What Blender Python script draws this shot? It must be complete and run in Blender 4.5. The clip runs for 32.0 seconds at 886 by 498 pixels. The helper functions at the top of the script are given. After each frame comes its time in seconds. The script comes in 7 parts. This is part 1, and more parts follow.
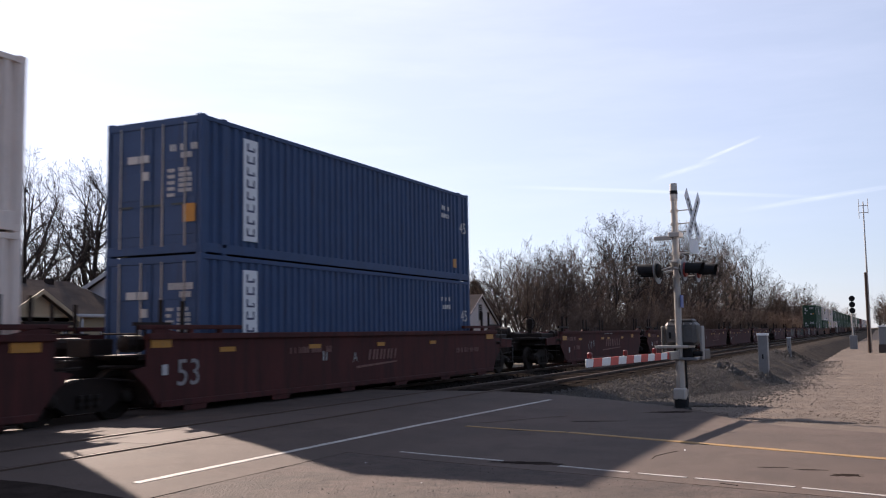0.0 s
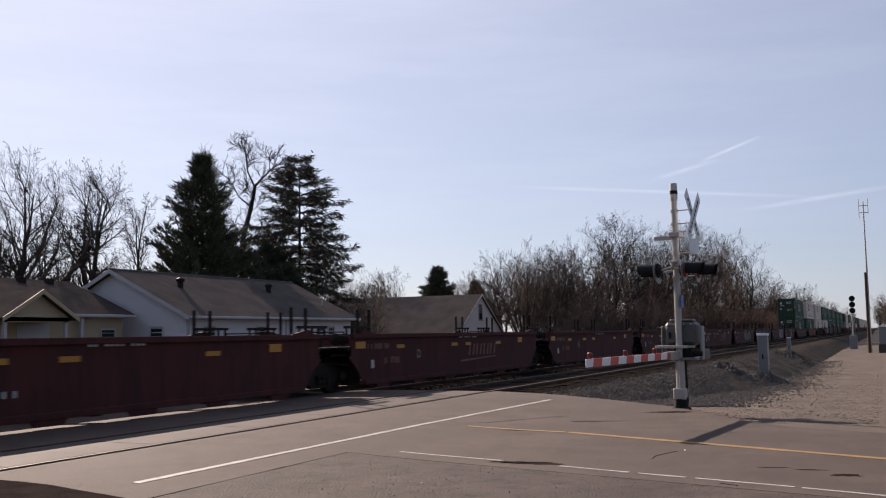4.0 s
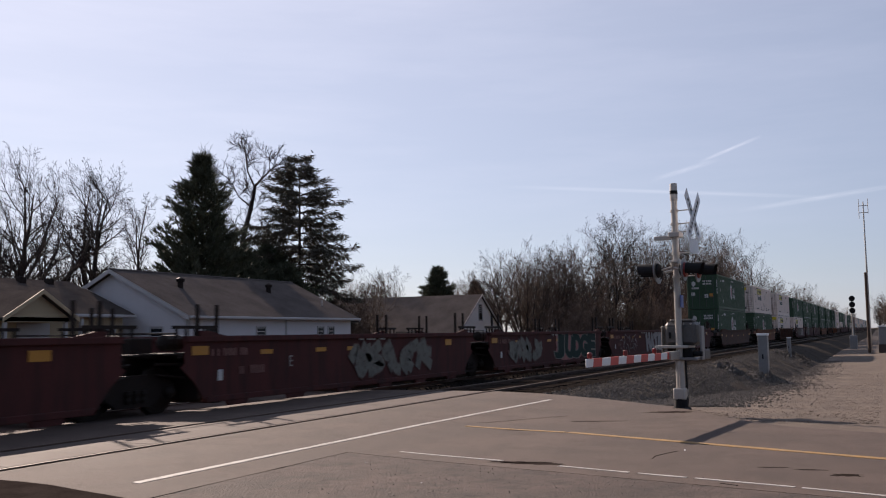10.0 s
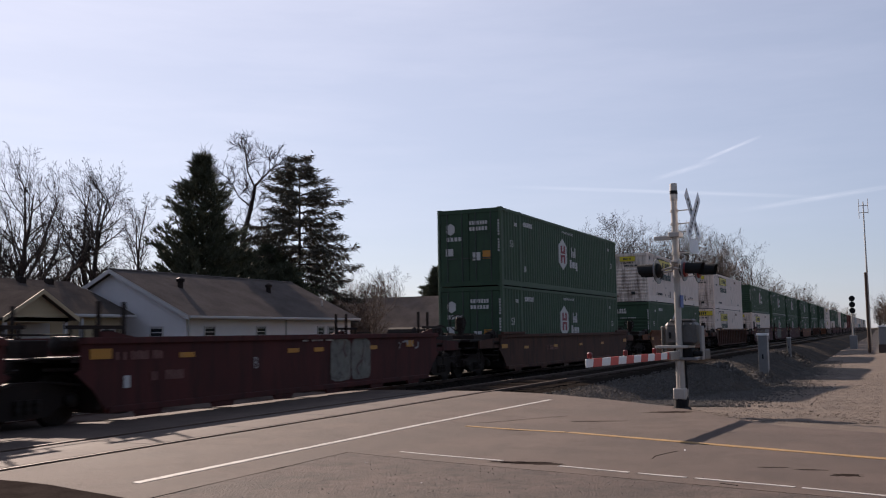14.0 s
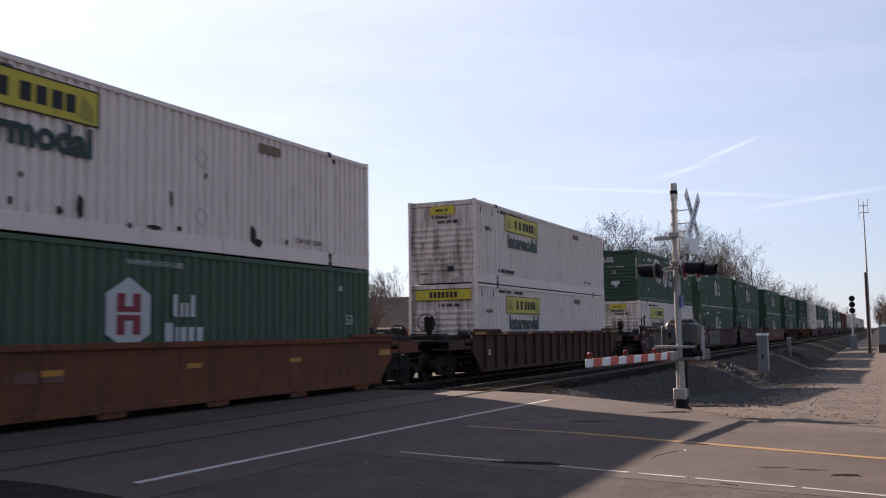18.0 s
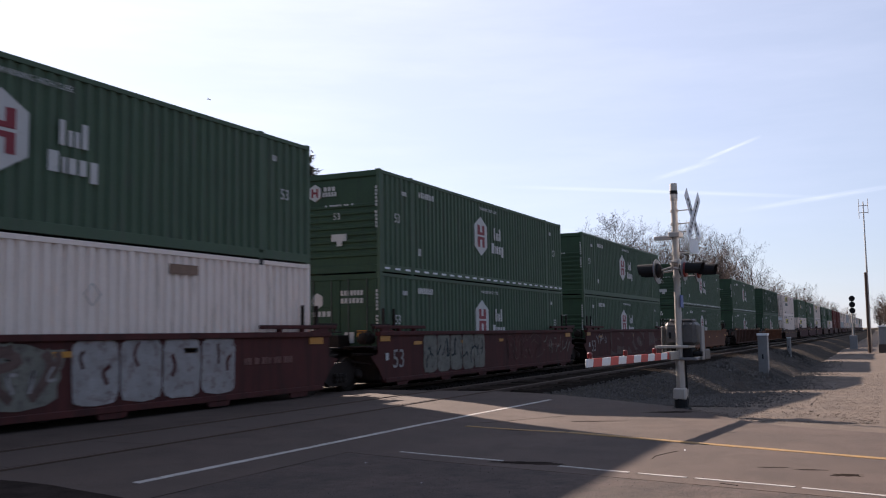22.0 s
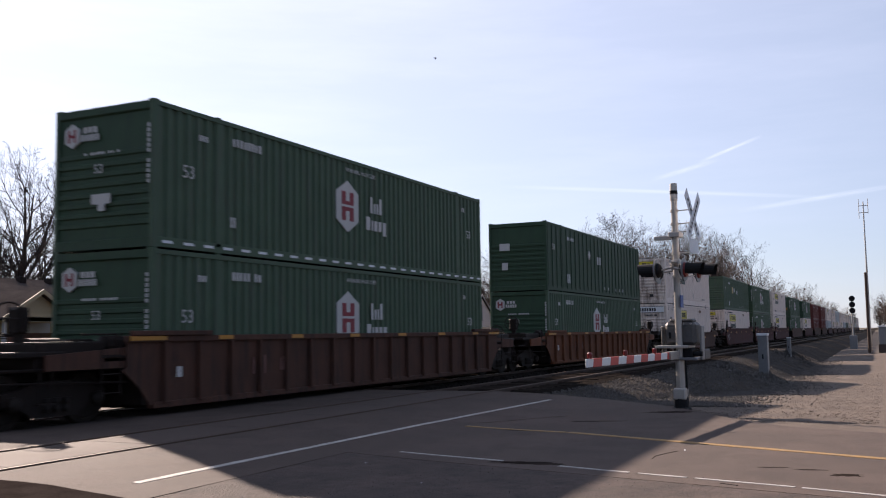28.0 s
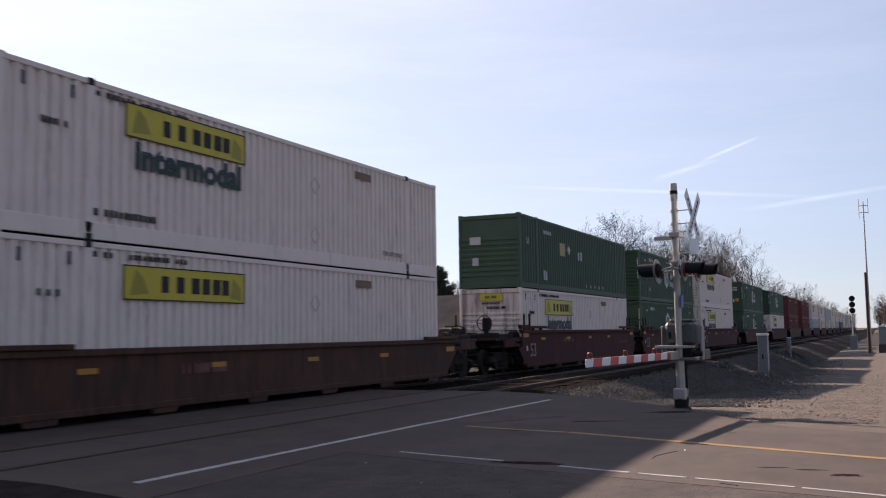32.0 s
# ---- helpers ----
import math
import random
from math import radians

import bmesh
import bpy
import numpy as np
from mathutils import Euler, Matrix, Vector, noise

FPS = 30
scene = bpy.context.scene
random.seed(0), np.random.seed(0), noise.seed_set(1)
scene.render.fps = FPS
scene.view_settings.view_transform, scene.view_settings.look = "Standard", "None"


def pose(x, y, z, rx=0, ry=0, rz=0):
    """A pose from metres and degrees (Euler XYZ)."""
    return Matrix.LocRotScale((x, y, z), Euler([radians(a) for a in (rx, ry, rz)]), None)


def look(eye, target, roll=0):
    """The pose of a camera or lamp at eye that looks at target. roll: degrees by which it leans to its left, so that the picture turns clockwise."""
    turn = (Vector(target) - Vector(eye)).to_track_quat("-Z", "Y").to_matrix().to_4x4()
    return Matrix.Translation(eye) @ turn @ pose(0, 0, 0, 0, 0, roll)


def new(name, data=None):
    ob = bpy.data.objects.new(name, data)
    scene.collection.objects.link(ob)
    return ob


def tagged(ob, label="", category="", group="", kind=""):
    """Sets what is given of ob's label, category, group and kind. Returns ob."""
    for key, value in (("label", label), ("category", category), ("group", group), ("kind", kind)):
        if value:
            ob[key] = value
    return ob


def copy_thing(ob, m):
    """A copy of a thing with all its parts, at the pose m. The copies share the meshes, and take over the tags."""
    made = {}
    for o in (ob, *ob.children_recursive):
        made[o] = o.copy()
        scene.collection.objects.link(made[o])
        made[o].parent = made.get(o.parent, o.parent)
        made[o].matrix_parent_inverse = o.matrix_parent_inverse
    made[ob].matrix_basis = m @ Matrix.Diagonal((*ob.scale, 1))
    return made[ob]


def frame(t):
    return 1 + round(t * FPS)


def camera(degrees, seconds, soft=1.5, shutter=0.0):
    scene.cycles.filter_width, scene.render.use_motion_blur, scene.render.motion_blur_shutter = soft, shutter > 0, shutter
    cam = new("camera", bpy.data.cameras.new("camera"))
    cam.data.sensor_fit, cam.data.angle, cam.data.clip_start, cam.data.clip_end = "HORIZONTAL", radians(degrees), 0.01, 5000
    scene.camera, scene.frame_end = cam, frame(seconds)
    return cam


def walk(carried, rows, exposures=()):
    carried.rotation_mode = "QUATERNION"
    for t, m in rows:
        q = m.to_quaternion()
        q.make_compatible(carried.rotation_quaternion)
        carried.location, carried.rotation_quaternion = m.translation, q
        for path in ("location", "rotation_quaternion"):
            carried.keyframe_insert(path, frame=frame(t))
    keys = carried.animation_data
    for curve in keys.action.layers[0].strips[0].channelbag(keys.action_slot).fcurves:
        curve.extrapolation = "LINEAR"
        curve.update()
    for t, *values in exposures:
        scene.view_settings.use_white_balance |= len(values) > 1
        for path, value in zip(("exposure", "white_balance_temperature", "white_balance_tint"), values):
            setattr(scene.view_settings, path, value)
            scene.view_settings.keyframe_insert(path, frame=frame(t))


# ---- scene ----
# camera: stands still on the road's shoulder
cam = camera(50.535, 32.0, soft=1.1, shutter=0.25)
EYE = Vector((0.0, 0.0, 1.5))
AIM = EYE + Vector((0.90149, 0.42325, 0.08993)) * 10
EXPOSURES = [(0, 1.22, 6500, 18), (0.6, 1.10, 6500, 18), (1.6, 0.80, 6550, 18), (6, 0.77, 6550, 18), (10, 0.73, 6550, 18), (13.8, 0.75, 6550, 18), (16.5, 1.10, 6500, 18), (20, 1.16, 6500, 18), (22, 1.20, 6500, 18),
             (23, 1.30, 6500, 18), (25.5, 1.31, 6500, 18), (28, 1.16, 6500, 18), (29, 1.25, 6500, 18), (31, 1.20, 6500, 18), (32, 1.12, 6500, 18)]
walk(cam, [(0, look(EYE, AIM, -0.8695)), (32, look(EYE, AIM, -0.8695))], exposures=EXPOSURES)

# daylight: low winter sun behind the train, thin high cloud
SUN = Vector((6.3, 9.95, 6.15)).normalized()
world = bpy.data.worlds.new("sky")
scene.world = world
world.use_nodes = True
wn, wl = world.node_tree.nodes, world.node_tree.links
sky = wn.new("ShaderNodeTexSky")
sky.sky_type, sky.sun_disc = "NISHITA", False
sky.sun_elevation = math.asin(SUN.z)
sky.sun_rotation = math.atan2(SUN.x, SUN.y)
sky.altitude, sky.air_density, sky.dust_density, sky.ozone_density = 200, 1.0, 0.25, 3.0
tc = wn.new("ShaderNodeTexCoord")
mp = wn.new("ShaderNodeMapping")
mp.inputs["Scale"].default_value = (1.2, 1.2, 9.0)
mp.inputs["Rotation"].default_value = (0.10, -0.05, 0.4)
wl.new(tc.outputs["Generated"], mp.inputs["Vector"])
cn = wn.new("ShaderNodeTexNoise")
cn.inputs["Scale"].default_value, cn.inputs["Detail"].default_value, cn.inputs["Roughness"].default_value = 2.2, 6, 0.62
wl.new(mp.outputs["Vector"], cn.inputs["Vector"])
cr = wn.new("ShaderNodeMapRange")
cr.inputs["From Min"].default_value, cr.inputs["From Max"].default_value = 0.40, 0.90
cr.inputs["To Min"].default_value, cr.inputs["To Max"].default_value = 0.50, 0.66
wl.new(cn.outputs["Fac"], cr.inputs["Value"])
cm = wn.new("ShaderNodeMix")
cm.data_type = "RGBA"
# thin cirrus scatters forward: bright round the sun, faint away from it
dot = wn.new("ShaderNodeVectorMath")
dot.operation = "DOT_PRODUCT"
dot.inputs[1].default_value = SUN
wl.new(tc.outputs["Generated"], dot.inputs[0])
fwd = wn.new("ShaderNodeMapRange")
fwd.inputs["From Min"].default_value, fwd.inputs["From Max"].default_value = -1.0, 1.0
wl.new(dot.outputs["Value"], fwd.inputs["Value"])
pw = wn.new("ShaderNodeMath")
pw.operation = "POWER"
pw.inputs[1].default_value = 3.4
wl.new(fwd.outputs["Result"], pw.inputs[0])
veil = wn.new("ShaderNodeMix")
veil.data_type = "RGBA"
veil.inputs["A"].default_value, veil.inputs["B"].default_value = (3.4, 4.6, 6.7, 1), (13.7, 14.3, 16.0, 1)
wl.new(pw.outputs[0], veil.inputs["Factor"])
wl.new(veil.outputs["Result"], cm.inputs["B"])
wl.new(cr.outputs["Result"], cm.inputs["Factor"])
wl.new(sky.outputs["Color"], cm.inputs["A"])
wl.new(cm.outputs["Result"], wn["Background"].inputs["Color"])
wn["Background"].inputs["Strength"].default_value = 0.0455
lamp = bpy.data.lights.new("sun", "SUN")
lamp.energy, lamp.angle, lamp.color = 5.0, radians(0.55), (1.0, 0.86, 0.71)
new("sun", lamp).matrix_world = look(SUN * 200, (0, 0, 0))


# ---- materials ----
def mat(name, col, rough=0.7, metal=0.0, var=0.18, scale=1.5, fine=30.0, bump=0.15, dist=0.01, dirt=None, amount=0.4, rand=0.0, glow=0.0, streak=False, spec=None):
    """A worn procedural surface: two scales of noise over the base colour, relief, and stains of a second colour."""
    m = bpy.data.materials.new(name)
    m.use_nodes = True
    n, l = m.node_tree.nodes, m.node_tree.links
    b = n["Principled BSDF"]
    co = n.new("ShaderNodeTexCoord")
    vec = co.outputs["Object"]
    big = n.new("ShaderNodeTexNoise")
    big.inputs["Scale"].default_value, big.inputs["Detail"].default_value = scale, 5
    small = n.new("ShaderNodeTexNoise")
    small.inputs["Scale"].default_value, small.inputs["Detail"].default_value = fine, 3
    l.new(vec, big.inputs["Vector"]), l.new(vec, small.inputs["Vector"])
    add = n.new("ShaderNodeMath")
    add.operation = "MULTIPLY_ADD"
    l.new(big.outputs["Fac"], add.inputs[0])
    add.inputs[1].default_value = 0.6
    half = n.new("ShaderNodeMath")
    half.operation = "MULTIPLY"
    l.new(small.outputs["Fac"], half.inputs[0])
    half.inputs[1].default_value = 0.4
    l.new(half.outputs[0], add.inputs[2])
    mix = n.new("ShaderNodeMix")
    mix.data_type = "RGBA"
    k = var * 2.2
    mix.inputs["A"].default_value = (*[max(0, c * (1 - k)) for c in col], 1)
    mix.inputs["B"].default_value = (*[min(1, c * (1 + k)) for c in col], 1)
    l.new(add.outputs[0], mix.inputs["Factor"])
    out = mix.outputs["Result"]
    if dirt:
        st = n.new("ShaderNodeTexNoise")
        st.inputs["Scale"].default_value, st.inputs["Detail"].default_value, st.inputs["Roughness"].default_value = scale * 1.7 + 0.3, 8, 0.7
        if streak:
            sm = n.new("ShaderNodeMapping")
            sm.inputs["Scale"].default_value = (2.2, 2.2, 0.25)
            l.new(vec, sm.inputs["Vector"]), l.new(sm.outputs["Vector"], st.inputs["Vector"])
        else:
            l.new(vec, st.inputs["Vector"])
        r = n.new("ShaderNodeMapRange")
        r.inputs["From Min"].default_value, r.inputs["From Max"].default_value = 0.68 - 0.35 * amount, 0.80 - 0.2 * amount
        l.new(st.outputs["Fac"], r.inputs["Value"])
        mx = n.new("ShaderNodeMix")
        mx.data_type = "RGBA"
        l.new(r.outputs["Result"], mx.inputs["Factor"])
        l.new(out, mx.inputs["A"])
        mx.inputs["B"].default_value = (*dirt, 1)
        out = mx.outputs["Result"]
    if rand:
        oi = n.new("ShaderNodeObjectInfo")
        hs = n.new("ShaderNodeHueSaturation")
        mr = n.new("ShaderNodeMapRange")
        mr.inputs["To Min"].default_value, mr.inputs["To Max"].default_value = 1 - rand, 1 + rand
        l.new(oi.outputs["Random"], mr.inputs["Value"]), l.new(mr.outputs["Result"], hs.inputs["Value"])
        l.new(out, hs.inputs["Color"])
        out = hs.outputs["Color"]
    l.new(out, b.inputs["Base Color"])
    rr = n.new("ShaderNodeMapRange")
    rr.inputs["To Min"].default_value, rr.inputs["To Max"].default_value = max(0.03, rough - 0.12), min(1, rough + 0.12)
    l.new(add.outputs[0], rr.inputs["Value"]), l.new(rr.outputs["Result"], b.inputs["Roughness"])
    b.inputs["Metallic"].default_value = metal
    if rough > 0.6 or spec is not None:
        b.inputs["Specular IOR Level"].default_value = 0.22 if spec is None else spec
    if bump:
        bp = n.new("ShaderNodeBump")
        bp.inputs["Strength"].default_value, bp.inputs["Distance"].default_value = bump, dist
        l.new(small.outputs["Fac"], bp.inputs["Height"]), l.new(bp.outputs["Normal"], b.inputs["Normal"])
    if glow:
        b.inputs["Emission Color"].default_value, b.inputs["Emission Strength"].default_value = (*col, 1), glow
    return m


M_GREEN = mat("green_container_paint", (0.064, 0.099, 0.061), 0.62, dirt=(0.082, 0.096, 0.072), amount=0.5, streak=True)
# paint of the ribbed boxes, and the badge boxes' green darkened for shaded ends
M_DGREEN = mat("dark_green_and_shaded_end_paint", (0.034, 0.064, 0.036), 0.62, dirt=(0.028, 0.046, 0.032), amount=0.5, streak=True)
M_WHITE = mat("white_container_paint", (0.76, 0.63, 0.55), 0.65, var=0.08, dirt=(0.44, 0.35, 0.29), amount=0.35, streak=True)
M_GRIMY = mat("grimy_white_end_paint", (0.66, 0.55, 0.48), 0.65, var=0.16, scale=1.1, dirt=(0.17, 0.12, 0.095), amount=0.70, streak=True)
M_GREY = mat("grey_container_paint", (0.42, 0.43, 0.43), 0.65, var=0.08, dirt=(0.3, 0.28, 0.26), amount=0.4, streak=True)
M_BLUE = mat("blue_container_paint", (0.044, 0.075, 0.150), 0.62, dirt=(0.05, 0.06, 0.10), amount=0.45, streak=True)
M_RED = mat("red_container_paint", (0.13, 0.034, 0.028), 0.65, dirt=(0.1, 0.04, 0.03), amount=0.5, streak=True)
M_DENT = mat("bare_rust_patch", (0.035, 0.03, 0.03), 0.85)
M_SOOT = mat("road_film_stain", (0.22, 0.14, 0.10), 0.85, var=0.3, scale=4)
M_CARRED = mat("oxide_red_car_paint", (0.070, 0.0195, 0.017), 0.8, var=0.32, scale=0.9, dirt=(0.038, 0.015, 0.0135), amount=0.62, streak=True)
M_CARBRN = mat("dark_brown_car_paint", (0.080, 0.036, 0.024), 0.8, var=0.3, dirt=(0.034, 0.021, 0.017), amount=0.55, streak=True)
M_CARORG = mat("faded_orange_car_paint", (0.150, 0.053, 0.025), 0.8, var=0.3, dirt=(0.075, 0.036, 0.023), amount=0.6, streak=True)
M_STEEL = mat("grimy_black_steel", (0.017, 0.011, 0.009), 0.62, spec=0.14, var=0.4, dirt=(0.030, 0.018, 0.013), amount=0.4)
M_WHEEL = mat("oily_wheel_steel", (0.020, 0.014, 0.011), 0.65, spec=0.15, var=0.3)
M_TREAD = mat("bright_worn_steel", (0.45, 0.43, 0.41), 0.28, metal=0.95, var=0.1)
M_YELLOW = mat("yellow_reflective_tape", (0.42, 0.175, 0.012), 0.5, var=0.12, dirt=(0.3, 0.15, 0.04), amount=0.3)
M_SIGNY = mat("yellow_sign_panel", (0.52, 0.40, 0.02), 0.5, var=0.08, dirt=(0.28, 0.22, 0.05), amount=0.3)
M_LETW = mat("white_lettering", (0.46, 0.44, 0.42), 0.6, var=0.12, dirt=(0.3, 0.3, 0.28), amount=0.3)
M_LETFAINT = mat("faded_lettering", (0.20, 0.10, 0.085), 0.75, var=0.2, dirt=(0.1, 0.045, 0.04), amount=0.5)
M_LETG = mat("dark_green_lettering", (0.010, 0.030, 0.026), 0.6)
M_LETK = mat("black_lettering", (0.03, 0.03, 0.03), 0.7)
M_LETR = mat("maroon_lettering", (0.20, 0.012, 0.022), 0.6)
M_TAGW = mat("pale_spray_paint", (0.28, 0.255, 0.245), 0.8, var=0.25, scale=3, dirt=(0.13, 0.07, 0.065), amount=0.45)
M_TAGG = mat("grey_green_spray_paint", (0.16, 0.15, 0.125), 0.8, var=0.3, scale=3, dirt=(0.07, 0.05, 0.045), amount=0.5)
M_TAGK = mat("dark_spray_paint", (0.022, 0.028, 0.03), 0.8, var=0.3)
M_TAGP = mat("pink_spray_paint", (0.27, 0.115, 0.105), 0.8, var=0.3, scale=3)
M_TAGT = mat("teal_spray_paint", (0.012, 0.027, 0.022), 0.8, var=0.3, scale=3)
M_TAGN = mat("tan_spray_paint", (0.105, 0.066, 0.056), 0.85, var=0.5, scale=2.5, dirt=(0.06, 0.03, 0.028), amount=0.5)
M_ASPHALT = mat("worn_asphalt", (0.072, 0.052, 0.043), 0.88, var=0.36, scale=0.55, fine=42, bump=0.6, dist=0.016, dirt=(0.053, 0.038, 0.032), amount=0.6)
M_OLDASPH = mat("crumbled_old_asphalt", (0.066, 0.048, 0.041), 0.92, var=0.5, scale=1.1, fine=34, bump=0.8, dist=0.025, dirt=(0.036, 0.028, 0.025), amount=0.7)
# tar and cracks; also the dark of the painted shadow at the pavement edge
M_PATCH = mat("tar_patch", (0.033, 0.026, 0.023), 0.95, spec=0.0, var=0.4, scale=3)
M_CONC = mat("crossing_panel_concrete", (0.074, 0.054, 0.046), 0.85, var=0.14, scale=0.6, fine=45, bump=0.3, dirt=(0.05, 0.042, 0.037), amount=0.35)
M_RUBBER = mat("flangeway_rubber", (0.02, 0.018, 0.018), 0.8)
M_LINEW = mat("white_road_paint", (0.36, 0.335, 0.31), 0.7, var=0.2, scale=4, dirt=(0.16, 0.135, 0.12), amount=0.5)
M_LINEY = mat("yellow_road_paint", (0.27, 0.16, 0.055), 0.75, var=0.2, scale=4, dirt=(0.17, 0.13, 0.09), amount=0.55)
M_RAIL = mat("rusty_rail_side", (0.07, 0.045, 0.034), 0.7, metal=0.3, var=0.3)
M_TIE = mat("creosoted_tie_wood", (0.032, 0.025, 0.021), 0.95, spec=0.0, var=0.35, scale=3, rand=0.3)
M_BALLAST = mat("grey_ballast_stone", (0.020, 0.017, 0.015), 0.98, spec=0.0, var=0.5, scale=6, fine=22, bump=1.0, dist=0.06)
M_STONE = mat("loose_ballast_stone", (0.088, 0.079, 0.072), 0.9, var=0.3, scale=8, rand=0.35)
M_GALV = mat("galvanised_steel", (0.38, 0.35, 0.32), 0.48, metal=0.55, var=0.12, scale=5)
M_ALU = mat("aluminium_box", (0.19, 0.19, 0.195), 0.45, metal=0.5, var=0.15, scale=5)
M_MACH = mat("weathered_grey_casting", (0.085, 0.080, 0.077), 0.55, metal=0.3, var=0.3, scale=6)
M_BLACK = mat("flat_black_paint", (0.007, 0.007, 0.008), 0.7, var=0.3)
M_GATEW = mat("white_gate_sheeting", (0.72, 0.70, 0.68), 0.5, var=0.06)
M_GATER = mat("red_gate_sheeting", (0.50, 0.05, 0.035), 0.5, var=0.1)
M_LENS = mat("red_signal_lens", (0.16, 0.008, 0.008), 0.3, var=0.1, bump=0)
M_SIGN = mat("sign_sheeting", (0.66, 0.66, 0.67), 0.45, var=0.06)
M_SIGNBLUE = mat("blue_notice_plate", (0.05, 0.09, 0.28), 0.5)
M_SIDING = mat("white_lap_siding", (0.56, 0.52, 0.52), 0.6, var=0.06)
M_BRIGHT = mat("bright_white_siding", (0.88, 0.85, 0.82), 0.65, var=0.05)
M_CREAM = mat("cream_siding", (0.40, 0.31, 0.20), 0.65, var=0.07)
M_TRIM = mat("white_trim_paint", (0.42, 0.39, 0.38), 0.55, var=0.05)
M_SHINGLE = mat("grey_asphalt_shingle", (0.096, 0.082, 0.076), 0.95, spec=0.0, var=0.3, scale=0.8, fine=14, bump=0.6, dist=0.03, dirt=(0.074, 0.063, 0.058), amount=0.4)
M_SHINGLEB = mat("brown_asphalt_shingle", (0.074, 0.062, 0.056), 0.95, spec=0.0, var=0.3, scale=0.8, fine=14, bump=0.6, dist=0.03, dirt=(0.055, 0.046, 0.041), amount=0.4)
M_GLASS = mat("dark_window_glass", (0.02, 0.022, 0.025), 0.12, var=0.1, bump=0, spec=0.2)
M_BARK = mat("grey_brown_bark", (0.050, 0.038, 0.033), 0.9, var=0.35, scale=4, fine=40, bump=0.6)
M_TWIG = mat("brown_bare_twigs", (0.100, 0.068, 0.052), 0.9, var=0.3, scale=2, rand=0.25)
M_TWIGD = mat("dark_bare_twigs", (0.022, 0.016, 0.015), 0.9, var=0.3, scale=2, rand=0.2)
M_NEEDLE = mat("dark_conifer_needles", (0.070, 0.074, 0.046), 0.75, var=0.45, scale=2.5, fine=20)
M_NEEDLE2 = mat("dull_spruce_needles", (0.085, 0.074, 0.055), 0.75, var=0.45, scale=2.5, fine=20)
M_PLASTIC = mat("black_plastic", (0.02, 0.02, 0.021), 0.4)
M_FEATHER = mat("dark_feathers", (0.03, 0.028, 0.027), 0.8)


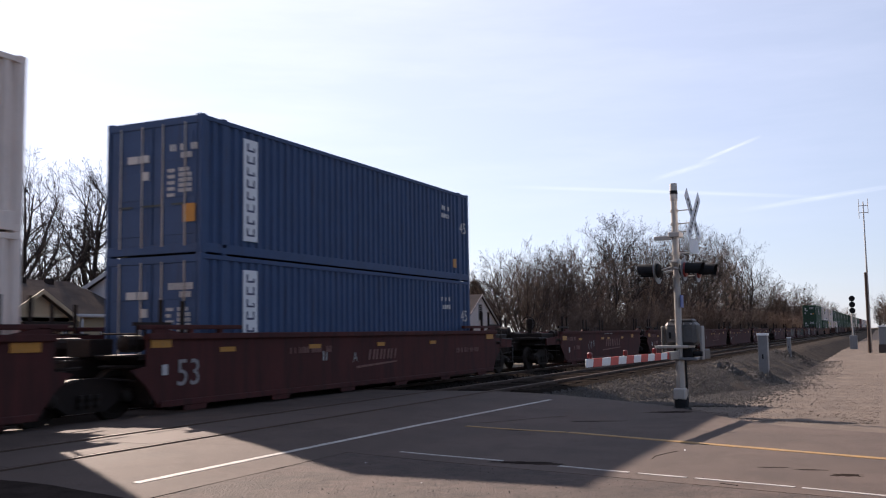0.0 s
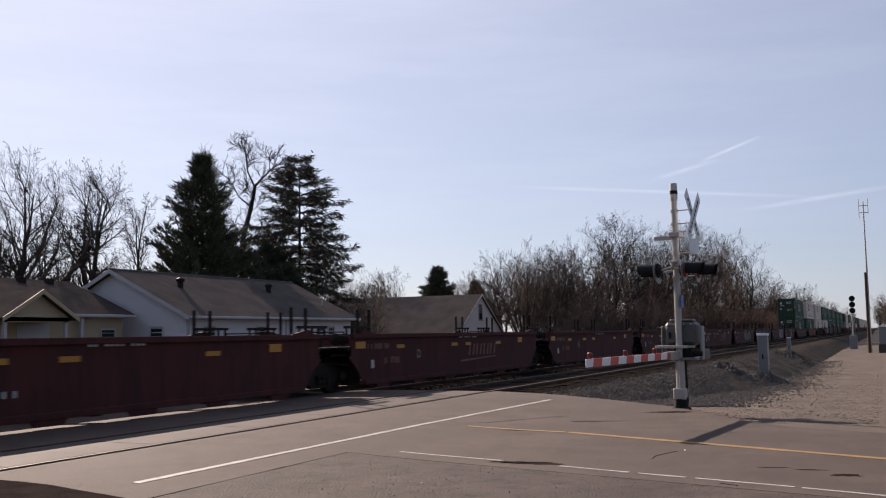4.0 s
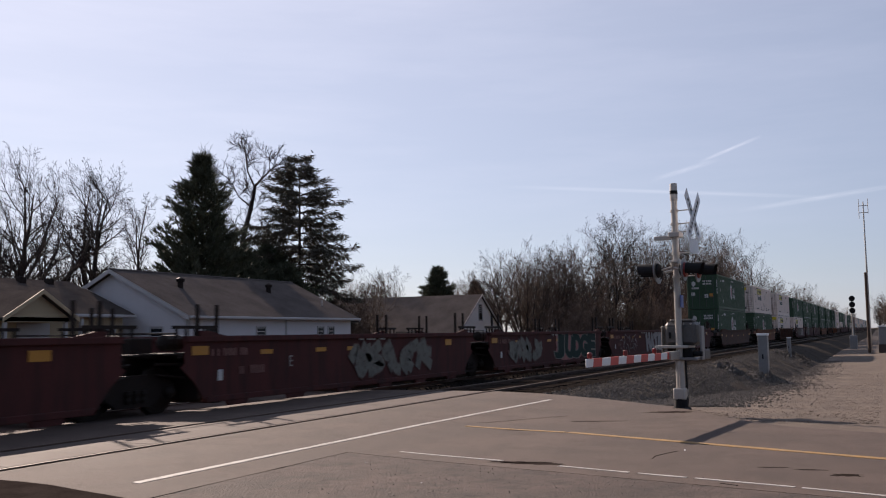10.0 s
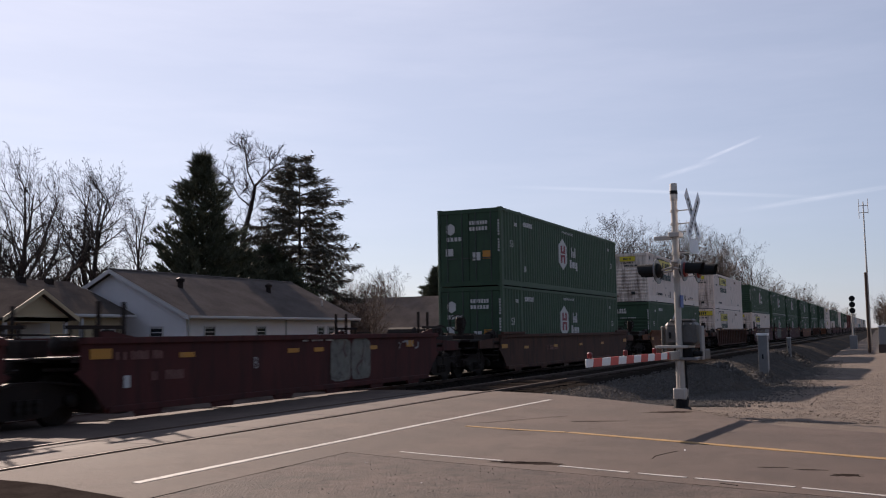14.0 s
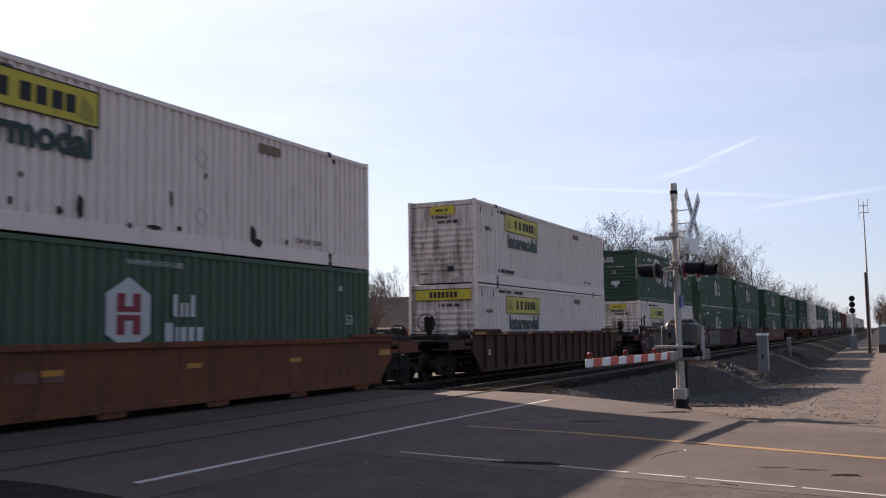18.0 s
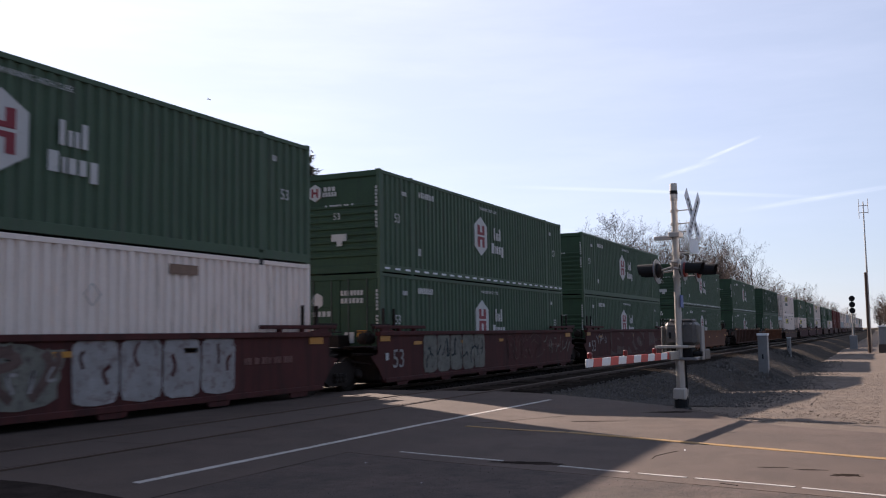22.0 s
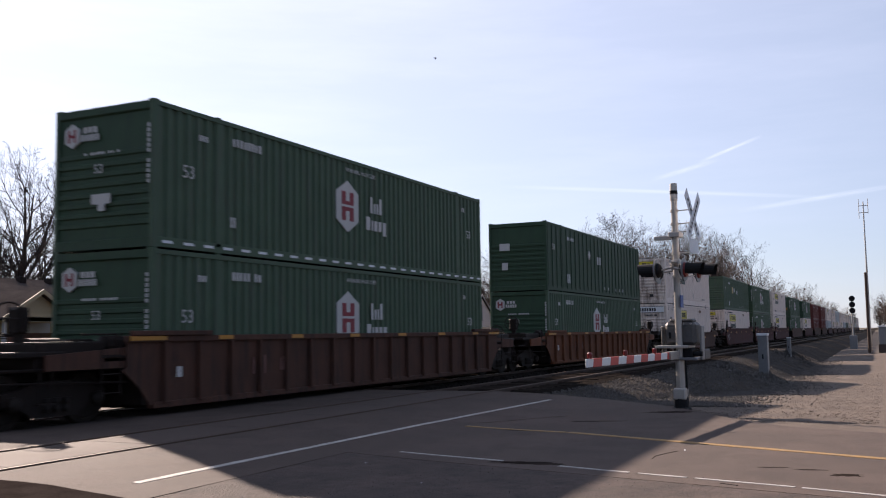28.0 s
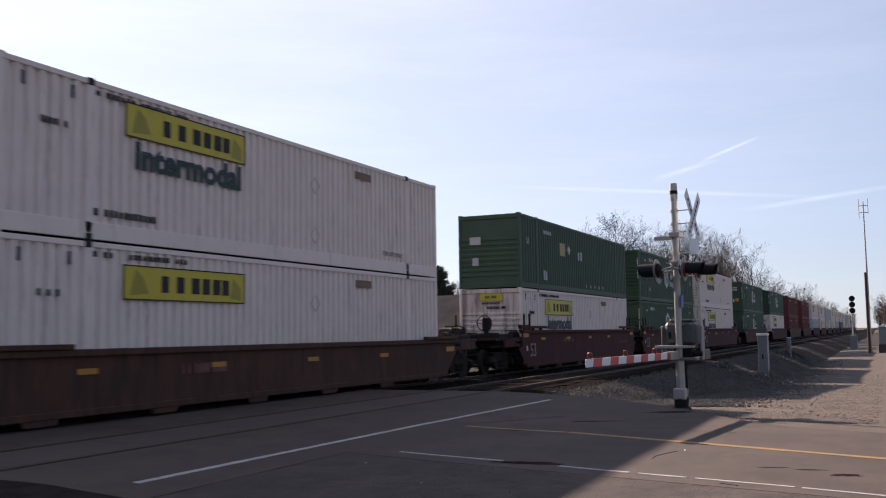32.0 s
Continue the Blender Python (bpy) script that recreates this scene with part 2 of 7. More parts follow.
# ---- mesh kit ----
class Kit:
    """Gathers plain solids into one mesh."""

    def __init__(self):
        self.v, self.f = [], []

    def add(self, vs, fs):
        k = len(self.v)
        self.v += [tuple(p) for p in vs]
        self.f += [tuple(i + k for i in q) for q in fs]
        return self

    def box(self, x0, x1, y0, y1, z0, z1, b=0.0):
        if b <= 0:
            vs = [(x, y, z) for x in (x0, x1) for y in (y0, y1) for z in (z0, z1)]
            return self.add(vs, [(0, 1, 3, 2), (4, 6, 7, 5), (0, 4, 5, 1), (2, 3, 7, 6), (0, 2, 6, 4), (1, 5, 7, 3)])
        vs, at = [], {}
        for sx, X in ((-1, x0), (1, x1)):
            for sy, Y in ((-1, y0), (1, y1)):
                for sz, Z in ((-1, z0), (1, z1)):
                    for a in range(3):
                        q = [X - sx * b, Y - sy * b, Z - sz * b]
                        q[a] += (sx, sy, sz)[a] * b
                        at[sx, sy, sz, a] = len(vs)
                        vs.append(q)
        fs = []
        for a in range(3):
            i, j = [(1, 2), (2, 0), (0, 1)][a]
            for s in (-1, 1):
                ring = []
                for u, w in ((-1, -1), (1, -1), (1, 1), (-1, 1)):
                    g = [0, 0, 0]
                    g[a], g[i], g[j] = s, u, w
                    ring.append(at[(*g, a)])
                fs.append(tuple(ring if s > 0 else ring[::-1]))
        for a in range(3):
            i, j = [(1, 2), (2, 0), (0, 1)][a]
            for u in (-1, 1):
                for w in (-1, 1):
                    g0, g1 = [0, 0, 0], [0, 0, 0]
                    g0[a], g1[a] = -1, 1
                    g0[i] = g1[i] = u
                    g0[j] = g1[j] = w
                    q = (at[(*g0, i)], at[(*g1, i)], at[(*g1, j)], at[(*g0, j)])
                    fs.append(q if u * w < 0 else q[::-1])
        for sx in (-1, 1):
            for sy in (-1, 1):
                for sz in (-1, 1):
                    q = tuple(at[sx, sy, sz, a] for a in range(3))
                    fs.append(q if sx * sy * sz > 0 else q[::-1])
        return self.add(vs, fs)

    def prism(self, pts, axis, a, b):
        """A flat outline pushed along an axis from a to b. pts run in the two other axes, in x, y, z order."""
        def put(p, c):
            return {"x": (c, p[0], p[1]), "y": (p[0], c, p[1]), "z": (p[0], p[1], c)}[axis]
        n = len(pts)
        vs = [put(p, a) for p in pts] + [put(p, b) for p in pts]
        return self.add(vs, [tuple(range(n))[::-1], tuple(range(n, 2 * n))] + [(i, (i + 1) % n, (i + 1) % n + n, i + n) for i in range(n)])

    def tube(self, p0, p1, r0, r1=None, n=8, caps=True):
        p0, p1 = Vector(p0), Vector(p1)
        r1 = r0 if r1 is None else r1
        d = (p1 - p0).normalized()
        u = d.orthogonal().normalized()
        w = d.cross(u)
        vs = [p + (u * math.cos(6.28319 * i / n) + w * math.sin(6.28319 * i / n)) * r for p, r in ((p0, r0), (p1, r1)) for i in range(n)]
        fs = [(i, (i + 1) % n, (i + 1) % n + n, i + n) for i in range(n)]
        if caps:
            fs += [tuple(range(n))[::-1], tuple(range(n, 2 * n))]
        return self.add(vs, fs)

    def lathe(self, rings, base, d, n=12):
        """Rings of (distance along d, radius) round an axis from base."""
        base, d = Vector(base), Vector(d).normalized()
        u = d.orthogonal().normalized()
        w = d.cross(u)
        vs = [base + d * h + (u * math.cos(6.28319 * i / n) + w * math.sin(6.28319 * i / n)) * r for h, r in rings for i in range(n)]
        fs = [(k * n + i, k * n + (i + 1) % n, (k + 1) * n + (i + 1) % n, (k + 1) * n + i) for k in range(len(rings) - 1) for i in range(n)]
        fs += [tuple(range(n))[::-1], tuple(range((len(rings) - 1) * n, len(rings) * n))]
        return self.add(vs, fs)

    def ring(self, c, d, r, t, n=20, m=5):
        c, d = Vector(c), Vector(d).normalized()
        u = d.orthogonal().normalized()
        w = d.cross(u)
        vs = []
        for i in range(n):
            o = u * math.cos(6.28319 * i / n) + w * math.sin(6.28319 * i / n)
            vs += [c + o * (r + t * math.cos(6.28319 * j / m)) + d * t * math.sin(6.28319 * j / m) for j in range(m)]
        return self.add(vs, [(i * m + j, (i + 1) % n * m + j, (i + 1) % n * m + (j + 1) % m, i * m + (j + 1) % m) for i in range(n) for j in range(m)])

    def mesh(self, name, material, smooth=False):
        me = bpy.data.meshes.new(name)
        me.from_pydata(self.v, [], self.f)
        me.materials.append(material)
        if smooth:
            me.polygons.foreach_set("use_smooth", [True] * len(me.polygons))
        me.update()
        return me


def put(name, data, parent=None, m=None, label="", material=None):
    """An object on a Kit or a ready mesh, under a thing or a part."""
    if isinstance(data, Kit):
        data = data.mesh(name, material)
    ob = new(name, data)
    if parent is not None:
        ob.parent = parent
    if m is not None:
        ob.matrix_basis = m
    if label:
        ob["label"] = label
    return ob


def part(name, kit, material, parent, label="", smooth=False):
    """Links a Kit as one mesh object under a thing or under a part."""
    ob = put(name, kit.mesh(name, material, smooth), parent, None, label)
    if name in ("lettering", "end_mark", "side_mark", "panel_mark", "panel_shade", "badge_mark", "strip_mark", "blade_mark", "stain", "chafed_spot", "placard", "notice_plate", "grime_patch", "reflective_tape", "graffiti", "graffiti_outline", "slanted_mark", "siding", "ladder"):
        ob["kind"] = "stuff"
    return ob


TEXTS = {}


def words(text, size, material, bold=0.0):
    """A flat mesh of readable characters, centred, in the x-z plane, facing -y."""
    key = (text, size, material.name, bold)
    if key not in TEXTS:
        cu = bpy.data.curves.new("letters", "FONT")
        cu.body, cu.size, cu.align_x, cu.align_y, cu.resolution_u, cu.extrude = text, size, "CENTER", "CENTER", 3, 0.002
        cu.offset = bold
        ob = bpy.data.objects.new("letters", cu)
        scene.collection.objects.link(ob)
        dg = bpy.context.evaluated_depsgraph_get()
        me = bpy.data.meshes.new_from_object(ob.evaluated_get(dg))
        bpy.data.objects.remove(ob)
        bpy.data.curves.remove(cu)
        me.transform(Matrix.Rotation(radians(90), 4, "X"))
        me.materials.clear()
        me.materials.append(material)
        me.name = "lettering"
        TEXTS[key] = me
    return TEXTS[key]


# ---- ground, road, tracks ----
def step(a, b, x):
    t = min(1, max(0, (x - a) / (b - a)))
    return t * t * (3 - 2 * t)


def height(x, y):
    """The ground: level at the road, a gravel lot that falls away beside the raised track, a shallow ditch behind it."""
    lot = -0.06 - 0.94 * min(1, max(0, (x - 16) / 30)) * (1 - step(300, 800, x))
    if y < 8:
        z = lot
    elif y < 17:
        z = -0.42
    else:
        z = -0.42 + 0.35 * step(19, 27, y)
    if 5.5 < y < 8:
        z = lot + (-0.42 - lot) * step(5.5, 8, y)
    if x < 22 and y > 5:
        z = min(z, -0.42)
    ditch = 0.12 * math.exp(-((y - 5.6) / 1.7) ** 2) * step(22, 30, x)
    roll_ = 0.11 * noise.noise((x * 0.09, y * 0.2, 4)) * step(26, 40, x)
    return z + (roll_ - ditch if y < 8 else 0) + 0.03 * noise.noise((x * 0.35, y * 0.35, 0)) * step(20, 24, x)


def hump(y):
    """The crossing rises a little to the near track and falls again to the far one."""
    return 0.07 * step(5.2, 8.7, y) * (1 - step(12.0, 14.0, y))


def drape(ob):
    """Lays a flat slab or marking over the rise of the crossing."""
    bm = bmesh.new()
    bm.from_mesh(ob.data)
    for y in (5.2, 5.9, 6.5, 7.1, 7.8, 8.7, 12.0, 12.5, 13.0):
        bmesh.ops.bisect_plane(bm, geom=bm.verts[:] + bm.edges[:] + bm.faces[:], plane_co=(0, y, 0), plane_no=(0, 1, 0))
    for v in bm.verts:
        v.co.z += hump(v.co.y)
    bm.to_mesh(ob.data)
    bm.free()
    return ob


def sheet(name, xs, ys, lift, material, keep=None, rough=0.0):
    k = Kit()
    at = {}
    for i, x in enumerate(xs):
        for j, y in enumerate(ys):
            at[i, j] = len(k.v)
            k.v.append((x, y, height(x, y) + lift + (rough * noise.fractal((x * 1.3, y * 1.3, 3), 1.0, 2.0, 3) if rough else 0)))
    for i in range(len(xs) - 1):
        for j in range(len(ys) - 1):
            if keep is None or keep((xs[i] + xs[i + 1]) / 2, (ys[j] + ys[j + 1]) / 2):
                k.f.append((at[i, j], at[i + 1, j], at[i + 1, j + 1], at[i, j + 1]))
    return put(name, k.mesh(name, material, True))


def spread(a, b, near, far, grow=1.35):
    """Coordinates dense from a to b and ever wider out to +-far."""
    c = list(np.arange(a, b + near / 2, near))
    d = near
    while c[-1] < far:
        d *= grow
        c.append(c[-1] + d)
    d = near
    while c[0] > -far:
        d *= grow
        c.insert(0, c[0] - d)
    return [float(q) for q in c]


M_GRASS = mat("dormant_winter_grass", (0.066, 0.050, 0.030), 0.95, var=0.35, scale=0.25, fine=9, bump=0.8, dist=0.08, dirt=(0.04, 0.034, 0.019), amount=0.5)
M_GRAVEL = mat("tan_gravel", (0.112, 0.086, 0.069), 0.95, var=0.34, scale=0.6, fine=16, bump=1.0, dist=0.05, dirt=(0.072, 0.057, 0.046), amount=0.55)
M_SHOULDER = mat("ballast_shoulder", (0.070, 0.060, 0.052), 0.95, spec=0.0, var=0.45, scale=1.2, fine=11, bump=1.0, dist=0.06, dirt=(0.045, 0.039, 0.034), amount=0.5)
tagged(sheet("ground", spread(-30, 130, 2.0, 3500), spread(-40, 70, 2.0, 3500), -0.15, M_GRASS), "flat ground with dormant winter grass", "ground", kind="structure")


def edge_line(y):
    return 9.33 + 0.222 * y


def kerb_side(y):
    """The pavement's far edge, which flares towards the track."""
    pts = [(-60, -2.5), (-10, 12.2), (0, 14.85), (1.4, 15.45), (2.4, 16.55), (3.75, 18.8), (6.2, 21.0), (30, 21.5)]
    for (a, p), (b, q) in zip(pts, pts[1:]):
        if y <= b:
            return p + (q - p) * (y - a) / (b - a)
    return 21.5


gx = [float(v) for v in np.arange(8, 60, 0.5)] + [float(v) for v in np.arange(60, 160, 3.0)] + [float(v) for v in np.arange(160, 700, 30.0)]
tagged(sheet("gravel_lot", gx, [float(v) for v in np.arange(-30, 7.6, 0.5)], 0.012, M_GRAVEL, lambda x, y: x > kerb_side(y) - 0.8, 0.012),
       "pale tan gravel lot beside the tracks", "gravel lot", kind="structure")


def slab(name, outline, z0, z1, material, label, cat="road"):
    k = Kit().prism(outline, "z", z0, z1)
    return drape(tagged(put(name, k.mesh(name, material)), label, cat, kind="structure"))


def ragged(pts, amp, seed, step_len=0.45, close=True):
    """An outline, or an open line, with worn, uneven edges."""
    rnd = random.Random(seed)
    out = []
    for (x0, y0), (x1, y1) in zip(pts, pts[1:] + (pts[:1] if close else [])):
        n = max(1, int(math.hypot(x1 - x0, y1 - y0) / step_len))
        for i in range(n):
            t = i / n
            a = 0 if i == 0 else amp
            out.append((x0 + (x1 - x0) * t + rnd.uniform(-a, a), y0 + (y1 - y0) * t + rnd.uniform(-a, a)))
    return out


ys = [6.3, 5, 3.75, 2.4, 1.4, 0, -5, -10, -30, -60]
road_right = [(kerb_side(y), y) for y in ys]
road_left = [(edge_line(y) - 0.25, y) for y in (-60, -30, -10, -4, 0, 3, 6.3)]
slab("road", [(3.0, 8.86), (3.0, 6.3)] + road_left[::-1] + ragged(road_right[::-1], 0.05, 2, 0.6, False) + [(21.2, 6.9), (21.7, 8.86)], -0.25, 0.0, M_ASPHALT, "worn grey asphalt road leading over the tracks")
slab("pavement", ragged([(-14, 6.29), (-14, -12), (edge_line(-12) + 0.1, -12), (edge_line(6.29) + 0.1, 6.29)], 0.012, 5, 0.6), -0.2, -0.003, M_OLDASPH, "crumbled old asphalt shoulder with dark cracks", "pavement")
# a shadow on the asphalt, laid down as a thin dark slab
slab("pavement_edge", ragged([(3.0, 6.31), (6.75, 6.31), (6.95, 7.6), (6.95, 8.855), (3.0, 8.855)], 0.03, 9, 0.4), -0.1, 0.004, M_PATCH, "dark strip in place of a shadow at the pavement edge", "pavement")
slab("road_beyond", [(4.0, 14.78), (21.5, 14.78), (23.0, 22), (26, 120), (16, 120), (11, 30), (6.0, 20)], -0.3, 0.0, M_ASPHALT, "asphalt road on the far side of the tracks")
slab("median_strip", [(3.0, 10.60), (21.7, 10.60), (21.7, 13.02), (3.0, 13.02)], -0.25, -0.003, M_ASPHALT, "asphalt strip between two tracks at the crossing", "road")


def stripe(name, pts, w, material, label, worn=0.0, seed=1):
    """A painted line of short worn dashes, 4 mm thick."""
    rnd = random.Random(seed)
    k = Kit()
    for (x0, y0), (x1, y1) in zip(pts, pts[1:]):
        d = Vector((x1 - x0, y1 - y0))
        ln = d.length
        d.normalize()
        nrm = Vector((-d.y, d.x))
        s = 0.0
        while s < ln:
            e = min(ln, s + rnd.uniform(0.25, 0.7))
            if rnd.random() >= worn:
                a, b = Vector((x0, y0)) + d * s, Vector((x0, y0)) + d * e
                wa, wb = w / 2 * rnd.uniform(0.88, 1.08), w / 2 * rnd.uniform(0.88, 1.08)
                k.prism([tuple(a - nrm * wa), tuple(b - nrm * wb), tuple(b + nrm * wb), tuple(a + nrm * wa)], "z", -0.01, 0.005)
            s = e
    return drape(tagged(put(name, k.mesh(name, material)), label, "road marking", kind="structure"))


stripe("stop_line", [(7.44, 6.98), (13.83, 6.92), (19.75, 6.73)], 0.10, M_LINEW, "white painted stop line on the asphalt")
for i, seg in enumerate([[(10.78, 5.7), (10.44, 4.17)], [(10.24, 3.41), (10.02, 2.56)], [(9.99, 2.46), (9.87, 1.93)], [(9.85, 1.84), (9.62, 0.87)], [(9.59, 0.80), (9.38, 0.05), (7.1, -10)]]):
    stripe("edge_line_marking", seg, 0.06, M_LINEW, "thin worn white edge line on the road", 0.0, 6 + i)
stripe("centre_line_marking", [(13.68, 4.4), (12.02, 0.16), (9.2, -9)], 0.15, M_LINEY, "faded yellow centre line on the road", 0.0, 16)
stripe("centre_line_marking", [(14.0, 6.2), (13.68, 4.45)], 0.11, M_LINEY, "worn end of the yellow centre line", 0.3, 17)

# cracks and patches
rnd = random.Random(8)


def blot(name, cx, cy, rx, ry, turn, material, label, z=0.0, seed=1):
    r = random.Random(seed)
    pts = []
    for i in range(34):
        a = 6.28319 * i / 34
        q = r.uniform(0.5, 1.2)
        u, w = rx * q * math.cos(a), ry * q * math.sin(a)
        pts.append((cx + u * math.cos(turn) - w * math.sin(turn), cy + u * math.sin(turn) + w * math.cos(turn)))
    return drape(tagged(put(name, Kit().prism(pts, "z", z - 0.02, z + 0.002).mesh(name, material)), label, "road patch", kind="structure"))


for i, (x, y, a, b, tn) in enumerate([(10.35, 3.75, 0.10, 0.42, 0.15), (10.6, 0.45, 0.05, 0.14, 0.2),
                                      (10.9, 1.2, 0.03, 0.14, 0.3), (15.5, 4.5, 0.06, 0.5, 0.4), (10.54, 0.45, 0.06, 0.16, 0.2), (10.84, 0.8, 0.04, 0.16, 0.2), (10.40, 3.95, 0.07, 0.36, 0.25), (13.75, 5.3, 0.05, 0.3, 0.2), (17.6, 3.7, 0.22, 0.5, 0.5)]):
    blot("tar_patch", x, y, a, b, tn, M_PATCH, "black tar patch in the asphalt", 0.0 if x > edge_line(y) - 0.3 else -0.008, 20 + i)


def crack(pts, w, z, seed):
    r = random.Random(seed)
    k = Kit()
    line = []
    for (x0, y0), (x1, y1) in zip(pts, pts[1:]):
        n = max(2, int(math.hypot(x1 - x0, y1 - y0) / 0.22))
        line += [(x0 + (x1 - x0) * i / n + r.uniform(-0.05, 0.05), y0 + (y1 - y0) * i / n + r.uniform(-0.05, 0.05)) for i in range(n)]
    for (x0, y0), (x1, y1) in zip(line, line[1:]):
        d = Vector((x1 - x0, y1 - y0)).normalized()
        q = w * r.uniform(0.3, 1.3)
        k.prism([(x0 - d.y * q, y0 + d.x * q), (x1 - d.y * q, y1 + d.x * q), (x1 + d.y * q, y1 - d.x * q), (x0 + d.y * q, y0 - d.x * q)], "z", z - 0.01, z + 0.004)
    return drape(tagged(put("crack", k.mesh("crack", M_PATCH)), "dark crack across the asphalt", "crack", kind="structure"))


for i, pts in enumerate([[(14.5, 6.2), (16.5, 5.2)], [(11.2, 2.6), (12.2, 2.4)], [(9.6, 1.6), (9.5, 1.2)], [(8.7, 3.3), (8.9, 2.9)]]):
    crack(pts, 0.005, 0.0 if pts[-1][0] > edge_line(pts[-1][1]) - 0.2 else -0.008, 40 + i)

# rails: the near track lies empty, the train runs on the far one
NEAR, FAR, GAUGE = 9.73, 13.9, 0.7535
RAILP = [(-0.07, -0.18), (0.07, -0.18), (0.07, -0.165), (0.012, -0.15), (0.012, -0.045), (0.036, -0.035), (0.036, 0.0), (0.028, 0.008), (-0.028, 0.008), (-0.036, 0.0), (-0.036, -0.035), (-0.012, -0.045), (-0.012, -0.15), (-0.07, -0.165)]
RAILM = Kit().prism(RAILP, "x", -260, 1500).mesh("rail", M_RAIL)
HEADM = Kit().box(-260, 1500, -0.026, 0.026, 0.004, 0.0095).mesh("rail_head", M_TREAD)
for c, lab in ((NEAR, "empty near railway track of rusty steel rails"), (FAR, "far railway track of steel rails under the train")):
    t = tagged(new("railway_track"), lab, "railway track", kind="structure")
    for s in (-1, 1):
        o = put("rail", RAILM, t, pose(0, c + s * GAUGE, hump(c)))
        if c == FAR:
            put("rail_head", HEADM, o, None, "bright worn running surface")

# crossing panels and flangeways
for c in (NEAR, FAR):
    for y0, y1 in ((c - GAUGE - 0.115, c - GAUGE - 0.045), (c - GAUGE + 0.045, c - GAUGE + 0.115), (c + GAUGE - 0.115, c + GAUGE - 0.045), (c + GAUGE + 0.045, c + GAUGE + 0.075)):
        tagged(put("flangeway_filler", Kit().box(3, 21.7, y0, y1, -0.2, hump(c) - 0.07).mesh("flangeway_filler", M_RUBBER)), "black rubber filler beside the rail", "crossing filler", kind="structure")
deck = tagged(new("crossing_deck"), "grey crossing deck of panels between the rails", "crossing deck", kind="structure")
PANEL = Kit().box(-1.165, 1.165, -GAUGE + 0.117, GAUGE - 0.117, -0.2, -0.002, 0.006).mesh("panel", M_CONC)
for c in (NEAR, FAR):
    for i in range(8):
        x = 4.17 + 2.34 * i
        put("panel", PANEL, deck, pose(x, c, hump(c)))
put("strip", Kit().box(3, 21.7, 10.557, 10.597, -0.2, 0.066).mesh("strip", M_CONC), deck)


BED = [(4.2, -1.25), (5.4, -0.75), (6.4, -0.34), (7.0, -0.19), (7.8, -0.07), (8.6, -0.02), (9.73, -0.03), (10.9, -0.02), (11.9, -0.12), (12.8, -0.09), (13.9, -0.10), (15.2, -0.09), (16.2, -0.16), (17.6, -0.46)]


def surface(x, y):
    """The top of the ballast bed or of the ground, whichever lies higher."""
    z = height(x, y)
    for (a, p), (b, q) in zip(BED, BED[1:]):
        if a <= y <= b and x > 22:
            z = max(z, p + (q - p) * (y - a) / (b - a))
    return z


def bed(name, x0, x1, dx):
    k = Kit()
    fine = []
    for (a, p), (b, q) in zip(BED, BED[1:]):
        fine += [(a + (b - a) * i / 3, p + (q - p) * i / 3) for i in range(3)]
    fine.append(BED[-1])
    n = int((x1 - x0) / dx)
    for i in range(n + 1):
        x = x0 + (x1 - x0) * i / n
        for y, z in fine:
            k.v.append((x, y + 0.25 * noise.noise((x * 0.4, y, 9)) * (y < 7.5), z + 0.035 * noise.noise((x * 2.1, y * 2.1, 5))))
    m = len(fine)
    k.f = [(i * m + j, (i + 1) * m + j, (i + 1) * m + j + 1, i * m + j + 1) for i in range(n) for j in range(m - 1)]
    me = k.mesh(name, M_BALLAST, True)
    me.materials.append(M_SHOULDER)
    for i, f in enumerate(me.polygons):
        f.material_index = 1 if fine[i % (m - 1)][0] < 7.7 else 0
    return tagged(put(name, me), "raised bed of grey crushed-stone ballast", "ballast", kind="structure")


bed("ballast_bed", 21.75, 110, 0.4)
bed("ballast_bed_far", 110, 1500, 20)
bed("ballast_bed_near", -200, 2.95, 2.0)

# ties
TIE = Kit().box(-0.115, 0.115, -1.3, 1.3, -0.26, -0.075, 0.012).mesh("tie", M_TIE)
ties = tagged(new("tie_row"), "row of dark creosoted wooden ties in the ballast", "railway ties", kind="structure")
r = random.Random(3)
for c, n in ((NEAR, 110), (FAR, 60)):
    for i in range(n):
        put("tie", TIE, ties, pose(22.1 + 0.56 * i, c + r.uniform(-0.04, 0.04), hump(c) + r.uniform(-0.012, 0.008), 0, 0, r.uniform(-1.5, 1.5)))

# loose stones
STONEV = [(0.9, 0.1, -0.2), (-0.8, 0.3, 0.1), (0.1, 0.9, 0.2), (-0.1, -0.8, -0.1), (0.2, 0.1, 0.75), (0.0, -0.1, -0.7), (0.6, -0.5, 0.4), (-0.5, 0.5, 0.5)]
STONEF = [(0, 2, 4), (0, 4, 6), (6, 4, 3), (4, 7, 1), (4, 2, 7), (7, 2, 1), (4, 1, 3), (0, 6, 3), (0, 5, 2), (2, 5, 1), (1, 5, 3), (3, 5, 0)]


def stones(name, n, where, size, material, label, seed):
    r = random.Random(seed)
    k = Kit()
    for _ in range(n):
        x, y, z = where(r)
        s = size * r.uniform(0.5, 1.3)
        e = Euler((r.uniform(0, 6), r.uniform(0, 6), r.uniform(0, 6))).to_matrix() @ Matrix.Diagonal((s, s * r.uniform(0.6, 1), s * r.uniform(0.5, 0.9)))
        k.add([e @ Vector(p) + Vector((x, y, z)) for p in STONEV], STONEF)
    return tagged(put(name, k.mesh(name, material)), label, "stones", kind="stuff")


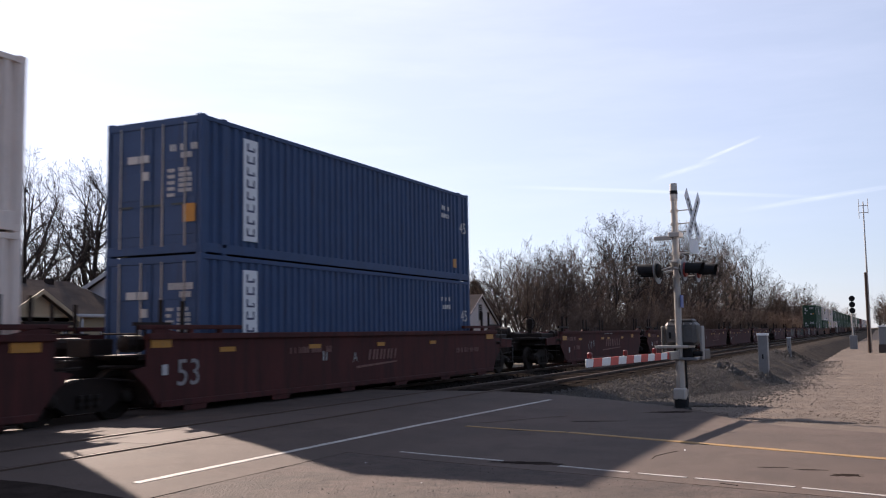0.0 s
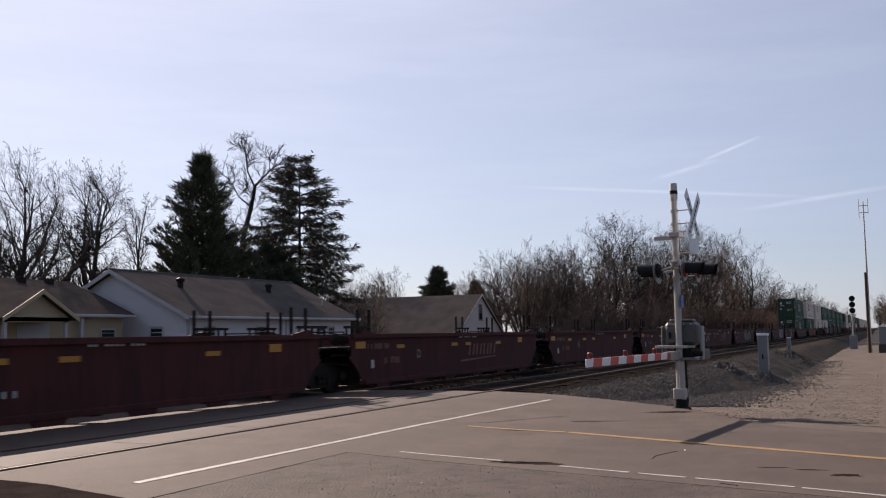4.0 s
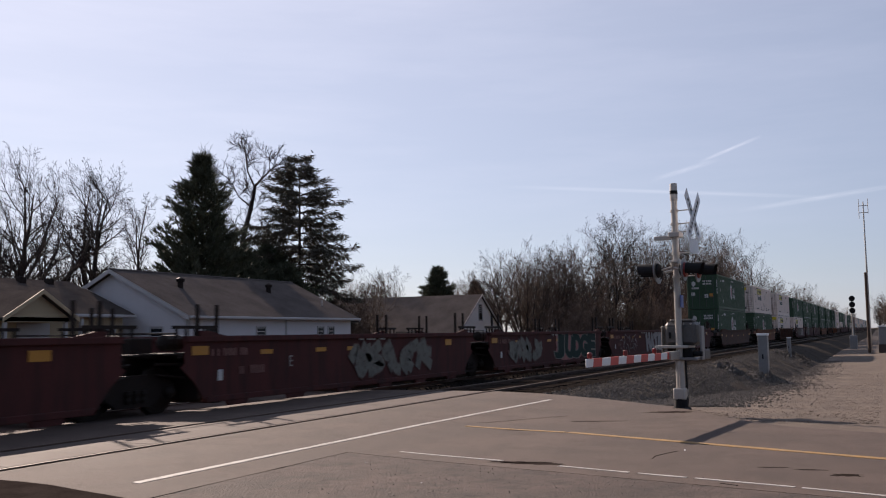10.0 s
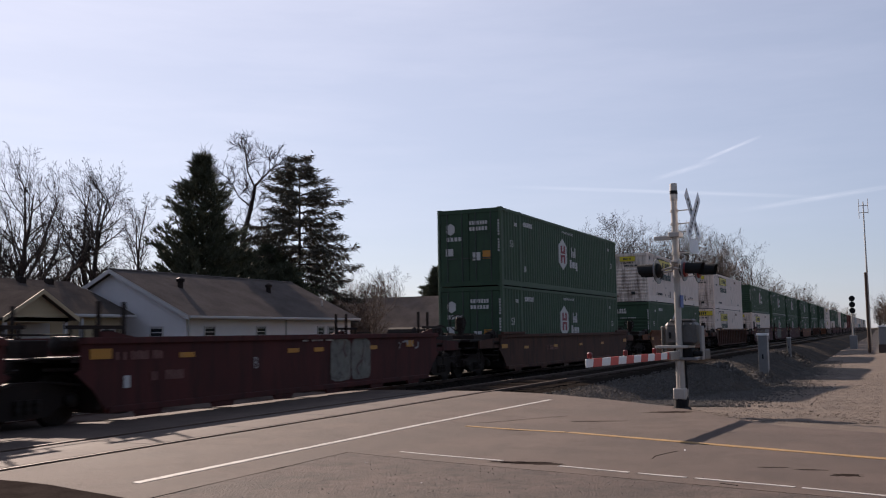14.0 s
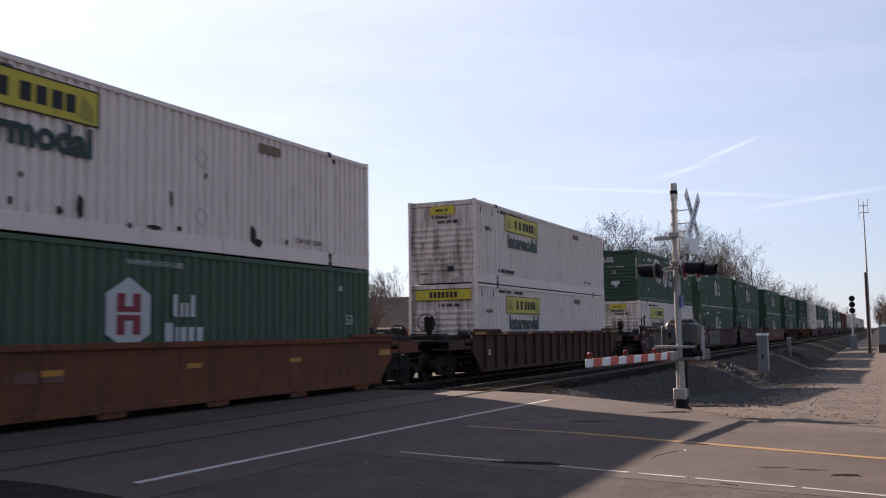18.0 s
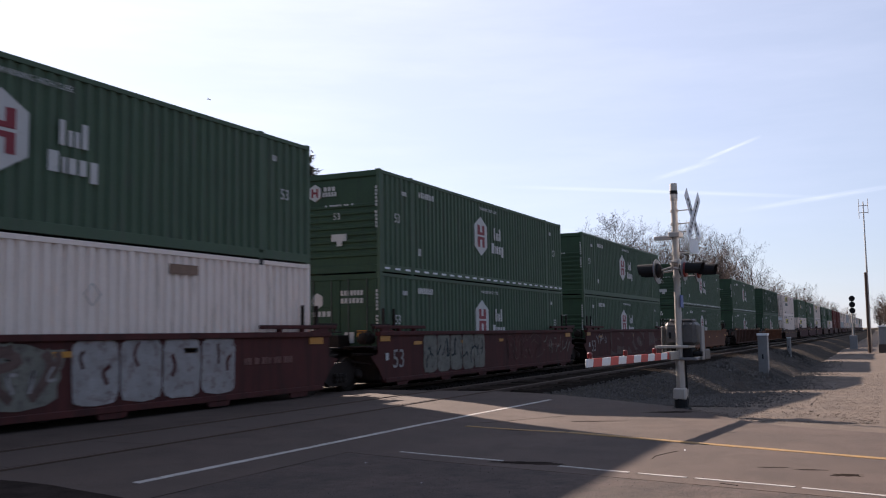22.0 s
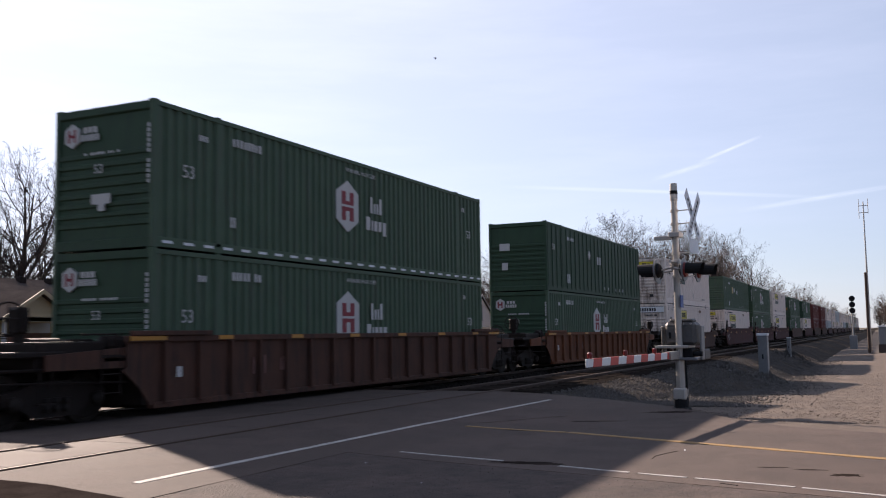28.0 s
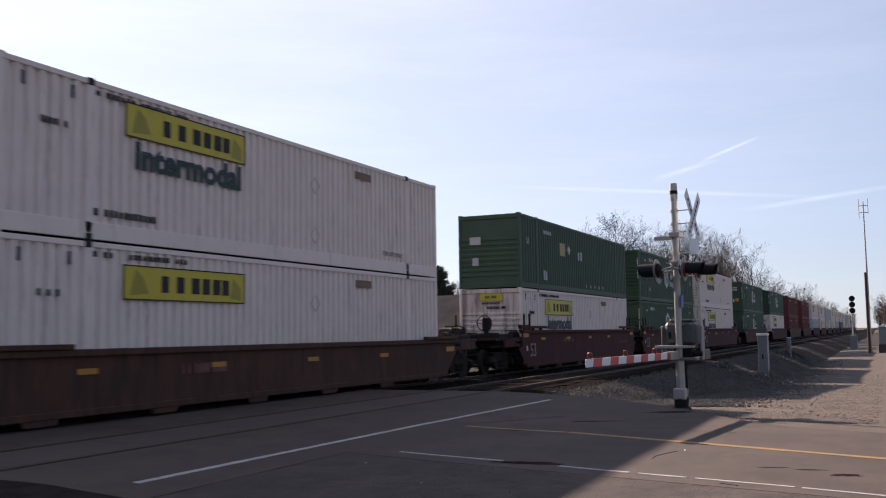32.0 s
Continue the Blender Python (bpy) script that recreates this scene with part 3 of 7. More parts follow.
def shoulder(r):
    x = 21.9 + 55 * r.random() ** 1.5
    y = max(0.6, 8.05 - 3.9 * r.random() ** 1.1 - abs(r.gauss(0, 0.8)))
    while x < kerb_side(y) + 0.2:
        x += 1.0
    return x, y, surface(x, y) + 0.02


def lot(r):
    x = 17 + 40 * r.random() ** 1.7
    y = r.uniform(0.2, 6.8)
    while x < kerb_side(y) + 0.15:
        x += 1.5
    return x, y, surface(x, y) + 0.015


def between(r):
    return 21.9 + 40 * r.random() ** 1.4, r.choice((r.uniform(9.2, 10.3), r.uniform(10.7, 13.0), r.uniform(7.9, 8.8))), -0.08


stones("ballast_stones", 30000, shoulder, 0.037, M_STONE, "loose grey ballast stones on the shoulder", 1)
stones("gravel_stones", 15000, lot, 0.011, M_GRAVEL, "loose pale gravel on the lot", 2)
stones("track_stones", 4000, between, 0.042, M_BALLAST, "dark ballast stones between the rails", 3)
stones("road_grit", 420, lambda r: (r.uniform(6.5, 10), r.uniform(1.5, 6.2), 0.0), 0.008, M_STONE, "scattered grit on the old asphalt shoulder", 4)


# ---- the train ----
def gone(t):
    """Metres that the train has rolled since the start; it slowly gains speed, but for a check near the end."""
    return 12.06 * t + 0.00965 * t * t - 0.46 * step(29.3, 31.0, t)


TRAIN, WHEELS = [], []
WR = 0.46
M_LOCK = mat("worn_dark_rods", (0.05, 0.055, 0.05), 0.5, metal=0.3)
M_OLIVE = mat("olive_panel_mark", (0.30, 0.24, 0.03), 0.6)
M_NAVY = mat("navy_mark", (0.03, 0.04, 0.10), 0.6)


def letters(parent, name, text, size, x, y, z, material, turn=0):
    ob = put(name, words(text, size, material), parent, pose(x, y, z, 0, 0, turn))
    ob["kind"] = "stuff"
    return ob


def tagged_mark(data, parent, m):
    """Readable writing on a box."""
    ob = put("lettering", data, parent, m)
    ob["kind"] = "stuff"
    return ob


def bars(k, x0, x1, z0, z1, y, n, rnd, turn=None):
    """Unreadable writing: short upright bars between x0 and x1, on a face towards -y."""
    w = (x1 - x0) / n
    for i in range(n):
        if rnd.random() < 0.12:
            continue
        a = x0 + i * w + 0.12 * w
        k.box(a, a + w * rnd.uniform(0.55, 0.78), y - 0.004, y + 0.004, z0, z1 - (z1 - z0) * rnd.choice((0, 0, 0.1)))


def ebars(k, x, y0, y1, z0, z1, n, rnd):
    """The same on an end face towards -x."""
    w = (y1 - y0) / n
    for i in range(n):
        if rnd.random() < 0.1:
            continue
        a = y0 + i * w + 0.1 * w
        k.box(x - 0.004, x + 0.004, a, a + w * 0.68, z0, z1)


def hexagon(cx, cz, w, h):
    return [(cx, cz - h / 2), (cx + w / 2, cz - h * 0.27), (cx + w / 2, cz + h * 0.27), (cx, cz + h / 2), (cx - w / 2, cz + h * 0.27), (cx - w / 2, cz - h * 0.27)]


def corrugation(k, x0, x1, y, z0, z1, pitch, depth, side):
    """A corrugated wall along x whose outer crests lie at y."""
    n = max(1, round((x1 - x0) / pitch))
    p = (x1 - x0) / n
    cols = []
    for i in range(n):
        a = x0 + i * p
        cols += [(a, 0), (a + 0.34 * p, 0), (a + 0.5 * p, depth), (a + 0.84 * p, depth)]
    cols.append((x1, 0))
    vs = []
    for x, d in cols:
        yy = y - side * d
        vs += [(x, yy, z0), (x, yy, z1)]
    fs = [(2 * i, 2 * i + 2, 2 * i + 3, 2 * i + 1) for i in range(len(cols) - 1)]
    if side > 0:
        fs = [q[::-1] for q in fs]
    k.add(vs, fs)


CONTAINERS = {}


def container(style, length=16.154, end="ribs", tape=False, seed=0, faded=False, low=False, lite=False):
    """One box on its base, centred: corrugated walls, rails, posts, castings, doors or ribbed front, markings."""
    key = (style, length, end, tape, faded, low, lite)
    if key in CONTAINERS:
        ob = copy_thing(CONTAINERS[key], Matrix())
        return ob
    paint = {"hub": M_GREEN, "rib": M_DGREEN, "jb": M_WHITE, "blue": M_BLUE, "sign": M_GREEN, "red": M_RED, "grey": M_GREY, "white": M_WHITE}[style]
    rnd = random.Random(seed + len(CONTAINERS) * 7)
    H, W, L = 2.896, 1.295, length / 2
    ob = new("shipping_container")
    lab = {"hub": "dark green corrugated steel shipping container with white hexagon badge", "rib": "plain dark green shipping container with narrow side ribs",
           "jb": "white corrugated shipping container with yellow sign panel", "blue": "blue corrugated steel shipping container with white upright name strip",
           "sign": "green shipping container with small yellow side placard", "red": "dull red corrugated steel shipping container",
           "grey": "pale grey corrugated shipping container", "white": "plain off-white corrugated shipping container"}[style]
    tagged(ob, lab, "container", group="containers on the train")
    post = 6.096 if length > 12.5 else L - 0.12
    k40 = post
    for s, nm in ((-1, "side_wall"), (1, "side_wall")):
        k = Kit()
        pitch, depth = {"rib": (0.62, 0.0), "jb": (0.245, 0.062)}.get(style, (0.278, 0.052))
        y = s * (W - 0.012)
        spans = [(-L + 0.14, -k40 - 0.08), (-k40 + 0.08, k40 - 0.08), (k40 + 0.08, L - 0.14)] if length > 12.5 else [(-L + 0.14, L - 0.14)]
        if style == "rib":
            k.box(-L + 0.1, L - 0.1, min(y, y - s * 0.03), max(y, y - s * 0.03), 0.12, H - 0.08)
        else:
            for a, b in spans:
                corrugation(k, a, b, y, 0.15, H - 0.09, pitch, depth, s)
        sw = part(nm, k, paint, ob)
        if style == "rib":
            for a, b in spans:
                n = round((b - a) / pitch)
                for i in range(n + 1):
                    x = a + (b - a) * i / n
                    part("rib", Kit().box(x - 0.035, x + 0.035, min(y, y + s * 0.03), max(y, y + s * 0.03), 0.15, H - 0.1, 0.006), paint, sw)
    k = Kit().box(-L + 0.05, L - 0.05, -W + 0.03, W - 0.03, H - 0.06, H - 0.035)
    part("roof", k, paint, ob)
    part("floor", Kit().box(-L + 0.05, L - 0.05, -W + 0.04, W - 0.04, 0.03, 0.15), M_STEEL, ob)
    for s in (-1, 1):
        part("top_rail", Kit().box(-L + 0.1, L - 0.1, s * W - 0.05 if s > 0 else -W, W if s > 0 else -W + 0.05, H - 0.11, H - 0.012, 0.008), paint, ob)
        part("bottom_rail", Kit().box(-L + 0.1, L - 0.1, W - 0.05 if s > 0 else -W, W if s > 0 else -W + 0.05, 0.02, 0.33 if style in ("jb", "white") else 0.22, 0.008), paint, ob)
    if lite:
        k = Kit()
        for sx in (-L, L - 0.14):
            for sy in (-W, W - 0.1):
                k.box(sx, sx + 0.14, sy, sy + 0.1, 0.0, H + 0.01)
        part("corner_frame", k, paint, ob)["kind"] = "stuff"
    for sx in () if lite else (-1, 1):
        for sy in (-1, 1):
            part("corner_post", Kit().box(sx * L - (0.14 if sx > 0 else 0), sx * L + (0 if sx > 0 else 0.14), sy * W - (0.1 if sy > 0 else 0), sy * W + (0 if sy > 0 else 0.1), 0.1, H - 0.1, 0.012), paint, ob)
    cast = M_DENT if style == "jb" else paint
    for px in () if lite else ((-L + 0.09, -k40, k40, L - 0.09) if length > 12.5 else (-L + 0.09, L - 0.09)):
        for sy in (-1, 1):
            for z in (0, H - 0.118):
                c = Kit().box(px - 0.085, px + 0.085, sy * (W + 0.004) - (0.16 if sy > 0 else 0), sy * (W + 0.004) + (0 if sy > 0 else 0.16), z, z + 0.13, 0.01)
                part("corner_casting", c, cast if abs(px) < L - 0.2 else paint, ob)
            if abs(px) < L - 0.2:
                part("lift_post", Kit().box(px - 0.085, px + 0.085, sy * W - (0.06 if sy > 0 else 0), sy * W + (0 if sy > 0 else 0.06), 0.13, H - 0.12, 0.01), paint, ob)
    # the two ends
    for s in (-1, 1):
        style_end = end if s < 0 else "ribs"
        o = [(0.0, 0.02), (0.0, 0.2), (0.055, 0.22)]
        if style_end == "ribs":
            for i in range(8):
                z = 0.45 + 0.2 * i
                o += [(0.055, z), (0.02, z + 0.025), (0.02, z + 0.095), (0.055, z + 0.12)]
        o += [(0.055, H - 0.2), (0.0, H - 0.17), (0.0, H - 0.02), (0.1, H - 0.02), (0.1, 0.02)]
        k = Kit().prism([(s * (L - q), z) for q, z in o], "y", -W + 0.1, W - 0.1)
        # badge boxes: shade from the neighbouring stack is put into the end's darker green
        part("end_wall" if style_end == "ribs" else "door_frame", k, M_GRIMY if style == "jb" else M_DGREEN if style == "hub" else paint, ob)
        if style_end == "doors":
            for c in (-1, 1):
                d = Kit().box(-L + 0.015, -L + 0.05, min(c * 0.02, c * 1.17), max(c * 0.02, c * 1.17), 0.2, H - 0.18, 0.01)
                # doors of badge boxes carry the same painted-in shade
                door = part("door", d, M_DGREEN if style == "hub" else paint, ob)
                for i in range(0 if lite else 3):
                    z = 0.4 + 0.78 * i
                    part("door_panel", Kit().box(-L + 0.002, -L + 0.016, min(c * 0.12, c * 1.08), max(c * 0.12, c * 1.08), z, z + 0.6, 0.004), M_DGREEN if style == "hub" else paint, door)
                for q in (0.28, 0.88):
                    part("lock_rod", Kit().tube((-L - 0.014, c * q, 0.16), (-L - 0.014, c * q, H - 0.14), 0.019, n=6), M_GALV if style == "blue" else M_LOCK, door)
                    if not lite:
                        part("rod_handle", Kit().box(-L - 0.03, -L - 0.016, min(c * q, c * (q - 0.34)), max(c * q, c * (q - 0.34)), 1.02, 1.06), M_LOCK, door)
    f = -W - 0.003
    e = -L - 0.002
    k = Kit()
    if style == "hub":
        b = part("badge", Kit().prism(hexagon(-0.85, 1.62, 1.12, 1.36), "y", f - 0.004, f + 0.02), M_LETW, ob, "white hexagon badge")
        kk = Kit()
        for q in (-1.15, -0.75):
            kk.box(q, q + 0.2, f - 0.012, f - 0.006, 1.24, 1.60).box(q, q + 0.2, f - 0.012, f - 0.006, 1.66, 2.0)
        kk.box(-0.95, -0.75, f - 0.012, f - 0.006, 1.50, 1.60).box(-0.95, -0.75, f - 0.012, f - 0.006, 1.66, 1.76)
        part("badge_mark", kk, M_LETR, b, "maroon block mark")
        for x0, w, z0, z1 in ((0.35, 0.12, 1.58, 2.02), (0.55, 0.09, 1.58, 1.86), (0.70, 0.09, 1.58, 1.86), (0.85, 0.13, 1.58, 2.02), (0.12, 0.22, 1.10, 1.46), (0.42, 0.08, 1.10, 1.38), (0.56, 0.17, 1.10, 1.38), (0.80, 0.16, 1.10, 1.38), (1.05, 0.17, 1.0, 1.38)):
            k.box(x0, x0 + w, f - 0.004, f + 0.004, z0, z1)
        letters(ob, "notice", "WARNING HIGH CUBE", 0.15, -0.15, f - 0.003, 2.585, M_LETW)
        bars(k, -5.78, -4.6, 2.37, 2.55, f, 9, rnd)
        bars(k, -6.75, -6.45, 2.3, 2.43, f, 3, rnd)
        bars(k, -5.72, -5.52, 0.6, 0.82, f, 2, rnd)
        bars(k, 6.5, 6.7, 2.3, 2.43, f, 2, rnd)
        letters(ob, "length_mark", "53", 0.38, -7.05, f - 0.002, 1.58, M_LETW)
        letters(ob, "length_mark", "53", 0.36, 7.0, f - 0.002, 1.55, M_LETW)
        if end == "ribs":
            hb = part("badge", Kit().prism([(y, z) for y, z in hexagon(0.83, 2.35, 0.38, 0.5)], "x", e - 0.004, e + 0.05), M_LETW, ob, "white hexagon badge")
            part("badge_mark", Kit().box(e - 0.009, e - 0.003, 0.72, 0.78, 2.22, 2.48).box(e - 0.009, e - 0.003, 0.88, 0.94, 2.22, 2.48).box(e - 0.009, e - 0.003, 0.78, 0.88, 2.32, 2.38), M_LETR, hb, "maroon block mark")
            ebars(k, e, 0.15, 0.55, 2.38, 2.5, 3, rnd)
            ebars(k, e, 0.1, 0.6, 2.22, 2.35, 5, rnd)
            ebars(k, e, -0.45, 0.5, 1.92, 1.97, 12, rnd)
            put("end_length_mark", words("53", 0.26, M_LETW), ob, pose(e - 0.006, 0.1, 1.62, 0, 0, -90))
            part("notice_plate", Kit().box(e - 0.008, e + 0.01, -0.22, 0.28, 0.92, 1.12).box(e - 0.008, e + 0.01, -0.08, 0.1, 0.78, 0.92), M_LETW, ob, "white notice plate")
        else:
            hb = part("badge", Kit().prism(hexagon(0.75, 2.15, 0.34, 0.45), "x", e - 0.01, e + 0.03), M_LETW, ob, "white hexagon badge")
            ebars(k, e - 0.006, -0.75, 0.0, 2.28, 2.42, 7, rnd)
            ebars(k, e - 0.006, -0.75, 0.0, 2.06, 2.2, 6, rnd)
            ebars(k, e - 0.006, 0.3, 0.95, 1.7, 1.85, 4, rnd)
            part("placard", Kit().box(e - 0.012, e, 0.65, 0.95, 1.15, 1.42).box(e - 0.012, e, -0.45, -0.15, 0.95, 1.25), M_LETW, ob, "white placard")
            part("placard", Kit().box(e - 0.012, e, -0.85, -0.55, 1.0, 1.3), M_YELLOW, ob, "yellow placard")
        if tape:
            kt = Kit()
            for i in range(26):
                x = -7.8 + 0.62 * i
                kt.box(x, x + 0.3, f - 0.004, f + 0.004, 0.10, 0.155)
            part("reflective_tape", kt, M_SIGN, ob, "white reflective dashes")
        part("lettering", k, M_LETW, ob, "small white markings")
        kk = Kit()
        for i in range(12):
            z = 1.25 + 0.1 * i
            if i != 5:
                kk.box(e - 0.014, e + 0.006, -1.22, -1.16, z, z + 0.07)
        part("side_mark", kk, M_LETW, ob, "small white upright marks")
    elif style == "jb":
        dz = 0.14 if low else 0.0
        p = part("sign_panel", Kit().box(-5.26, -1.67, f - 0.006, f + 0.02, 2.02 - dz, 2.67 - dz), M_SIGNY, ob, "yellow sign panel")
        kk = Kit()
        for x0, w in ((-4.25, 0.20), (-3.82, 0.22), (-3.38, 0.24), (-3.05, 0.23), (-2.72, 0.24), (-2.42, 0.22)):
            kk.box(x0, x0 + w, f - 0.011, f - 0.005, 2.18 - dz, 2.5 - dz)
        for a, b, c, d in ((-5.26, -1.67, 2.645, 2.67), (-5.26, -1.67, 2.02, 2.045), (-5.27, -5.24, 2.02, 2.67), (-1.69, -1.66, 2.02, 2.67)):
            kk.box(a, b, f - 0.011, f - 0.005, c - dz, d - dz)
        part("panel_mark", kk, M_LETK, p, "black block marks and border")
        kk = Kit().prism([(-5.1, 2.1 - dz), (-4.6, 2.15 - dz), (-4.75, 2.45 - dz), (-4.95, 2.6 - dz)], "y", f - 0.009, f - 0.005)
        kk.prism([(-2.15, 2.12 - dz), (-1.78, 2.08 - dz), (-1.8, 2.35 - dz), (-2.05, 2.55 - dz)], "y", f - 0.009, f - 0.005)
        part("panel_shade", kk, M_OLIVE, p, "olive blotches")
        if not faded:
            t = tagged_mark(words("Intermodal", 0.70, M_LETG, 0.028), ob, pose(-3.4, f - 0.004, 1.665 - dz))
            t.scale = (3.2 / t.dimensions.x, 1, 1)
        bars(k, -6.0, -4.4, 0.45, 0.58, f, 13, rnd)
        bars(k, -6.0, -3.5, 2.62, 2.72, f, 20, rnd)
        bars(k, -7.2, -6.6, 1.9, 2.02, f, 6, rnd)
        for x0 in (-7.6, -6.55):
            k.box(x0, x0 + 0.06, f - 0.004, f + 0.004, 2.45, 2.68)
        part("lettering", k, M_LETK, ob, "small dark markings")
        tagged_mark(words("TOP LIFT ONLY", 0.17, M_LETK), ob, pose(5.15, f - 0.004, 0.52))
        part("grime_patch", Kit().box(3.1, 3.95, f - 0.004, f + 0.004, 2.42, 2.62), M_SOOT, ob, "worn brown patch")
        for zc in (0.72, 1.95):
            kk = Kit()
            q = [(0.95, zc), (1.15, zc + 0.2), (1.35, zc), (1.15, zc - 0.2)]
            for a, b in zip(q, q[1:] + q[:1]):
                kk.tube((a[0], f - 0.003, a[1]), (b[0], f - 0.003, b[1]), 0.008, n=4)
            part("placard_holder", kk, M_GALV, ob, "metal diamond placard holder")
        ey0, ey1, ez0, ez1 = (-1.08, 1.01, 2.32, 2.71) if faded or tape else (-0.51, 0.41, 2.42, 2.70)
        part("end_sign", Kit().box(e - 0.012, e + 0.05, ey0, ey1, ez0, ez1), M_SIGNY if not faded else M_SIGN, ob, "end sign panel")
        kk = Kit()
        ebars(kk, e - 0.014, ey0 * 0.55, ey1 * 0.5, ez0 + 0.09, ez1 - 0.09, 7, rnd)
        if faded or tape:
            kk.box(e - 0.016, e - 0.01, ey0, ey1, ez0, ez0 + 0.02).box(e - 0.016, e - 0.01, ey0, ey1, ez1 - 0.02, ez1)
        else:
            ebars(kk, e - 0.002, -0.4, 0.35, 2.28, 2.36, 11, rnd)
        ebars(kk, e - 0.002, -0.4, 0.15, 2.1, 2.2, 9, rnd)
        kk.box(e - 0.012, e + 0.05, -0.62, -0.48, 2.1, 2.2).box(e - 0.012, e + 0.05, -0.45, -0.22, 0.42, 0.6)
        part("end_mark", kk, M_LETK, ob, "small dark markings")
        kk = Kit()
        for y0, z0, y1, z1 in ((0.66, 1.2, 0.74, 1.55), (0.45, 0.3, 0.9, 0.4)):
            pts = [(y0 + (y1 - y0) * (0.5 + 0.5 * math.cos(a) * rnd.uniform(0.6, 1.0)), z0 + (z1 - z0) * (0.5 + 0.5 * math.sin(a) * rnd.uniform(0.6, 1.0))) for a in [6.28319 * i / 12 for i in range(12)]]
            kk.prism(pts, "x", e - 0.003, e + 0.0)
        part("stain", kk, M_SOOT, ob, "brown grime smears")
    elif style == "blue":
        p = part("name_strip", Kit().box(-5.45, -4.95, f - 0.005, f + 0.02, 0.35, 2.62), M_SIGN, ob, "white upright name strip")
        kk = Kit()
        for i in range(8):
            z = 2.35 - 0.27 * i
            kk.box(-5.34, -5.06, f - 0.01, f - 0.004, z, z + 0.04).box(-5.34, -5.29, f - 0.01, f - 0.004, z, z + 0.18).box(-5.11, -5.06, f - 0.01, f - 0.004, z - (0.0), z + 0.18 if i % 2 else z + 0.1)
        part("strip_mark", kk, M_NAVY, p, "dark blue block marks")
        letters(ob, "length_mark", "45", 0.52, 6.35, f - 0.002, 1.72, M_LETW)
        bars(k, 4.6, 5.3, 2.2, 2.34, f, 5, rnd)
        bars(k, 4.7, 5.3, 1.95, 2.09, f, 4, rnd)
        part("placard", Kit().box(5.55, 5.8, f - 0.006, f, 0.4, 0.68), M_YELLOW, ob, "small yellow placard")
        ebars(k, e - 0.008, -1.2, -0.45, 2.16, 2.3, 8, rnd)
        ebars(k, e - 0.008, -1.05, -0.75, 2.0, 2.12, 4, rnd)
        for i in range(5):
            ebars(k, e - 0.008, -1.05, -0.7, 1.72 - 0.11 * i, 1.80 - 0.11 * i, 5, rnd)
            ebars(k, e - 0.008, -0.6, -0.4, 1.72 - 0.13 * i, 1.79 - 0.13 * i, 3, rnd)
        part("lettering", k, M_LETW, ob, "small white markings")
        part("placard", Kit().box(e - 0.014, e, 0.1, 0.36, 1.98, 2.14).box(e - 0.014, e, 0.4, 0.68, 1.98, 2.14).box(e - 0.014, e, 0.1, 0.26, 1.6, 1.78), M_LETW, ob, "white placard")
        part("placard", Kit().box(e - 0.014, e, -1.15, -0.83, 0.65, 1.03), M_YELLOW, ob, "yellow placard")
    elif style in ("rib", "sign"):
        if style == "sign":
            part("sign_panel", Kit().box(-3.2, -2.5, f - 0.008, f + 0.02, 1.55, 2.1), mat("tan_sign_panel", (0.35, 0.26, 0.10), 0.6), ob, "small tan placard")
        kk = Kit().prism([(-2.15, 1.85), (-1.95, 2.05), (-1.75, 1.85), (-1.95, 1.65)], "y", f - 0.03, f + 0.02)
        part("placard", kk, M_LETW, ob, "white diamond placard")
        bars(k, -5.4, -4.4, 2.3, 2.45, f - 0.03, 8, rnd)
        bars(k, -5.5, -5.0, 0.4, 0.8, f - 0.03, 2, rnd)
        bars(k, -0.7, 0.0, 1.5, 1.9, f - 0.03, 2, rnd)
        for i in range(6):
            bars(k, 0.5 + 0.7 * i, 0.65 + 0.7 * i, 0.3, 0.45, f - 0.03, 1, rnd)
        part("lettering", k, M_GREY, ob, "small pale markings")
        letters(ob, "length_mark", "53", 0.36, -7.3, f - 0.034, 1.85, M_LETW)
        part("placard", Kit().box(e - 0.02, e + 0.02, 0.35, 0.8, 1.72, 2.02).box(e - 0.02, e + 0.02, 0.45, 0.7, 0.9, 1.2), M_LETW, ob, "white placard")
    else:
        bars(k, -5.4, -4.2, 2.2, 2.4, f, 8, rnd)
        bars(k, 4.2, 5.4, 2.2, 2.4, f, 8, rnd)
        part("lettering", k, M_LETW if style == "red" else M_LETK, ob, "small markings")
    CONTAINERS[key] = ob
    return ob


def worn_spots(ob, seed):
    """Black chafed spots on a white box."""
    r = random.Random(seed)
    k = Kit()
    for x, z, w, h in [(-3.3, 0.95, 0.1, 0.12), (-3.5, 0.5, 0.12, 0.2), (-2.5, 0.45, 0.15, 0.18), (-2.05, 0.55, 0.2, 0.5), (-0.85, 0.35, 0.12, 0.12), (-0.2, 0.38, 0.5, 0.1), (0.25, 1.0, 0.1, 0.45), (0.5, 0.42, 0.2, 0.12), (1.3, 1.6, 0.1, 0.12), (2.9, 0.5, 0.22, 0.45), (3.1, 0.35, 0.35, 0.2), (4.2, 0.45, 0.12, 0.15), (-6.9, 1.25, 0.1, 0.12), (-7.7, 2.6, 0.12, 0.25), (6.3, 2.7, 0.15, 0.15)]:
        pts = [(x + w / 2 * math.cos(a) * r.uniform(0.6, 1.1), z + h / 2 * math.sin(a) * r.uniform(0.6, 1.1)) for a in [6.28319 * i / 10 for i in range(10)]]
        k.prism(pts, "y", -1.302, -1.29)
    part("chafed_spot", k, M_DENT, ob, "black chafed spots")


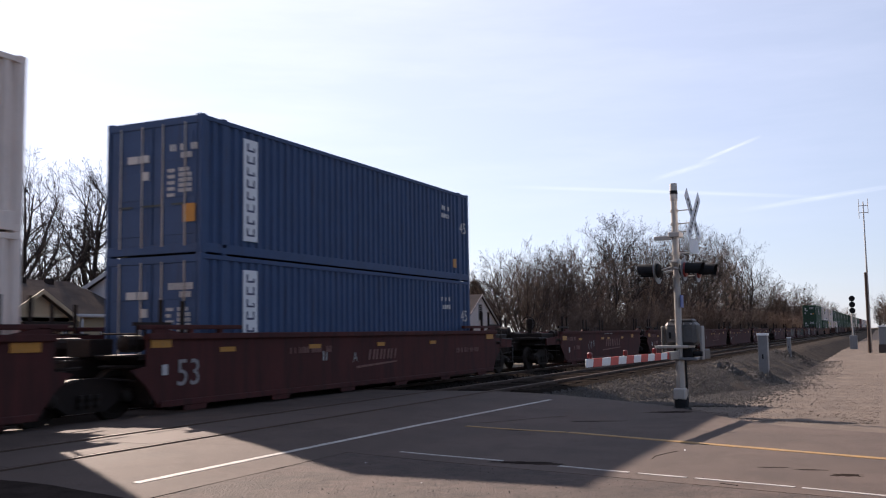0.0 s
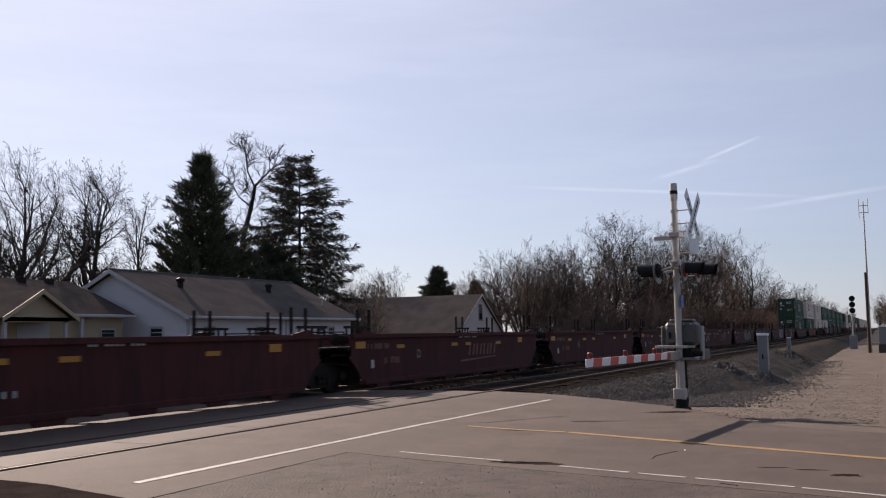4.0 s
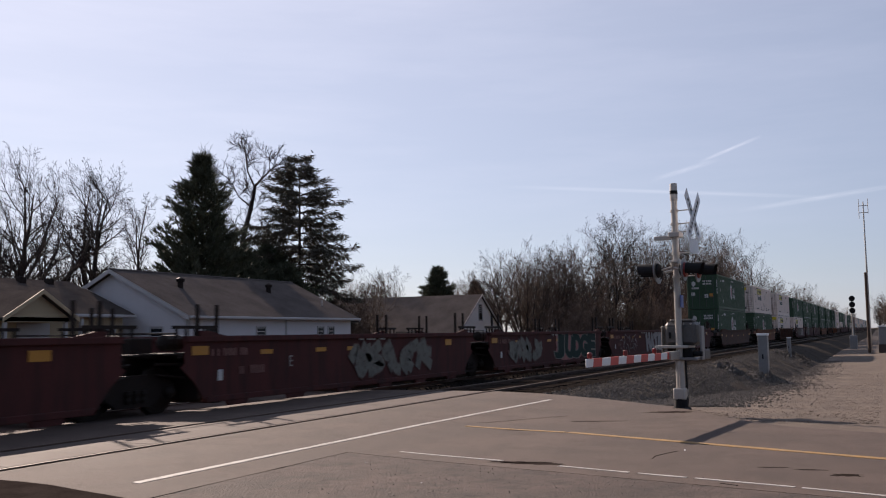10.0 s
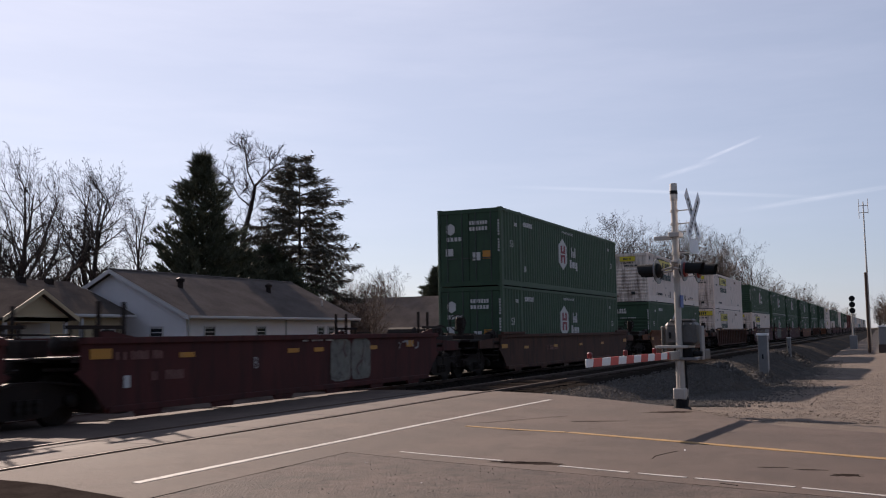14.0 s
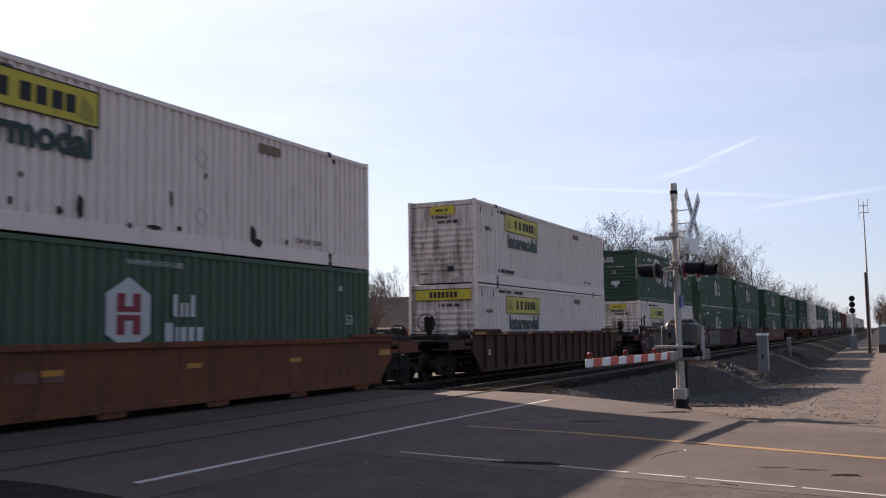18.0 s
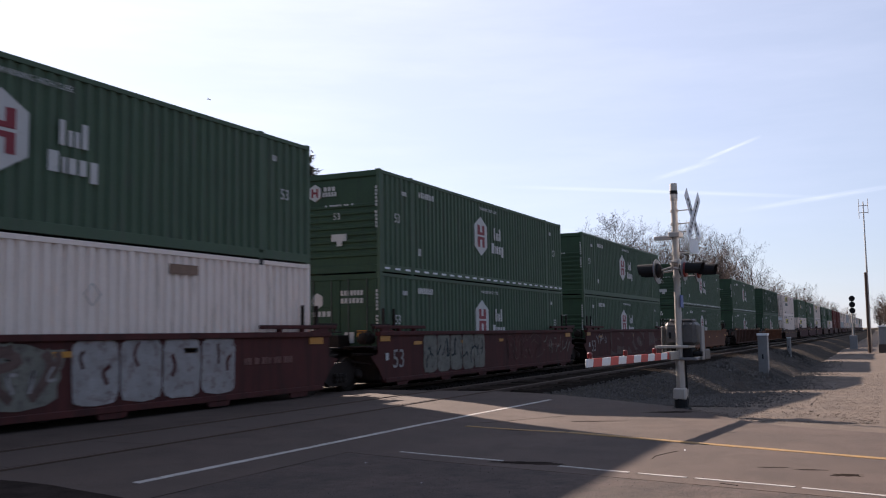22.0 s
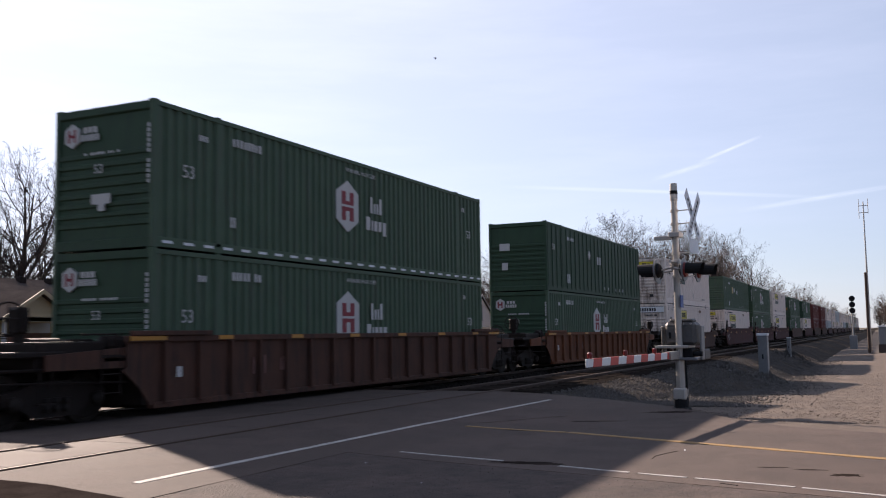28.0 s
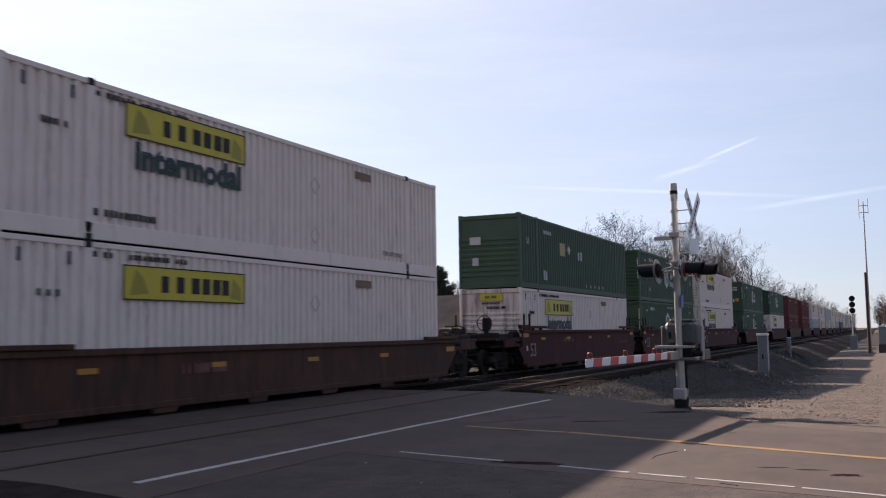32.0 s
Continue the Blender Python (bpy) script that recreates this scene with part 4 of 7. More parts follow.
def truck(parent, x, lite=False, name="truck"):
    """A two-axle bogie: side frames, springs, bolster, brake beam, wheelsets."""
    t = new(name)
    t.parent = parent
    t.location = (x, 0, 0)
    t["label"] = "grimy two-axle bogie"
    for s in (-1, 1):
        y = s * 1.0
        k = Kit()
        outline = [(-1.1, 0.42), (-0.72, 0.36), (-0.45, 0.20), (0.45, 0.20), (0.72, 0.36), (1.1, 0.42), (1.1, 0.62), (0.75, 0.68), (0.40, 0.80), (-0.40, 0.80), (-0.75, 0.68), (-1.1, 0.62)]
        k.prism(outline, "y", y - 0.07, y + 0.07)
        fr = part("side_frame", k, M_STEEL, t)
        for i in () if lite else (-0.2, 0.0, 0.2):
            part("spring", Kit().lathe([(0, 0.06), (0.06, 0.075), (0.12, 0.06), (0.18, 0.075), (0.24, 0.06)], (i, y + s * 0.09, 0.28), (0, 0, 1), 8), M_WHEEL, fr)
        for i in () if lite else (-0.89, 0.89):
            part("axle_cap", Kit().lathe([(0, 0.13), (0.1, 0.13), (0.14, 0.09), (0.16, 0.04)], (i, y + s * 0.06, WR), (0, s, 0), 10), M_WHEEL, fr)
    part("bolster", Kit().box(-0.2, 0.2, -0.95, 0.95, 0.5, 0.78, 0.02).box(-0.55, 0.55, -0.35, 0.35, 0.7, 0.92, 0.02), M_STEEL, t)
    if not lite:
        part("brake_beam", Kit().box(-0.36, -0.3, -0.8, 0.8, 0.3, 0.4).box(0.3, 0.36, -0.8, 0.8, 0.3, 0.4), M_STEEL, t)
    for i in (-0.89, 0.89):
        if "wheel" not in TEXTS:
            k = Kit().tube((0, -0.9, 0), (0, 0.9, 0), 0.085, n=8)
            for s in (-1, 1):
                k.lathe([(0.0, 0.36), (0.02, WR + 0.028), (0.035, WR + 0.025), (0.045, WR), (0.13, WR - 0.006), (0.14, 0.36), (0.115, 0.34), (0.105, 0.16), (0.15, 0.13), (0.15, 0.0)], (0, s * 0.685, 0), (0, s, 0), 20)
            TEXTS["wheel"] = k.mesh("wheelset", M_WHEEL)
        w = put("wheelset", TEXTS["wheel"], t, pose(i, 0, WR))
        if not lite:
            WHEELS.append(w)
    return t


def ribbon(k, pts, w, y0, y1):
    for (a, b), (c, d) in zip(pts, pts[1:]):
        n = Vector((-(d - b), c - a)).normalized() * w / 2
        k.prism([(a - n.x, b - n.y), (c - n.x, d - n.y), (c + n.x, d + n.y), (a + n.x, b + n.y)], "y", y0, y1)


def well_car(kind, paint, half, wall, ends, top=1.5, rib=False, lite=False):
    """One unit of a well car, on the rail tops, centred: side walls with ribs and sills, well floor, end decks, posts, guides.
    half: half the well; wall: where the side walls stop; ends: half the unit's pitch or (left, right) coupler distances."""
    c = new("well_car")
    inner = half
    for s in (-1, 1):
        k = Kit()
        y = s * 1.5
        y0, y1 = min(y, y - s * 0.03), max(y, y - s * 0.03)
        outline = [(-inner - 0.05, 0.26), (inner + 0.05, 0.26), (inner + 0.35, 0.62), (inner + 0.75, 0.92), (wall, 0.98), (wall, top), (-wall, top), (-wall, 0.98), (-inner - 0.75, 0.92), (-inner - 0.35, 0.62)]
        k.prism(outline, "y", y0, y1)
        sw = part("side_wall", k, paint, c)
        part("top_sill", Kit().box(-wall, wall, y - 0.07 if s < 0 else y - 0.09, y + 0.09 if s < 0 else y + 0.07, top - 0.09, top + 0.03, 0.012), paint, sw)
        part("bottom_sill", Kit().box(-inner, inner, y - 0.05 if s < 0 else y - 0.12, y + 0.12 if s < 0 else y + 0.05, 0.2, 0.32, 0.012), paint, sw)
        if lite:
            pass
        elif rib:
            n = int(2 * inner / 1.02)
            for i in range(n + 1):
                x = -inner + 0.3 + (2 * inner - 0.6) * i / n
                part("rib", Kit().box(x - 0.05, x + 0.05, min(y, y + s * 0.1), max(y, y + s * 0.1), 0.28, top - 0.09, 0.01), paint, sw)
        else:
            for i in range(6):
                x = -inner + 1.0 + (2 * inner - 2.0) * i / 5
                part("foot", Kit().prism([(x - 0.3, 0.1), (x + 0.3, 0.1), (x + 0.38, 0.22), (x - 0.38, 0.22)], "y", y - 0.03, y + 0.03), paint, sw)
    k = Kit()
    for i in range(5):
        x = -inner + 0.4 + (2 * inner - 0.8) * i / 4
        k.box(x - 0.12, x + 0.12, -1.46, 1.46, 0.17, 0.3)
    for s in (-1, 1):
        k.box(-inner, inner, s * 0.5 - 0.05, s * 0.5 + 0.05, 0.19, 0.26)
    part("well_floor", k, M_STEEL, c)
    left, right = ends if isinstance(ends, tuple) else (ends, ends)
    for s, e in ((-1, left), (1, right)):
        single = e > wall + 1.7
        k = Kit()
        a, b = sorted((s * (inner + 0.1), s * (inner + 0.2)))
        k.box(a, b, -1.45, 1.45, 0.28, 1.2)
        a, b = sorted((s * (inner + 0.15), s * (e - 0.35)))
        k.box(a, b, -0.35, 0.35, 0.78, 1.12, 0.02)
        a, b = sorted((s * (inner + 0.1), s * (wall + 0.5 if single else wall + 0.15)))
        k.box(a, b, -1.45, 1.45, 1.1, 1.16)
        part("end_deck", k, M_STEEL, c)
        for y in () if lite else (-1, 1):
            g = Kit()
            xo = s * (inner - 0.2)
            pts = [(xo - 0.42, top + 0.02), (xo + 0.42, top + 0.02), (xo + s * 0.3 + 0.12, top + 0.13), (xo + s * 0.3 - 0.12, top + 0.13)]
            if kind != "single":
                g.prism(pts, "y", y * 1.53 - 0.03, y * 1.53 + 0.03)
                part("guide", g, paint, c)
            r = Kit()
            xa, xb = sorted((s * (inner - 1.6 if kind == "single" else inner + 0.1), s * (wall - 0.05)))
            if kind == "single":
                r.box(xa, xb, y * 1.56 - 0.06, y * 1.56 + 0.06, top + 0.03, top + 0.12, 0.01)
                part("raised_sill", r, paint, c)
            else:
                xa, xb = sorted((s * (inner - 0.3), s * (wall + 0.35)))
                r.box(xa, xb, y * 1.5 - 0.03, y * 1.5 + 0.03, top + 0.17, top + 0.235)
                for q in np.linspace(xa + 0.1, xb - 0.1, 5):
                    r.box(q - 0.02, q + 0.02, y * 1.5 - 0.02, y * 1.5 + 0.02, top, top + 0.2)
                part("side_rail", r, M_STEEL, c)
                if half > 8:
                    xe, xw = sorted((s * (wall + 0.25), s * 5.8))
                    part("raised_sill", Kit().box(xe, xw, y * 1.5 - 0.06, y * 1.5 + 0.06, top + 0.1, top + 0.19, 0.012), paint, c)
                    for q in (0.3, 1.2, 2.1):
                        part("sill_post", Kit().box(s * (wall - q) - 0.05, s * (wall - q) + 0.05, y * 1.5 - 0.05, y * 1.5 + 0.05, top, top + 0.12), paint, c)
                for q in (0.45, 1.05):
                    xx = s * (wall - q)
                    part("guide_post", Kit().box(xx - 0.03, xx + 0.03, y * 1.42 - 0.03, y * 1.42 + 0.03, 1.16, top + 0.66), M_STEEL, c)
        # platform gear above the bogie
        k = Kit()
        xm = s * (wall + 0.1)
        k.box(xm - 0.3, xm + 0.3, -0.5, 0.1, 1.16, 1.5, 0.02).tube((xm - 0.35, 0.5, 1.35), (xm + 0.35, 0.5, 1.35), 0.18, n=10)
        part("valve_gear", k, M_STEEL, c)
        if not lite:
            part("walkway", Kit().box(min(s * (wall - 0.3), s * (wall + 0.55)), max(s * (wall - 0.3), s * (wall + 0.55)), -1.46, -0.75, 1.165, 1.2, 0.008), M_STEEL, c, "open steel walkway grating")
            part("brake_pipe", Kit().tube((s * (inner + 0.2), -1.38, 0.98), (s * (e - 0.3), -1.2, 1.0), 0.03, n=6).tube((s * (inner + 0.5), -1.38, 0.72), (s * (e - 0.3), -1.2, 0.8), 0.02, n=6), M_STEEL, c)
            part("brake_cylinder", Kit().lathe([(0, 0.06), (0.04, 0.16), (0.5, 0.16), (0.54, 0.06)], (s * (wall - 0.25), -1.15, 1.4), (s, 0, 0), 10), M_STEEL, c)
        for y in () if lite else (-1, 1):
            part("hand_rail", Kit().tube((s * (wall + 0.05), y * 1.3, 1.16), (s * (wall + 0.05), y * 1.3, 1.6), 0.02, n=5).tube((s * (wall + 0.05), y * 1.3, 1.58), (s * (wall + 0.9), y * 1.3, 1.58), 0.018, n=5), M_STEEL, c)
        if single:
            up = 0.0 if s < 0 else -0.36
            k = Kit().box(s * (e - 1.1) - 0.06, s * (e - 1.1) + 0.06, -0.8, -0.65, 1.1, 2.0 + up).box(s * (e - 1.1) - 0.13, s * (e - 1.1) + 0.13, -0.86, -0.58, 1.6 + up, 2.05 + up, 0.04)
            st = part("brake_stand", k, M_STEEL, c)
            if lite:
                truck(c, s * (e - 1.6), True)
                continue
            part("brake_wheel", Kit().ring((s * (e - 0.9), -0.72, 1.86 + up), (1, 0.7, 0.0), 0.27, 0.02).tube((s * (e - 0.9), -0.97, 1.86 + up), (s * (e - 0.9), -0.47, 1.86 + up), 0.014, n=5).tube((s * (e - 0.9), -0.72, 1.6 + up), (s * (e - 0.9), -0.72, 2.1 + up), 0.014, n=5), M_STEEL, st)
            part("air_tank", Kit().lathe([(0, 0.1), (0.05, 0.24), (0.95, 0.24), (1.0, 0.1)], (s * (e - 1.0), 0.1, 1.5), (0, 1, 0), 12), M_STEEL, c)
            part("coupler", Kit().box(min(s * (e - 0.5), s * e), max(s * (e - 0.5), s * e), -0.1, 0.1, 0.72, 0.98, 0.02).box(s * e - 0.14, s * e + 0.14, -0.16, 0.16, 0.68, 1.02, 0.03), M_WHEEL, c)
            for y in (-1, 1):
                lk = Kit()
                for q in range(4):
                    z = 0.55 + 0.33 * q
                    lk.tube((s * (wall + 0.1), y * 1.45, z), (s * (wall + 0.55), y * 1.45, z), 0.012, n=4)
                lk.tube((s * (wall + 0.1), y * 1.45, 0.5), (s * (wall + 0.1), y * 1.45, 1.6), 0.014, n=4).tube((s * (wall + 0.55), y * 1.45, 0.5), (s * (wall + 0.55), y * 1.45, 1.6), 0.014, n=4)
                part("ladder", lk, M_STEEL, c)
            part("end_platform", Kit().box(min(s * (wall - 0.3), s * (e - 1.0)), max(s * (wall - 0.3), s * (e - 1.0)), -1.25, 1.25, 0.95, 1.46, 0.03).box(min(s * (e - 1.6), s * (e - 0.55)), max(s * (e - 1.6), s * (e - 0.55)), -1.3, -0.2, 1.2, 1.3, 0.02), M_STEEL, c)
            for y in (-1, 1):
                xa, xb = sorted((s * (wall - 0.02), s * (e - 1.05)))
                part("end_sill", Kit().prism([(xa, 0.98), (xb, 0.98), (xb, 1.24 if s > 0 else 1.34), (xa, 1.34 if s > 0 else 1.24)], "y", y * 1.42 - 0.03, y * 1.42 + 0.03), paint, c, "painted sill plate over the bogie")
                part("step_iron", Kit().tube((s * (e - 1.2), y * 1.42, 1.0), (s * (e - 1.2), y * 1.42, 0.45), 0.016, n=4).tube((s * (e - 0.95), y * 1.42, 1.0), (s * (e - 0.95), y * 1.42, 0.45), 0.016, n=4).box(min(s * (e - 1.24), s * (e - 0.91)), max(s * (e - 1.24), s * (e - 0.91)), y * 1.42 - 0.06, y * 1.42 + 0.06, 0.43, 0.46), M_STEEL, c)
            part("hose", Kit().tube((s * (e - 0.2), -0.3, 0.9), (s * e, -0.35, 0.35), 0.025, n=5), M_PLASTIC, c)
            truck(c, s * (e - 1.6))
    if not (left > wall + 1.7 and right > wall + 1.7):
        # shared bogie under the joint
        if right <= wall + 1.7:
            truck(c, right)
    return c


def decals(c, items, y=-1.515):
    """Yellow plates, bars and marks on the wall towards -y."""
    r = random.Random(7)
    for what, x0, x1, z0, z1 in items:
        k = Kit()
        if what == "y":
            k.box(x0, x1, y - 0.006, y + 0.002, z0, z1)
            part("yellow_plate", k, M_YELLOW, c, "yellow reflective plate")
        elif what == "w":
            bars(k, x0, x1, z0, z1, y, max(3, int((x1 - x0) / 0.09)), r)
            part("lettering", k, M_LETFAINT, c, "faded small markings")
        elif what == "W":
            bars(k, x0, x1, z0, z1, y, max(3, int((x1 - x0) / 0.12)), r)
            part("lettering", k, M_LETW, c, "small white markings")
        elif what == "p":
            k.box(x0, x1, y - 0.006, y + 0.002, z0, z1)
            part("white_plate", k, M_LETW, c, "small white plate")
        elif what == "logo":
            n = 4
            w = (x1 - x0) / n
            for i in range(n):
                a = x0 + w * i
                s = 0.18 * w
                for q in (0, 0.55):
                    k.prism([(a + w * q, z0), (a + w * (q + 0.22), z0), (a + w * (q + 0.22) + s, z1), (a + w * q + s, z1)], "y", y - 0.004, y + 0.002)
            k.prism([(x0 - 0.6, z0 - 0.2), (x1, z0 - 0.1), (x1, z0 - 0.06), (x0 - 0.6, z0 - 0.14)], "y", y - 0.004, y + 0.002)
            part("slanted_mark", k, M_LETFAINT, c, "faded slanted block mark")
        else:
            letters(c, "lettering", what, (z1 - z0) / 0.7, (x0 + x1) / 2, y - 0.003, (z0 + z1) / 2, M_TAGW)


def bend(pts, n=5):
    """Rounds a broken line."""
    out = []
    q = [pts[0]] + list(pts) + [pts[-1]]
    for i in range(1, len(q) - 2):
        for j in range(n):
            t = j / n
            out.append(tuple(0.5 * (2 * q[i][a] + (q[i + 1][a] - q[i - 1][a]) * t + (2 * q[i - 1][a] - 5 * q[i][a] + 4 * q[i + 1][a] - q[i + 2][a]) * t * t + (3 * q[i][a] - q[i - 1][a] - 3 * q[i + 1][a] + q[i + 2][a]) * t ** 3) for a in (0, 1)))
    return out + [tuple(pts[-1])]


def strip(k, pts, w, y):
    """A flat painted stroke along a line in the x-z plane."""
    vs = []
    for i, p in enumerate(pts):
        a, b = Vector(pts[max(0, i - 1)]), Vector(pts[min(len(pts) - 1, i + 1)])
        d = (b - a).normalized() if (b - a).length > 1e-6 else Vector((1, 0))
        n = Vector((-d.y, d.x)) * w / 2
        vs += [(p[0] + n.x, y, p[1] + n.y), (p[0] - n.x, y, p[1] - n.y), (p[0] + n.x, y + 0.003, p[1] + n.y), (p[0] - n.x, y + 0.003, p[1] - n.y)]
    fs = []
    for i in range(len(pts) - 1):
        j = 4 * i
        fs += [(j, j + 1, j + 5, j + 4), (j, j + 4, j + 6, j + 2), (j + 1, j + 3, j + 7, j + 5)]
    k.add(vs, fs)


def cloud(k, x0, x1, z0, z1, y, r, uneven=0.12):
    """A ragged sprayed patch."""
    pts = []
    for (a, b), (c, d), n in (((x0, z0), (x1, z0), 14), ((x1, z0), (x1, z1), 5), ((x1, z1), (x0, z1), 14), ((x0, z1), (x0, z0), 5)):
        pts += [(a + (c - a) * i / n + r.uniform(-uneven, uneven), min(1.44, max(0.3, b + (d - b) * i / n + r.uniform(-uneven, uneven)))) for i in range(n)]
    k.prism(pts, "y", y, y + 0.003)


def graffiti(c, x0, x1, z0, z1, n, fill, line, seed, back=None, width=0.24, y=-1.517):
    """A sprayed tangle of thick strokes, each with an outline, on a ragged patch of colour."""
    r = random.Random(seed)
    kf, kl = Kit(), Kit()
    if back:
        kb = Kit()
        cloud(kb, x0 - 0.1, x1 + 0.1, z0 + 0.05, z1 - 0.05, y - 0.001, r)
        part("graffiti", kb, back, c, "sprayed patch of colour")
    w = (x1 - x0) / n
    m = 0
    for i in range(n):
        lean, grow_, lift = r.uniform(-0.12, 0.16), r.uniform(0.95, 1.2), r.uniform(-0.05, 0.05)
        for _ in range(r.choice((2, 2, 3))):
            side = r.random()
            st = [(side, r.choice((0, 0.1))), (r.uniform(0, 1), r.uniform(0.3, 0.5)), (r.uniform(-0.1, 1.1), r.uniform(0.5, 0.8)), (r.uniform(0, 1), r.choice((0.95, 1)))][:: r.choice((1, -1))]
            if r.random() < 0.4:
                st = [(q, p) for p, q in st]
            pts = [(x0 + w * (i + 0.06) + (p * 0.88 * grow_ + q * lean) * w + r.uniform(-0.03, 0.03), z0 + width / 2 + (z1 - z0 - width) * min(1, max(0, q + lift))) for p, q in st]
            pts = bend(pts)
            m += 1
            strip(kl, pts, width + 0.075, y - 0.003 - 0.0006 * (m % 9))
            strip(kf, pts, width * r.uniform(0.85, 1.1), y - 0.0092 - 0.0006 * (m % 9))
    part("graffiti_outline", kl, line, c, "sprayed outline")
    part("graffiti", kf, fill, c, "sprayed tangle of thick strokes")


def blocks(c, x0, x1, z0, z1, n, fill, line, seed, y=-1.517):
    """Fat pale blocks that nearly touch, split by thin dark strokes."""
    r = random.Random(seed)
    kf, kl = Kit(), Kit()
    w = (x1 - x0) / n
    for i in range(n):
        cx, cz = x0 + w * (i + 0.5), (z0 + z1) / 2
        pts = []
        for j in range(28):
            a = 6.28319 * j / 28
            ca, sa = math.cos(a), math.sin(a)
            pts.append((cx + math.copysign(abs(ca) ** 0.35, ca) * w * 0.485 * r.uniform(0.96, 1.03), cz + math.copysign(abs(sa) ** 0.35, sa) * (z1 - z0) / 2 * r.uniform(0.95, 1.03)))
        kf.prism(pts, "y", y - 0.004 - 0.001 * (i % 2), y + 0.002)
        for s in range(r.choice((1, 2, 2))):
            x = cx + w * r.uniform(-0.3, 0.3)
            za = r.uniform(z0 + 0.05, z1 - 0.4)
            strip(kl, bend([(x, za), (x + r.uniform(-0.12, 0.12), za + 0.2), (x + r.uniform(-0.05, 0.2), min(z1 - 0.05, za + r.uniform(0.3, 0.6)))]), r.uniform(0.04, 0.09), y - 0.009 - 0.0008 * s)
    part("graffiti", kf, fill, c, "sprayed fat pale blocks")
    part("graffiti_outline", kl, line, c, "thin dark sprayed strokes")


def tag(c, text, x0, x1, z0, z1, fill, line, seed, back=None, fat=0.05, edge=0.05, y=-1.517):
    """A sprayed word: fat leaning letters, each with an outline, on a ragged patch of colour."""
    r = random.Random(seed)
    if back:
        kb = Kit()
        cloud(kb, x0 - 0.15, x1 + 0.2, z0 + 0.03, z1 - 0.02, y - 0.001, r)
        part("graffiti", kb, back, c, "sprayed patch of colour")
    w = (x1 - x0) / len(text)
    for i, ch in enumerate(text):
        h = (z1 - z0) * r.uniform(0.92, 1.04)
        lean = r.uniform(-13, 13)
        for material, bold, name, dy in ((line, fat + edge, "graffiti_outline", 0.003), (fill, fat, "graffiti", 0.007)):
            me = words(ch, 1.0, material, bold)
            xs, zs = [v.co.x for v in me.vertices], [v.co.z for v in me.vertices]
            inner = [v.co for v in words(ch, 1.0, fill, fat).vertices]
            wide, high = max(v.x for v in inner) - min(v.x for v in inner), max(v.z for v in inner) - min(v.z for v in inner)
            o = put(name, me, c, pose(x0 + w * (i + 0.5), y - dy - 0.0012 * (i % 2), (z0 + z1) / 2 - (max(zs) + min(zs)) / 2 * h / high, 0, lean, 0) @ Matrix.Diagonal((w * 1.14 / wide, 1, h / high, 1)), "sprayed fat letter" if name == "graffiti" else "sprayed outline")
            o["kind"] = "stuff"


def scrawl(c, x0, x1, z0, z1, n, material, seed, y=-1.52, w=0.045):
    """Thin sprayed scribbles."""
    r = random.Random(seed)
    k = Kit()
    for i in range(n):
        x = x0 + (x1 - x0) * (i + 0.2) / n
        pts = [(x + r.uniform(-0.1, 0.35), z0 + (z1 - z0) * (0.15 + 0.75 * r.random())) for _ in range(3)]
        fine = []
        for t in np.linspace(0, 1, 7):
            a = [(pts[0][j] * (1 - t) + pts[1][j] * t) * (1 - t) + (pts[1][j] * (1 - t) + pts[2][j] * t) * t for j in (0, 1)]
            fine.append((float(a[0]), float(a[1])))
        ribbon(k, fine, w * r.uniform(0.7, 1.3), y - 0.003 - 0.0006 * (i % 4), y + 0.002)
    part("graffiti", k, material, c, "thin spray-painted scribble")


def roll(ob, s, z=0.0):
    """Sets a thing on the far track, s metres up the train."""
    ob.location = (s, FAR, z)
    TRAIN.append((ob, s, z))
    return ob


def load(s, low, high, **kw):
    """Two stacked boxes in the well centred at s."""
    for spec, z in ((low, 0.33), (high, 3.238)):
        if spec:
            spec = dict(spec)
            spots = spec.pop("spots", 0)
            b = container(**spec)
            if spots:
                worn_spots(b, spots)
            roll(b, s, z)


HUB, HUBT, HUBD = dict(style="hub"), dict(style="hub", tape=True), dict(style="hub", end="doors")
JB, JBL, JBF = dict(style="jb"), dict(style="jb", low=True), dict(style="jb", faded=True, low=True)
FORTY, FIFTY, SINGLE = (6.35, 6.98, 7.78), (8.25, 8.6, 9.74), (8.25, 8.9, 11.70)


LETX = {44.95: -2.2, 60.7: -3.5, 76.2: -3.2, 91.8: -3.0, 107.5: -2.0, 127.4: -2.2, 143.05: -3.4, 158.6: -3.35, 174.1: -3.2, 189.6: -2.1}


